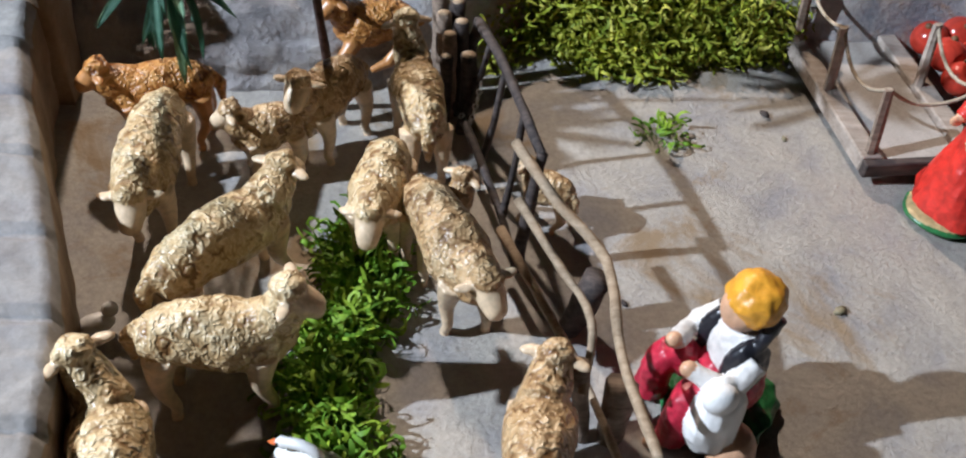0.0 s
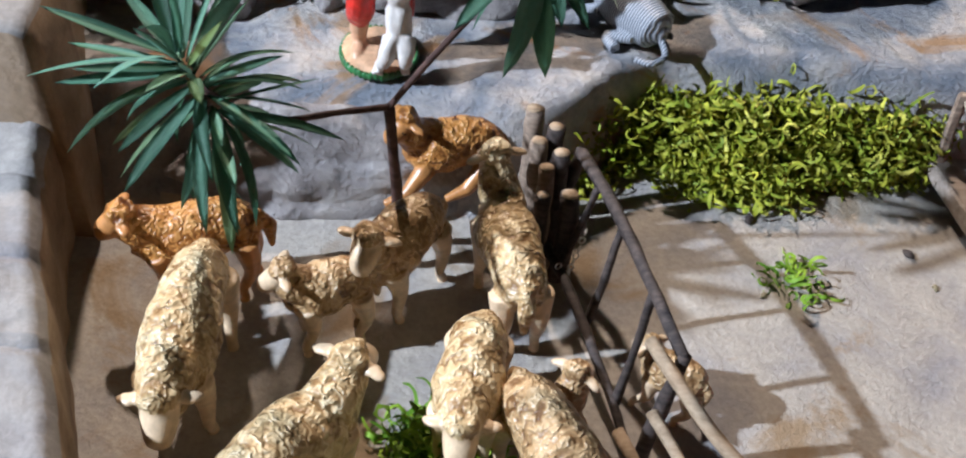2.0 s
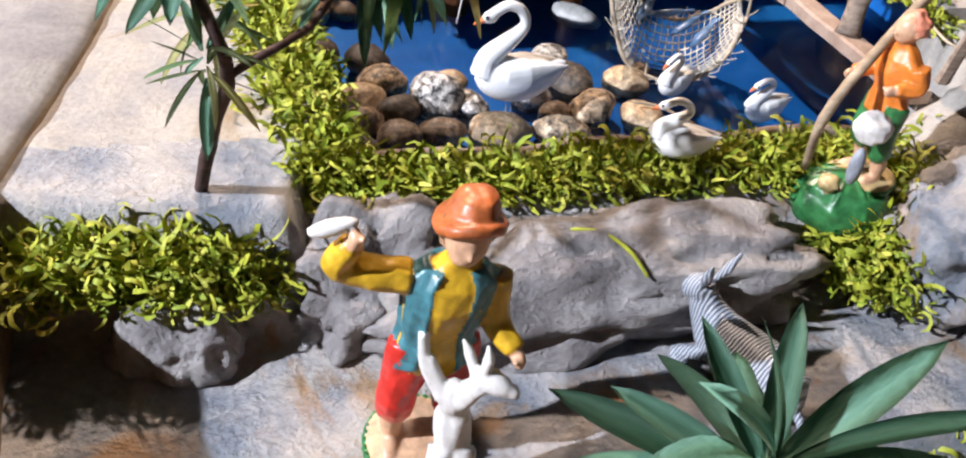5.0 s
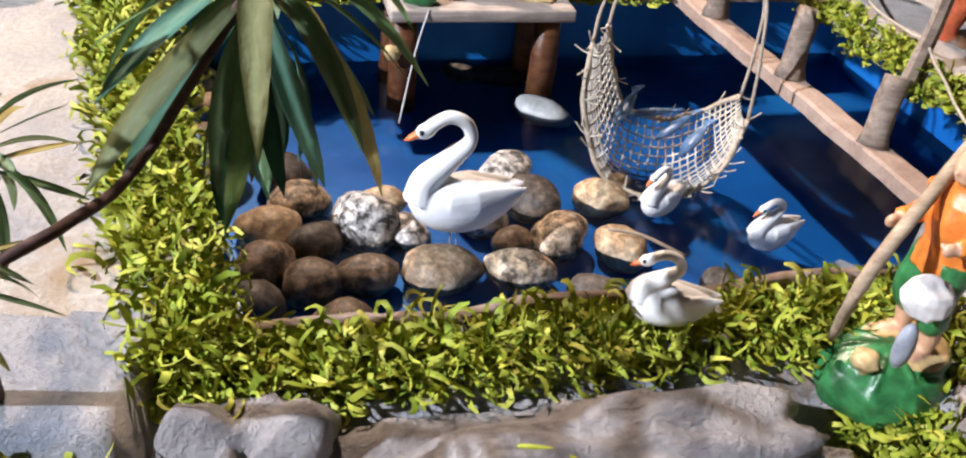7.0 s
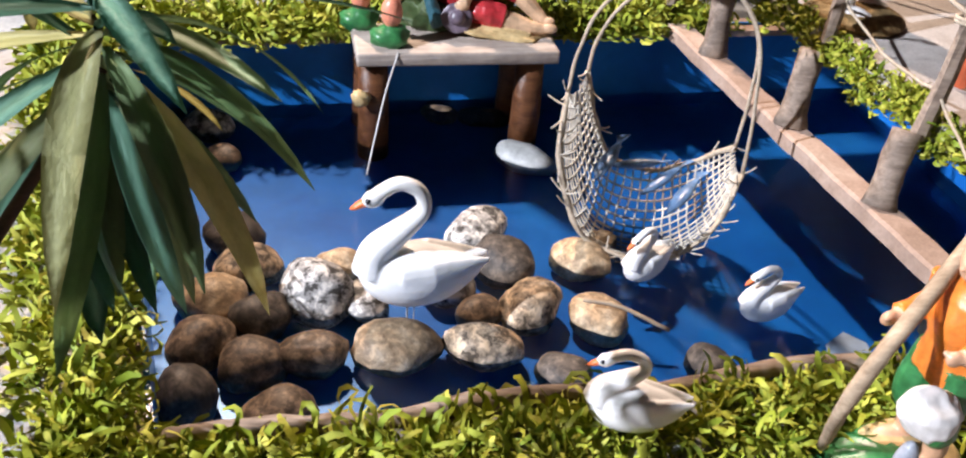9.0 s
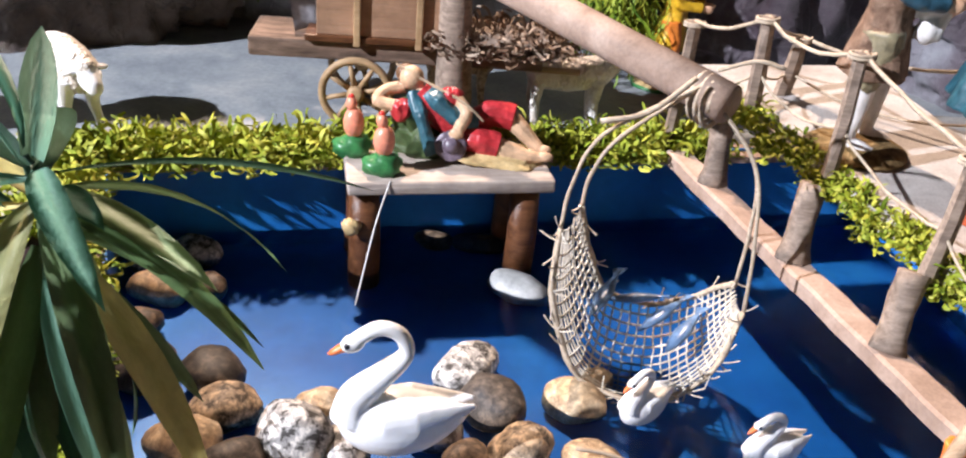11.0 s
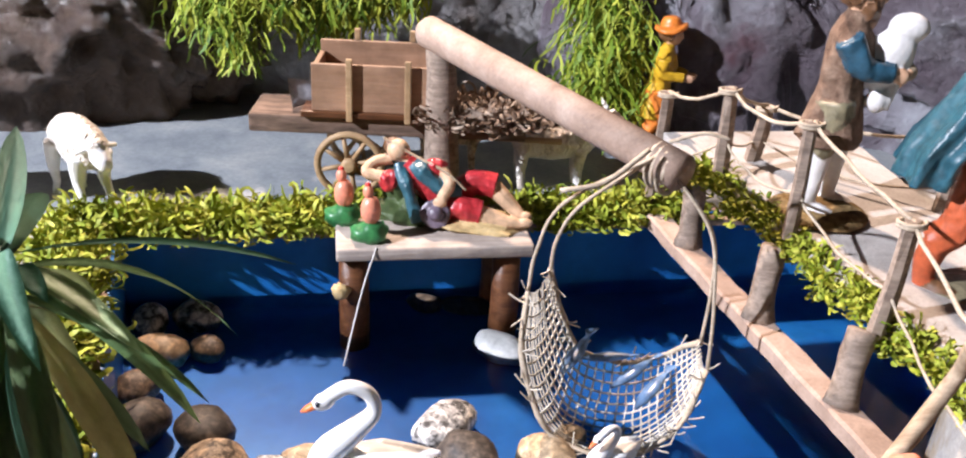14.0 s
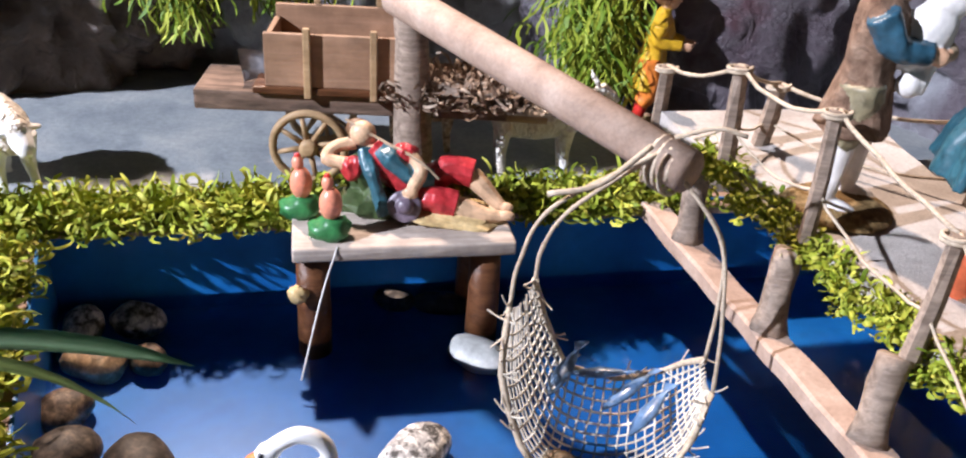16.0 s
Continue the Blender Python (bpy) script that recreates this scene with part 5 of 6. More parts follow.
hanging_moss("moss_cliff", [(-0.150, 0.818, 0.168, 0.020, 150), (-0.128, 0.822, 0.176, 0.020, 150), (-0.104, 0.834, 0.164, 0.018, 130), (-0.083, 0.842, 0.168, 0.016, 110), (-0.140, 0.812, 0.150, 0.012, 50), (-0.066, 0.846, 0.172, 0.013, 90),
                            (0.040, 0.850, 0.178, 0.014, 130), (0.050, 0.846, 0.160, 0.018, 150), (0.046, 0.842, 0.140, 0.020, 150), (0.052, 0.840, 0.122, 0.018, 120), (0.118, 0.850, 0.205, 0.010, 40)], "long green moss hanging on the rocks behind", 10, MOSS_HANG)


# ---- stick fence of the pen ----
def bar(name, pts, r, mat, parent=None, label="", seed=1.0, seg=10, rough=0.35):
    bm = bmesh.new()
    line = curve_through(pts, 5)
    m = len(line) - 1
    tube(bm, line, [r * (1.08 - 0.25 * i / m) for i in range(m + 1)], seg, 0, True, rough, seed)
    return part(name, bm, mat, parent, label)


fence = root("fence", "rough fence of dark twigs tied round the sheep pen", "fence")
lo = [Vector((0.003, 0.340, 0.010)), Vector((0.0095, 0.307, 0.020)), Vector((0.022, 0.268, 0.014)), Vector((0.029, 0.246, 0.004))]
hi = [Vector((0.012, 0.348, 0.049)), Vector((0.022, 0.305, 0.056)), Vector((0.034, 0.250, 0.058))]
bar("rail", lo, 0.0018, BARK_DARK, fence)
bar("rail", hi, 0.0021, BARK_DARK, fence)
for k, (a, b) in enumerate(((0.16, 0.2), (0.46, 0.44), (0.78, 0.74))):
    pa = lo[0].lerp(lo[3], a) + Vector((0, 0, 0.006))
    pb = hi[0].lerp(hi[2], b)
    bar("slat", [pa, pa.lerp(pb, 0.5) + Vector((0.001, 0.001, 0)), pb], 0.0015, BARK_DARK, fence, "", k)
bar("post", [(0.004, 0.344, -0.001), (0.007, 0.346, 0.026), (0.012, 0.348, 0.050)], 0.0028, BARK_DARK, fence)
bar("post", [(0.029, 0.246, -0.001), (0.031, 0.248, 0.03), (0.034, 0.250, 0.059)], 0.0024, BARK_DARK, fence)

fence = root("fence", "loose fence of pale peeled sticks beside the court", "fence")
bar("rail", [(0.0246, 0.2543, 0.0600), (0.0383, 0.2283, 0.0560), (0.0541, 0.2078, 0.0500), (0.0560, 0.1720, 0.0460), (0.0643, 0.1368, 0.0420)], 0.0019, STICK, fence, "", 3)
bar("rail", [(0.0265, 0.2407, 0.0450), (0.0380, 0.2148, 0.0430), (0.0491, 0.1910, 0.0400), (0.0454, 0.1678, 0.0320)], 0.0016, STICK, fence, "", 5)
bar("rail", [(0.0219, 0.2509, 0.0200), (0.0363, 0.2152, 0.0200), (0.0478, 0.1877, 0.0180), (0.0589, 0.1520, 0.0160)], 0.0018, STICK, fence, "", 7)
bar("post", [(0.0570, 0.2227, 0.0260), (0.0466, 0.2163, 0.0000)], 0.0052, BARK_DARK, fence, "short dark post")
bar("post", [(0.0598, 0.1762, 0.0260), (0.0584, 0.1707, 0.0000)], 0.0052, BARK, fence, "short bark post")
bar("post", [(0.0438, 0.1736, 0.0400), (0.0500, 0.1704, 0.0000)], 0.003, BARK, fence)

# upright logs with a chain
rng = random.Random(5)
for k, (x, y, h, r) in enumerate(((0.0075, 0.330, 0.042, 0.0046), (-0.001, 0.339, 0.046, 0.004), (0.004, 0.343, 0.050, 0.0042), (-0.004, 0.349, 0.050, 0.0042), (0.002, 0.354, 0.053, 0.004), (-0.006, 0.360, 0.056, 0.0045), (-0.002, 0.331, 0.040, 0.0032))):
    lg = root("log", "short upright split log standing at the pen fence", "log", pose(x, y, 0), "logs at the pen fence")
    bm = bmesh.new()
    r *= 0.8
    tube(bm, curve_through([(0, 0, 0), (0.001, 0.001, h * 0.5), (0.0005, 0.003, h)], 5), r, 12, 0, True, 0.3, k * 2.0)
    part("bark", bm, BARK_DARK if k % 2 == 0 else BARK, lg)
    bm = bmesh.new()
    tube(bm, [(0.0005, 0.003, h - 0.0004), (0.0005, 0.0031, h + 0.0006)], [r * 0.86, r * 0.8], 12)
    part("cut_end", bm, STICK, lg, "pale sawn end")
METAL, tm, bmat = material("chain_metal", 0.3, 1.0)
bmat.inputs["Base Color"].default_value = (0.6, 0.58, 0.55, 1)
bm = bmesh.new()
for k in range(14):
    t = k / 13
    c = Vector((0.0135, 0.324, 0.036)).lerp(Vector((0.006, 0.322, 0.020)), t) + Vector((0, -0.003, -0.012 * math.sin(math.pi * t)))
    ring = [c + Vector((0.0011 * math.cos(a) * (1 if k % 2 else 0.4), 0.0008 * math.cos(a) * (0.3 if k % 2 else 1), 0.0015 * math.sin(a))) for a in [j * math.pi / 4 for j in range(9)]]
    tube(bm, ring, 0.0003, 5, 0, False)
thing("chain", bm, METAL, "fine silver chain hanging from a log", "chain")


# ---- plants ----
def leaf_mesh(name, droop, mat, wide=0.098):
    bm = bmesh.new()
    rows = []
    for i in range(9):
        t = i / 8
        w = wide * math.sin(math.pi * min(1, t * 0.93 + 0.05)) ** 0.75 * (1 if t < 0.98 else 0.15)
        z = -droop * t * t
        rows.append([bm.verts.new((t * (1 - 0.25 * droop * t), s * w, z + abs(s) * w * 0.12)) for s in (-1, 0, 1)])
    for a, b in zip(rows, rows[1:]):
        for k in range(2):
            bm.faces.new((a[k], b[k], b[k + 1], a[k + 1]))
    bmesh.ops.solidify(bm, geom=bm.faces[:], thickness=0.012)
    return mesh_of(name, bm, mat)


LEAVES = [leaf_mesh("leaf", d, LEAF) for d in (0.05, 0.22, 0.45)]
LEAVES_NARROW = [leaf_mesh("narrow_leaf", d, LEAF, 0.062) for d in (0.03, 0.2, 0.45)]
LEAVES_PALE = [leaf_mesh("pale_leaf", d, LEAF_PALE, 0.06) for d in (0.05, 0.25, 0.5)]


def tuft(parent, centre, axis, count, length, seed, kinds, low=-0.4, high=1.1, spread=0.012):
    """Leaves set round a shoot: the lower ones hang, the upper ones stand."""
    rng = random.Random(seed)
    base = Vector(axis).normalized().to_track_quat("Z", "Y").to_matrix()
    for k in range(count):
        t = k / (count - 1)
        az = k * 2.399963 + rng.uniform(-0.25, 0.25)
        el = low + (high - low) * t ** 1.2 + rng.uniform(-0.12, 0.12)
        d = base @ Vector((math.cos(az) * math.cos(el), math.sin(az) * math.cos(el), math.sin(el)))
        at = Vector(centre) + (base @ Vector((0, 0, 1))) * spread * (t - 0.5) + d * 0.0015
        ob = new("leaf", kinds[rng.randrange(len(kinds))])
        ob.parent = parent
        x = d
        up = Vector((0, 0, 1)) if abs(d.z) < 0.95 else Vector((1, 0, 0))
        y = up.cross(x).normalized()
        z = x.cross(y)
        s = length * rng.uniform(0.75, 1.12)
        m = Matrix((x, y, z)).transposed().to_4x4()
        ob.matrix_local = Matrix.Translation(at) @ m @ pose(0, 0, 0, rng.uniform(-25, 25), 0, 0) @ Matrix.Diagonal((s, s, s, 1))


def stem(parent, pts, r0, r1, seed=1.0, name="stem"):
    bm = bmesh.new()
    line = curve_through(pts, 6)
    m = len(line) - 1
    tube(bm, line, [r0 + (r1 - r0) * i / m for i in range(m + 1)], 10, 0, True, 0.25, seed)
    part(name, bm, STEM, parent)


A, CC, D = (-0.104, 0.297, 0.104), (-0.013, 0.323, 0.144), (-0.0815, 0.487, 0.180)
p = root("plant", "artificial plant with blue-green lance leaves on a dark forked stem", "plant")
J = (-0.055, 0.326, 0.080)
stem(p, [(-0.053, 0.343, -0.001), (-0.0535, 0.335, 0.04), J], 0.0021, 0.0018, 1, "trunk")
stem(p, [J, (-0.068, 0.314, 0.086), (-0.088, 0.300, 0.092), A], 0.0011, 0.0009, 2)
stem(p, [J, (-0.045, 0.326, 0.095), (-0.028, 0.325, 0.120), CC], 0.0012, 0.0009, 3)
tuft(p, A, (-0.55, 0.1, 1.0), 60, 0.035, 3, LEAVES_NARROW, -0.8, 1.0, 0.022)
tuft(p, CC, (0.1, -0.35, 1.0), 36, 0.035, 4, LEAVES, -0.7, 1.15)
p = root("plant", "artificial plant with long drooping grey-green leaves on a thin trunk", "plant")
stem(p, [(-0.139, 0.467, 0.086), (-0.1279, 0.4498, 0.1220), (-0.1195, 0.4365, 0.1450), (-0.1218, 0.4340, 0.1600), (-0.1331, 0.4457, 0.1760)], 0.0022, 0.0014, 1, "trunk")
stem(p, [(-0.1195, 0.4365, 0.1450), (-0.1127, 0.4351, 0.1510), (-0.1046, 0.4442, 0.1530), (-0.0989, 0.4630, 0.1530), D], 0.0011, 0.0010, 2)
tuft(p, D, (0.1, 0.1, 1.0), 44, 0.044, 5, LEAVES[1:] + LEAVES_NARROW[1:] + LEAVES_PALE[1:] + LEAVES_PALE[1:], -1.3, 0.45, 0.022)
tuft(p, (D[0], D[1], D[2] + 0.008), (0, 0, 1), 5, 0.034, 9, LEAVES, 0.6, 1.4, 0.01)
tuft(p, (-0.1240, 0.4339, 0.1500), (0, -0.3, 1), 20, 0.019, 6, LEAVES_PALE + LEAVES[:1], -0.6, 1.0, 0.008)
tuft(p, (-0.1326, 0.4751, 0.1450), (0, 0, 1), 24, 0.024, 7, LEAVES_PALE, -0.5, 1.1, 0.01)
tuft(p, (-0.1290, 0.4381, 0.1820), (-0.2, 0.2, 1), 14, 0.026, 8, LEAVES, -0.8, 1.1, 0.012)

# ---- crane with the net ----
crane = root("crane", "wooden hoist of a bark post and a long sloping pole", "crane")
bar("post", [(-0.031, 0.756, 0.088), (-0.0315, 0.756, 0.13), (-0.033, 0.755, 0.166)], 0.0078, BARK, crane, "", 2, 16, 0.12)
bm = bmesh.new()
tube(bm, [(-0.0405, 0.7585, 0.1685), (-0.0385, 0.756, 0.168), (0.01, 0.701, 0.160), (0.058, 0.645, 0.1525)], [0.0048, 0.0070, 0.0068, 0.0066], 20)
part("pole", bm, POLE, crane, "smooth pinkish-brown pole")

NET_STRING = streaked("net_string", (0.52, 0.45, 0.35), (0.80, 0.74, 0.64), 700, 0.9, 3)
net = root("fishing_net", "cream string fishing net hanging on twine from the hoist", "fishing net")
F = [Vector(q) for q in ((0.010, 0.634, 0.110), (0.010, 0.628, 0.085), (0.022, 0.622, 0.060), (0.047, 0.618, 0.0555), (0.066, 0.624, 0.066), (0.075, 0.634, 0.084))]
B = [Vector(q) for q in ((0.018, 0.650, 0.111), (0.024, 0.655, 0.090), (0.034, 0.660, 0.071), (0.052, 0.660, 0.068), (0.066, 0.655, 0.077), (0.074, 0.646, 0.088))]
FL, BL = curve_through(F, 6), curve_through(B, 6)


def net_point(s, t):
    i = s * (len(FL) - 1)
    k = min(int(i), len(FL) - 2)
    a, b = FL[k].lerp(FL[k + 1], i - k), BL[k].lerp(BL[k + 1], i - k)
    p = a.lerp(b, t)
    sag = math.sin(math.pi * t) * (0.004 + 0.006 * math.sin(math.pi * s))
    return p + Vector((0, 0, -sag)) + Vector((1, 0, 0)) * 0.0006 * noise.noise(Vector((s * 9, t * 9, 0)))


bm = bmesh.new()
for k in range(1, 14):
    tube(bm, [net_point(j / 40, k / 14) for j in range(41)], 0.00042, 4, 0, False)
for k in range(1, 30):
    tube(bm, [net_point(k / 30, j / 16) for j in range(17)], 0.00042, 4, 0, False)
tagged(part("netting", bm, NET_STRING, net, "cream knotted string netting"), kind="stuff")
for line, seed in ((FL, 1), (BL, 4)):
    bm = bmesh.new()
    tube(bm, [p + Vector((0, 0, 0.0004 * math.sin(i))) for i, p in enumerate(line)], 0.0010, 8, 0, True, 0.8, seed)
    part("border", bm, TWINE, net, "frayed cloth border")
bm = bmesh.new()
rng = random.Random(2)
for k in range(90):
    line = FL if k % 3 else BL
    i = rng.randrange(len(line))
    d = Vector((rng.uniform(-1, 1), rng.uniform(-1, 0.2), rng.uniform(-0.5, 0.8))).normalized()
    tube(bm, curve_through([line[i], line[i] + d * 0.003, line[i] + d * rng.uniform(0.004, 0.0075) + Vector((0, 0, 0.001))], 2), 0.0003, 4, 0, False)
tagged(part("fringe", bm, NET_STRING, net), kind="stuff")
KNOT = Vector((0.050, 0.648, 0.157))
for k, (a, mid, b) in enumerate(((KNOT, Vector((0.020, 0.636, 0.143)), F[0]), (KNOT, Vector((0.026, 0.642, 0.140)), B[0]), (KNOT, Vector((0.069, 0.640, 0.135)), F[5]), (KNOT, Vector((0.071, 0.646, 0.132)), B[5]))):
    bm = bmesh.new()
    tube(bm, curve_through([a, mid, mid.lerp(b, 0.5) + Vector((-0.003 if k < 2 else 0.002, 0, -0.001)), b], 8), 0.00068, 7, 0, True, 0.3, k)
    part("cord", bm, TWINE, net)
bm = bmesh.new()
coil = []
for k in range(57):
    a = k * math.pi / 8
    f = k / 56
    coil.append(Vector((0.0505 + 0.006 * f + 0.0050 * math.cos(a), 0.6550 - 0.0066 * f + 0.0056 * math.cos(a + 0.3), 0.1515 - 0.0012 * f + 0.0082 * math.sin(a))))
tube(bm, coil, 0.0008, 6, 0, True)
tube(bm, curve_through([KNOT + Vector((-0.004, -0.006, 0.004)), KNOT + Vector((-0.018, -0.012, -0.006)), KNOT + Vector((-0.032, -0.012, -0.010))], 5), 0.0009, 6)
tube(bm, curve_through([KNOT + Vector((0.002, -0.006, 0.007)), KNOT + Vector((0.012, -0.010, 0.012)), KNOT + Vector((0.020, -0.012, 0.011))], 5), 0.0007, 6)
part("knot", bm, TWINE, net)
FISH = paint("blue_fish_paint", (0.10, 0.17, 0.28), 0.3, 0.5)
for x, y, z, turn in ((0.030, 0.648, 0.078, 60), (0.052, 0.650, 0.070, 35), (0.058, 0.640, 0.070, 50), (0.043, 0.655, 0.073, -20)):
    bm = bmesh.new()
    sweep(bm, [((-0.011, 0, 0), 0.0004, 0.0005), ((-0.006, 0, 0), 0.0015, 0.003), ((0.0, 0, 0), 0.0020, 0.0038), ((0.006, 0, 0), 0.0012, 0.002), ((0.009, 0, 0), 0.0005, 0.001), ((0.013, 0, 0), 0.0004, 0.0036)], 0, 12)
    thing("fish_figurine", bm, FISH, "little blue-grey fish figurine lying in the net", "fish figurine", "fish in the net", "", pose(x, y, z, 60, -20, turn))


# ---- bridge ----
def bridge():
    r = root("bridge", "low sand-coated bridge on bark posts beside the pond", "bridge")
    bm = bmesh.new()
    rows = []
    for i in range(31):
        v = 0.03 + i * 0.006
        z = 0.1165 + 0.078 * (v - 0.05) + 0.0006 * noise.noise(Vector((v * 90, 0, 0)))
        a = pond(0.2165 + 0.175 * (0.164 - v) + 0.002 * noise.noise(Vector((v * 60, 2, 0))), v, z)
        b = pond(0.296, v, z)
        rows.append([bm.verts.new(q) for q in (a, a.lerp(b, 0.5), b, b - Vector((0, 0, 0.007)), a - Vector((0, 0, 0.007)))])
    for p0, p1 in zip(rows, rows[1:]):
        for k in range(5):
            bm.faces.new((p0[k], p0[(k + 1) % 5], p1[(k + 1) % 5], p1[k]))
    bm.faces.new(rows[0][::-1])
    bm.faces.new(rows[-1])
    part("deck", bm, SAND, r, "sand-coated deck board", False)
    bm = bmesh.new()
    edge = []
    for i in range(41):
        v = 0.004 + i * 0.005
        mid, half, z = 0.2215 - 0.060 * v + 0.0006 * noise.noise(Vector((v * 55, 7, 0))), 0.0055 + 0.0007 * noise.noise(Vector((v * 80, 1, 0))), 0.0915 + 0.0005 * noise.noise(Vector((v * 60, 4, 0)))
        edge.append([bm.verts.new(pond(mid + du, v, z + dz)) for du, dz in ((-half, -0.001), (-half + 0.001, 0), (half - 0.001, 0), (half, -0.001), (half, -0.006), (-half, -0.006))])
    for p0, p1 in zip(edge, edge[1:]):
        for k in range(6):
            bm.faces.new((p0[k], p1[k], p1[(k + 1) % 6], p0[(k + 1) % 6]))
    bm.faces.new(edge[0])
    bm.faces.new(edge[-1][::-1])
    bmesh.ops.recalc_face_normals(bm, faces=bm.faces[:])
    part("beam", bm, POLE, r, "pinkish-brown wooden beam", False)
    for k, v in enumerate((0.056, 0.110, 0.172)):
        bm = bmesh.new()
        foot, head = pond(0.2220 - 0.060 * v, v, 0.0905), pond(0.2220 - 0.060 * v + 0.006 - 0.03 * (v - 0.05), v + 0.006, 0.1140 + 0.07 * (v - 0.05))
        tube(bm, [foot.lerp(head, q / 6) for q in range(7)], [0.0064, 0.0050, 0.0046, 0.0045, 0.0045, 0.0046, 0.0047], 14, 0, True, 0.22, k * 3.0)
        part("post", bm, BARK, r)
    posts = (((0.067, 0.760, 0.092), (0.069, 0.760, 0.147)), ((0.0870, 0.715, 0.127), (0.0855, 0.715, 0.163)), ((0.1040, 0.667, 0.122), (0.1045, 0.668, 0.166)), ((0.1215, 0.617, 0.112), (0.1235, 0.617, 0.153)), ((0.1290, 0.552, 0.100), (0.1330, 0.551, 0.135)),
             ((0.1040, 0.735, 0.126), (0.1065, 0.735, 0.151)), ((0.1700, 0.700, 0.118), (0.1720, 0.700, 0.155)))
    for k, (a, b) in enumerate(posts):
        bm = bmesh.new()
        tube(bm, [Vector(a), Vector(a).lerp(Vector(b), 0.5) + Vector((0.0004, 0, 0)), Vector(b)], [0.0042, 0.0040, 0.0036], 6, 0, True, 0.4, k * 2.3, 0.62)
        part("rail_post", bm, BARK, r, "split twig rail post", False)
    tops = [Vector(b) for a, b in posts]
    lines = [(tops[0], tops[1], 0.004), (tops[1], tops[2], 0.006), (tops[2], tops[3], 0.002), (tops[3], tops[4], 0.004), (tops[1], tops[5], 0.002), (tops[5], tops[6], 0.006), (Vector((0.172, 0.70, 0.155)), Vector((0.23, 0.66, 0.15)), 0.004)]
    mids = [Vector(a).lerp(Vector(b), 0.4) for a, b in posts]
    lines += [(mids[0], mids[1], 0.003), (mids[1], mids[2], 0.006), (mids[2], mids[3], 0.005), (mids[3], mids[4], 0.006), (mids[1], mids[5], 0.003), (mids[5], mids[6], 0.007)]
    for k, (a, b, sag) in enumerate(lines):
        bm = bmesh.new()
        pts = [a.lerp(b, t / 8) - Vector((0, 0, sag * 4 * (t / 8) * (1 - t / 8))) + Vector((0.0006 * math.sin(t * 2.0 + k), 0, 0)) for t in range(9)]
        tube(bm, pts, 0.00075 if k < 7 else 0.00055, 7, 0, True, 0.25, k)
        part("rope", bm, TWINE, r)
    for k, t in enumerate(tops):
        bm = bmesh.new()
        tube(bm, [t + Vector((0.0042 * math.cos(a), 0.0036 * math.sin(a), -0.0025 + 0.0005 * a / 3)) for a in [j * math.pi / 5 for j in range(21)]], 0.0007, 6, 0, False)
        part("binding", bm, TWINE, r)


bridge()


# ---- cart and the animals behind ----
def wheel(parent, place):
    w = new("wheel")
    w.parent = parent
    w.matrix_local = place
    bm = bmesh.new()
    ring = [Vector((0.0145 * math.cos(a), 0, 0.0145 * math.sin(a))) for a in [j * math.pi / 16 for j in range(33)]]
    tube(bm, ring, 0.0017, 8, 0, False)
    part("rim", bm, CART_TRIM, w)
    bm = bmesh.new()
    tube(bm, [(0, -0.0035, 0), (0, -0.003, 0), (0, 0.003, 0)], [0.0018, 0.0038, 0.0038], 14)
    part("hub", bm, CART_TRIM, w)
    for k in range(8):
        a = k * math.pi / 4 + 0.2
        bm = bmesh.new()
        tube(bm, [(0.003 * math.cos(a), 0, 0.003 * math.sin(a)), (0.0135 * math.cos(a), 0, 0.0135 * math.sin(a))], [0.0013, 0.0010], 8)
        part("spoke", bm, CART_TRIM, w)


def cart():
    r = root("cart", "brown wooden toy cart with spoked wheels and a plank box", "cart", pose(-0.062, 0.770, 0, 0, 0, 4))
    bm = bmesh.new()
    box(bm, (-0.058, -0.016, 0.1190), (0.068, 0.016, 0.1275), 0, 0.0012)
    part("bed", bm, CART_BARK, r, "rough bark-brown bed board", False)
    bm = bmesh.new()
    box(bm, (-0.034, -0.0185, 0.1275), (0.030, 0.0185, 0.1305), 0, 0.0008)
    part("sill", bm, BROWN_WOOD, r, "", False)
    for y in (-0.016, 0.016):
        bm = bmesh.new()
        box(bm, (-0.029, y - 0.0012, 0.1305), (0.026, y + 0.0012, 0.1520 if y < 0 else 0.1550), 0, 0.0005)
        part("side_board", bm, CART_WOOD, r, "", False)
    for x in (-0.028, 0.025):
        bm = bmesh.new()
        box(bm, (x - 0.0012, -0.0146, 0.1305), (x + 0.0012, 0.0146, 0.1500), 0, 0.0005)
        part("end_board", bm, CART_WOOD, r, "", False)
    for y in (-0.0186, 0.0186):
        for x in (-0.012, 0.014):
            bm = bmesh.new()
            box(bm, (x - 0.0014, y - 0.0013, 0.1265), (x + 0.0014, y + 0.0013, 0.1550 if y < 0 else 0.160), 0, 0.0005)
            part("batten", bm, CART_TRIM, r, "", False)
    for y in (-0.021, 0.021):
        wheel(r, Matrix.Translation((-0.012, y, 0.1065)))
    bm = bmesh.new()
    for y in (-0.012, 0.012):
        tube(bm, [(0.03, y, 0.120), (0.085, y * 1.1, 0.119)], 0.0015, 8)
    part("shaft", bm, CART_TRIM, r)


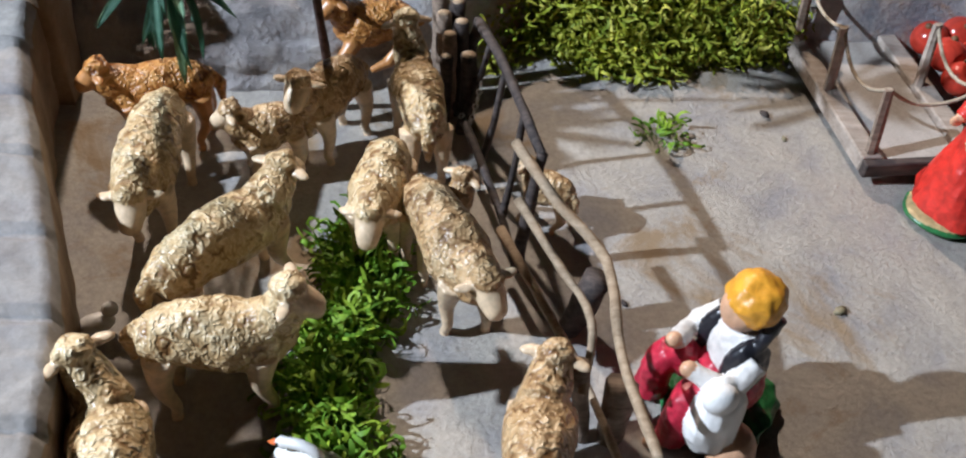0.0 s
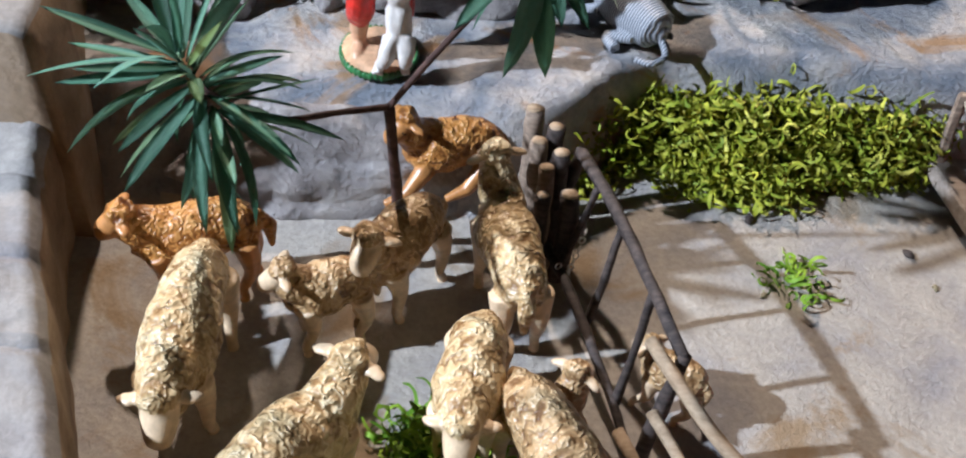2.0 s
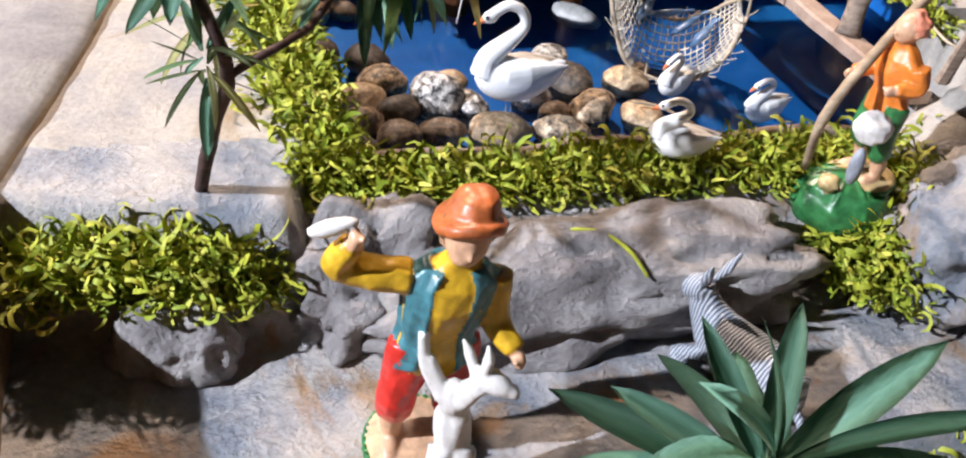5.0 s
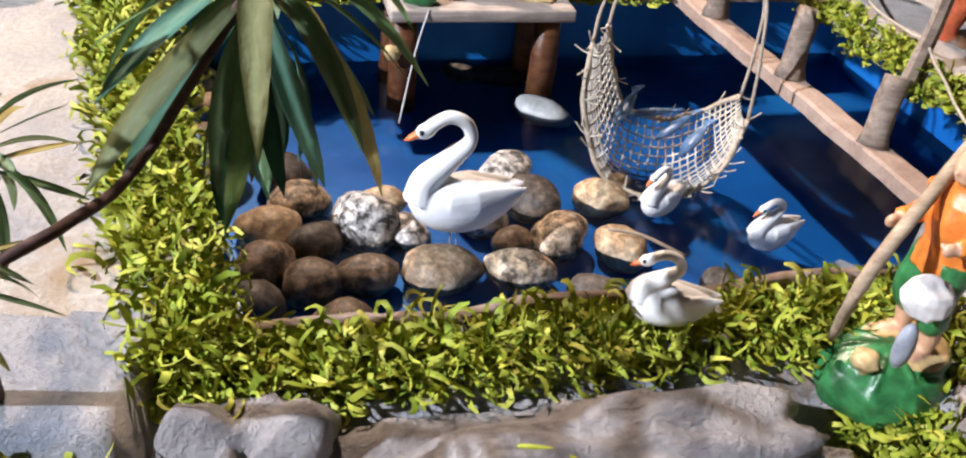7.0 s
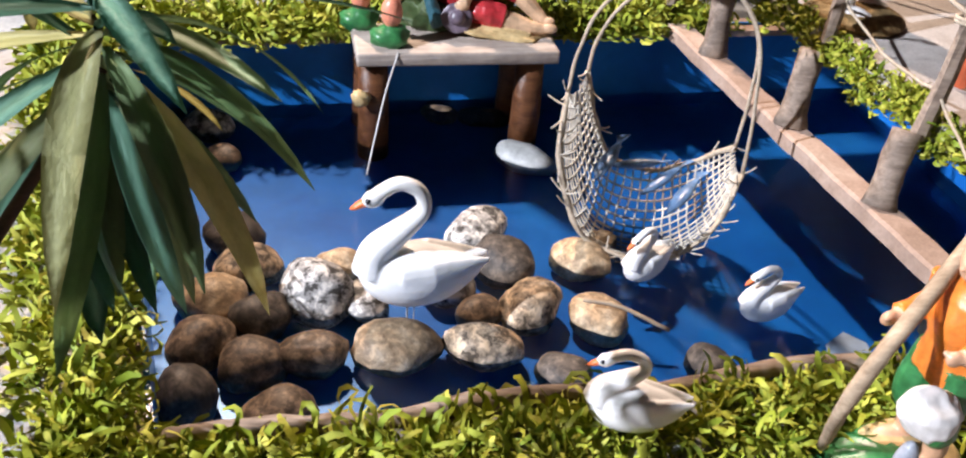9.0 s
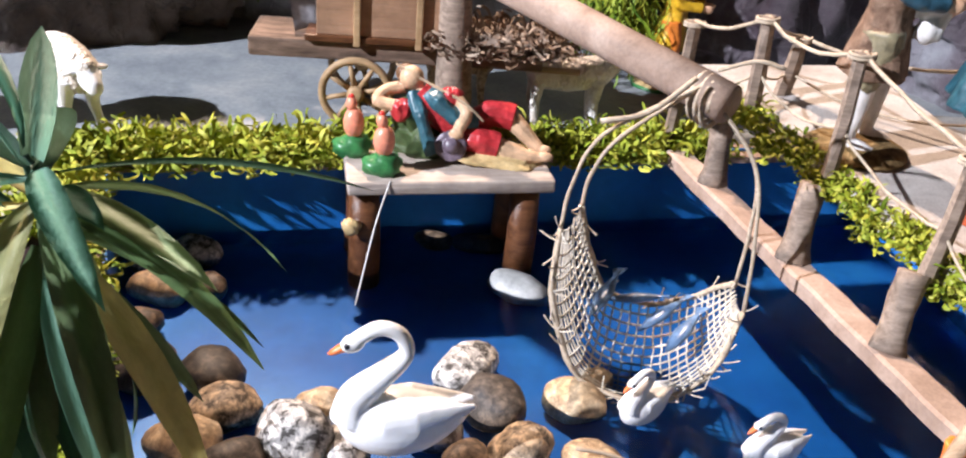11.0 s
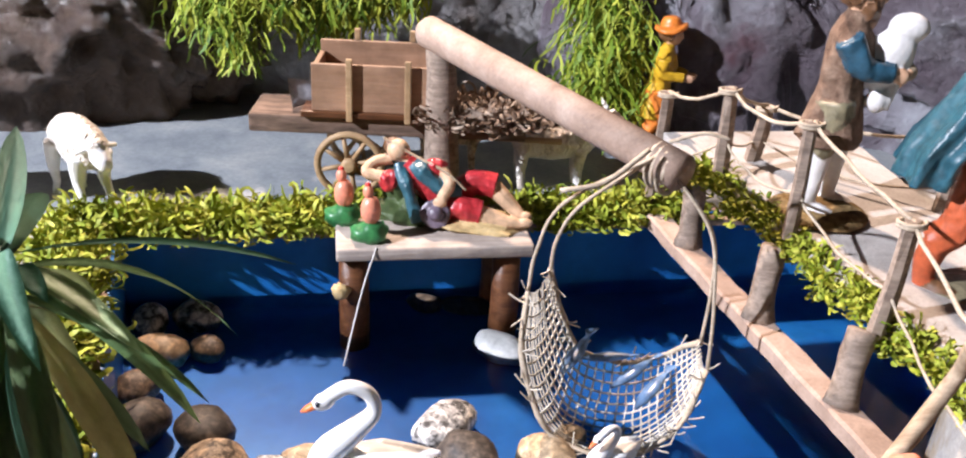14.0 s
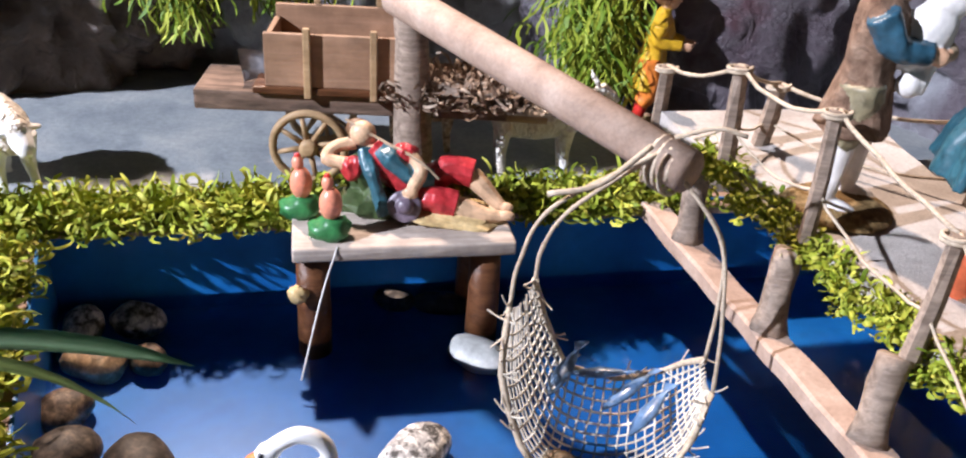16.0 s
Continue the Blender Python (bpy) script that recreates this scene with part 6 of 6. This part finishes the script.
cart()
bm = bmesh.new()
sheet = [[bm.verts.new((0.010 * a, -0.006 + 0.003 * math.sin(a * 2.2), 0.014 * b - 0.003 * a * b)) for b in (0, 0.35, 0.7, 1)] for a in (0, 0.4, 0.8, 1.2)]
for p0, p1 in zip(sheet, sheet[1:]):
    for k in range(3):
        bm.faces.new((p0[k], p1[k], p1[k + 1], p0[k + 1]))
bmesh.ops.solidify(bm, geom=bm.faces[:], thickness=0.0008)
thing("plastic_sheet", bm, GREY, "small curved grey plastic sheet leaning on the cart box", "plastic sheet", "", "", pose(-0.1015, 0.768, 0.1275, 0, -8, 4))
STRAW = islands("brown_straw", [(0.10, 0.06, 0.035), (0.18, 0.11, 0.07), (0.28, 0.20, 0.14), (0.40, 0.31, 0.23)])
boulder("straw_bale", (-0.014, 0.766, 0.1305), (0.029, 0.0135, 0.0050), (0, 0, 4), BARK, "rough brown bundle lying on the cart bed", 33, 0.3, category="straw bale", sub=4)
moss("straw_bundle", [(-0.014, 0.764, 0.1275, 0.031, 0.0145, 0.0075, 420)], "bundle of brown straw on the cart bed", 21, STRAW, 0.014, 0.0005, "straw")


def beast(place, yaw, size, mats, label, name="goat_figurine"):
    bm = bmesh.new()
    S = size
    sweep(bm, [((-0.5 * S, 0, 0.62 * S), 0.02 * S, 0.02 * S), ((-0.42 * S, 0, 0.62 * S), 0.16 * S, 0.19 * S), ((0, 0, 0.58 * S), 0.18 * S, 0.2 * S), ((0.35 * S, 0, 0.62 * S), 0.15 * S, 0.2 * S), ((0.5 * S, 0, 0.72 * S), 0.09 * S, 0.13 * S), ((0.62 * S, 0, 0.88 * S), 0.07 * S, 0.09 * S), ((0.68 * S, 0, 0.96 * S), 0.02 * S, 0.02 * S)], 0, 18, 0.012 * S, 300)
    sweep(bm, [((0.60 * S, 0, 0.95 * S), 0.03 * S, 0.03 * S), ((0.68 * S, 0, 0.95 * S), 0.075 * S, 0.08 * S), ((0.80 * S, 0, 0.87 * S), 0.055 * S, 0.06 * S), ((0.88 * S, 0, 0.82 * S), 0.03 * S, 0.03 * S)], 0, 12)
    for x in (-0.36, 0.33):
        for y in (-0.1, 0.1):
            tube(bm, [(x * S, y * S, 0.55 * S), ((x - 0.02) * S, y * S, 0.28 * S), (x * S, y * S, 0.0)], [0.09 * S, 0.06 * S, 0.045 * S], 10, 1)
    for y in (-1, 1):
        sweep(bm, [((0.63 * S, y * 0.05 * S, 1.0 * S), 0.02 * S, 0.02 * S), ((0.60 * S, y * 0.09 * S, 1.06 * S), 0.03 * S, 0.03 * S), ((0.57 * S, y * 0.12 * S, 1.14 * S), 0.008 * S, 0.008 * S)], 0, 8)
    return thing(name, bm, mats, label, "animal figurine", "animals behind the pond", "", pose(*place, 0, 0, yaw), True, 0.0007)


beast((0.020, 0.776, BACK_Z), 10, 0.040, [WOOL_WHITE, WOOL_WHITE], "white goat figurine harnessed in front of the cart")
beast((-0.030, 0.792, BACK_Z), 5, 0.034, [WOOL_TAN, WOOL_TAN], "brown shaggy goat figurine beside the cart shafts")
sheep((-0.200, 0.738), (-0.166, 0.708), WOOL_WHITE, WHITE, "white fleecy sheep figurine grazing at the pond rim", 31, 0.82, 0, -0.25, True, BACK_Z - 0.002, False, "white sheep by the pond")
sheep((-0.262, 0.722), (-0.212, 0.705), WOOL_WHITE, WHITE, "white fleecy sheep figurine standing behind the plant", 32, 0.9, 0, 0.4, True, BACK_Z - 0.002, False, "white sheep by the pond")

# ---- figures on the bridge and behind ----
Hm = 0.096
FUR = mottled("shaggy_brown_coat", (0.10, 0.055, 0.035), (0.22, 0.135, 0.09), (0.34, 0.23, 0.16), 160, 700, 0.8, 0.2, 1.0, 0.002)
SLEEVE_BLUE = paint("petrol_blue_paint", (0.025, 0.085, 0.13), 0.4, 0.4)
SPONGE = mottled("brown_sponge_base", (0.10, 0.06, 0.02), (0.24, 0.15, 0.06), (0.36, 0.24, 0.11), 260, 900, 0.9, 0.2, 1.0, 0.002)
standing("shepherd figurine in brown fur coat with a white bagpipe", (0.1185, 0.690, 0.122), -20, Hm, FUR, DRAB, HAT_ORANGE, SLEEVE_BLUE, SPONGE, plate=SPONGE, skirt=0.10, hair=BROWN, beard=True, calf=OFFWHITE, foot=OFFWHITE, stance=0.07, stride=0.03, knee=0.29,
         arms=((0.19, 0.05, 0.57), (0.20, -0.05, 0.61)),
         extra=[("ball", (0.14 * Hm, 0.0, 0.66 * Hm), (0.085 * Hm, 0.062 * Hm, 0.13 * Hm), 6, (0, 25, 0)), ("ball", (0.19 * Hm, 0.0, 0.78 * Hm), (0.072 * Hm, 0.05 * Hm, 0.055 * Hm), 6), ("tube", [(0.21 * Hm, 0, 0.74 * Hm), (0.20 * Hm, 0, 0.62 * Hm), (0.17 * Hm, 0, 0.47 * Hm)], [0.014 * Hm, 0.014 * Hm, 0.020 * Hm], 6), ("ball", (0.14 * Hm, 0.0, 0.50 * Hm), (0.04 * Hm, 0.04 * Hm, 0.05 * Hm), 6), ("ball", (0.23 * Hm, 0, 0.62 * Hm), (0.028 * Hm, 0.026 * Hm, 0.032 * Hm), 7)])
Hm = 0.108
RUST = paint("rust_trouser_paint", (0.42, 0.085, 0.03), 0.45, 0.35)
KHAKI = paint("khaki_coat_paint", (0.36, 0.27, 0.13), 0.45, 0.35)
CLOAK = paint("petrol_cloak_paint", (0.018, 0.075, 0.10), 0.4, 0.45)
standing("painted figurine in rust trousers and blue cloak, holding a jug", (0.157, 0.646, 0.113), -25, Hm, KHAKI, RUST, None, KHAKI, DRAB, plate=DRAB, hair=BROWN, calf=RUST, foot=BROWN, cloak=CLOAK, stance=0.075, stride=0.10, beard=True,
         arms=((0.26, 0.06, 0.66), (0.28, -0.08, 0.64)),
         extra=[("ball", (0.22 * Hm, 0.0, 0.70 * Hm), (0.075 * Hm, 0.07 * Hm, 0.10 * Hm), 6), ("ball", (0.23 * Hm, 0.0, 0.82 * Hm), (0.028 * Hm, 0.028 * Hm, 0.03 * Hm), 6)])
Hm = 0.074
standing("small painted figurine in yellow coat and broad orange hat", (0.072, 0.838, BACK_Z), -10, Hm, YELLOW, ORANGE, ORANGE, YELLOW, GREEN, skirt=0.12, calf=RED, arms=((0.22, 0.08, 0.58), (0.2, -0.08, 0.60)), lean=0.10)
bx = root("crate", "small dark brown open wooden crate beside the bridge figure", "crate", pose(0.180, 0.640, 0.112, 0, 0, 25))
for lo_, hi_ in (((-0.013, -0.010, 0), (0.013, 0.010, 0.0015)), ((-0.013, -0.010, 0.0015), (-0.0115, 0.010, 0.016)), ((0.0115, -0.010, 0.0015), (0.013, 0.010, 0.016)), ((-0.0114, -0.010, 0.0015), (0.0114, -0.0085, 0.016)), ((-0.0114, 0.0085, 0.0015), (0.0114, 0.010, 0.016))):
    bm = bmesh.new()
    box(bm, lo_, hi_, 0, 0.0004)
    part("board", bm, BROWN_WOOD, bx, "", False)

# grey donkey lying on the terrace
m, t, b = material("striped_grey_coat", 0.4, 0, 0.5)
wave = node(t, "ShaderNodeTexWave", Scale=260.0, Distortion=3.0, Detail=2.0)
t.links.new(coords(t), wave.inputs["Vector"])
t.links.new(ramp(t, wave.outputs[1], [(0.25, (0.13, 0.145, 0.175)), (0.7, (0.40, 0.43, 0.48))]), b.inputs["Base Color"])
bump(t, b, wave.outputs[1], 0.5, 0.0006)
DONKEY = m
bm = bmesh.new()
sweep(bm, [((-0.021, 0, 0.008), 0.002, 0.002), ((-0.017, 0, 0.010), 0.0085, 0.009), ((-0.006, 0, 0.011), 0.0105, 0.011), ((0.006, 0, 0.011), 0.0098, 0.0105), ((0.015, 0, 0.013), 0.0075, 0.009), ((0.020, 0.001, 0.019), 0.005, 0.006), ((0.023, 0.002, 0.025), 0.0035, 0.004)], 0, 18, 0.0004, 400)
sweep(bm, [((0.019, 0.001, 0.026), 0.002, 0.002), ((0.022, 0.002, 0.026), 0.0048, 0.0050), ((0.028, 0.003, 0.023), 0.0038, 0.0040), ((0.034, 0.004, 0.020), 0.0034, 0.0033), ((0.036, 0.004, 0.019), 0.001, 0.001)], 0, 14)
for s_ in (-1, 1):
    sweep(bm, [((0.021, 0.002 + s_ * 0.003, 0.029), 0.0010, 0.0010), ((0.019, 0.002 + s_ * 0.005, 0.034), 0.0022, 0.0016), ((0.017, 0.002 + s_ * 0.0065, 0.041), 0.0006, 0.0006)], 0, 8)
    tube(bm, curve_through([(0.012, s_ * 0.007, 0.007), (0.020, s_ * 0.010, 0.003), (0.013, s_ * 0.013, 0.002)], 4), 0.0024, 8)
    tube(bm, curve_through([(-0.012, s_ * 0.008, 0.006), (-0.002, s_ * 0.013, 0.003), (-0.010, s_ * 0.015, 0.002)], 4), 0.0026, 8)
tube(bm, curve_through([(-0.019, 0, 0.009), (-0.026, 0.002, 0.004), (-0.027, 0.010, 0.003), (-0.021, 0.014, 0.003)], 5), 0.0016, 8)
thing("donkey_figurine", bm, DONKEY, "grey striped donkey figurine lying on the terrace", "donkey figurine", "", "", pose(0.036, 0.436, 0.046, 0, 0, 125), True, 0.0006)
# loose green strand over the long rock
bm = bmesh.new()
tube(bm, curve_through([(-0.027, 0.466, 0.0805), (-0.018, 0.464, 0.0835), (-0.010, 0.462, 0.0830), (-0.003, 0.458, 0.0800), (0.003, 0.453, 0.0745)], 6), 0.0006, 7, 0, True, 0.5, 2)
thing("moss_strand", bm, MOSS, "single green moss strand trailing over the rock", "moss")
# small white creature by the pen wall
q = (-0.1202, 0.2069, 0.0120)
bm = bmesh.new()
ball(bm, (0, 0, 0.008), (0.007, 0.004, 0.004), 0)
ball(bm, (0.006, 0, 0.013), (0.003, 0.0026, 0.003), 0)
tube(bm, [(0.0, 0, 0.006), (0, 0, 0)], 0.0012, 8, 1)
ball(bm, (-0.007, 0, 0.012), (0.003, 0.0012, 0.003), 0)
thing("hen_figurine", bm, [OFFWHITE, TAN], "tiny white hen figurine near the pen wall", "bird figurine", "", "", pose(q[0], q[1], 0, 0, 0, 30))

# ---- footbridge with fruit at the court's edge ----
def platform():
    r = root("footbridge", "grey plank footbridge with twig posts and twine rails", "footbridge")
    a, b, c = Vector((0.1871, 0.3182, 0.0060)), Vector((0.1699, 0.4310, 0.0100)), Vector((0.2291, 0.3307, 0.0060))
    d, e = (b - a).normalized(), (c - a)
    e = (e - d * e.dot(d)).normalized()
    n = Vector((0, 0, 1))
    if e.cross(d).z > 0:
        pass
    def at(s, t, z):
        return a + d * s + e * t + n * z
    def plank(s0, s1, t0, t1, z0, z1, mat, name):
        bm = bmesh.new()
        vs = [bm.verts.new(at(s, t, z)) for s in (s0, s1) for t in (t0, t1) for z in (z0, z1)]
        for q in ((0, 1, 3, 2), (4, 6, 7, 5), (0, 4, 5, 1), (2, 3, 7, 6), (0, 2, 6, 4), (1, 5, 7, 3)):
            bm.faces.new([vs[i] for i in q])
        bmesh.ops.recalc_face_normals(bm, faces=bm.faces[:])
        bmesh.ops.bevel(bm, geom=bm.edges[:], offset=0.0006, segments=1, affect="EDGES")
        part(name, bm, mat, r, "", False)
    plank(0, 0.10, 0.0, 0.010, -0.006, 0.002, PLANK, "side_beam")
    plank(0, 0.10, 0.050, 0.060, -0.006, 0.002, PLANK, "side_beam")
    plank(-0.005, -0.0004, 0.0, 0.060, -0.006, 0.0015, BARK_DARK, "end_beam")
    plank(0.0, 0.10, 0.0104, 0.0496, -0.005, -0.001, SAND, "deck")
    tops = []
    for k, (s, t) in enumerate(((0.004, 0.006), (0.050, 0.005), (0.004, 0.054), (0.050, 0.053), (0.09, 0.005))):
        bm = bmesh.new()
        top = at(s + 0.006, t, 0.032)
        tube(bm, [at(s, t, 0.001), at(s + 0.003, t, 0.016), top], [0.0042, 0.004, 0.0036], 6, 0, True, 0.4, k, 0.55)
        part("rail_post", bm, PLANK if k % 2 else BARK, r, "", False)
        tops.append(top)
    for i, j, sag in ((0, 1, 0.012), (1, 4, 0.006), (2, 3, 0.012), (0, 2, 0.010)):
        bm = bmesh.new()
        tube(bm, [tops[i].lerp(tops[j], q / 8) - n * sag * 4 * (q / 8) * (1 - q / 8) for q in range(9)], 0.0009, 7)
        part("rope", bm, TWINE, r)
    rng = random.Random(3)
    for k in range(7):
        bm = bmesh.new()
        ball(bm, (0, 0, 0), (0.0095, 0.0095, 0.0088), 0, (0, 0, 0), 18)
        ball(bm, (0, 0, 0.0086), (0.002, 0.002, 0.002), 1, (0, 0, 0), 8)
        p_ = at(0.050 + 0.017 * (k % 3), 0.075 + 0.016 * (k // 3), 0.004 + 0.002 * (k % 2))
        thing("apple", bm, [FRUIT, BROWN], "shiny red model apple beside the footbridge", "apple", "red apples", "", Matrix.Translation(p_) @ pose(0, 0, 0, rng.uniform(-30, 30), rng.uniform(-30, 30), 0))


FRUIT = paint("red_fruit_gloss", (0.50, 0.05, 0.03), 0.15, 0.4, 80)
platform()


# ---- brown rim sticks at the water's front edge ----
for k, (u0, u1) in enumerate(((-0.028, 0.052), (0.045, 0.128), (0.12, 0.205))):
    bm = bmesh.new()
    line = curve_through([pond(u0, -0.003, 0.077), pond((u0 + u1) / 2, -0.0015 + 0.001 * k, 0.0785), pond(u1, -0.003, 0.077)], 6)
    tube(bm, line, 0.0026, 9, 0, True, 0.35, k)
    thing("branch", bm, BARK, "bark-covered branch edging the pond rim", "branch", "branches on the pond rim")


# ---- loose bits ----
rng = random.Random(12)
for k, q in enumerate(((0.1598, 0.3423, 0.0010), (0.1542, 0.3598, 0.0010), (0.0703, 0.2308, 0.0010), (0.1573, 0.2356, 0.0010), (0.2396, 0.3820, 0.0020), (0.0890, 0.3704, 0.0010), (0.0871, 0.3284, 0.0010))):
    bm = bmesh.new()
    r = 0.0012 + 0.0008 * (k % 2)
    ball(bm, (0, 0, 0), (r * 1.5, r, r * 0.6), 0, (0, 0, 0), 10, 0.6, 90, k)
    thing("seed", bm, BARK_DARK if k % 3 else DRAB, "tiny dark seed lying on the plaster court", "seed", "seeds on the court", "", pose(q[0], q[1], ground_height(q[0], q[1]) + r * 0.4, 0, 0, rng.uniform(0, 180)))
# pale torn tape on the basin's corner
bm = bmesh.new()
q = [pond(0.193, 0.022, 0.0545), pond(0.209, 0.019, 0.0545), pond(0.211, 0.030, 0.0545), pond(0.206, 0.036, 0.0545), pond(0.197, 0.031, 0.0545)]
top = [bm.verts.new(p_ + Vector((0, 0, 0.0004))) for p_ in q]
low = [bm.verts.new(p_) for p_ in q]
bm.faces.new(top)
bm.faces.new(low[::-1])
for k in range(5):
    bm.faces.new((low[k], low[(k + 1) % 5], top[(k + 1) % 5], top[k]))
thing("tape", bm, paint("pale_blue_tape", (0.24, 0.31, 0.40), 0.4, 0.1), "torn scrap of pale tape on the pond water", "tape", "", "", None, False)

bm = bmesh.new()
line = curve_through([(0.0660, 0.5076, 0.0845), (0.0623, 0.4962, 0.1180), (0.0989, 0.5291, 0.1480), (0.0996, 0.5240, 0.1660)], 6)
tube(bm, line, [0.0013 + 0.0006 * math.sin(math.pi * k / (len(line) - 1)) for k in range(len(line))], 9, 0, True, 0.3, 4)
thing("staff", bm, STICK, "crooked wooden staff held by the man beside the pond", "staff")
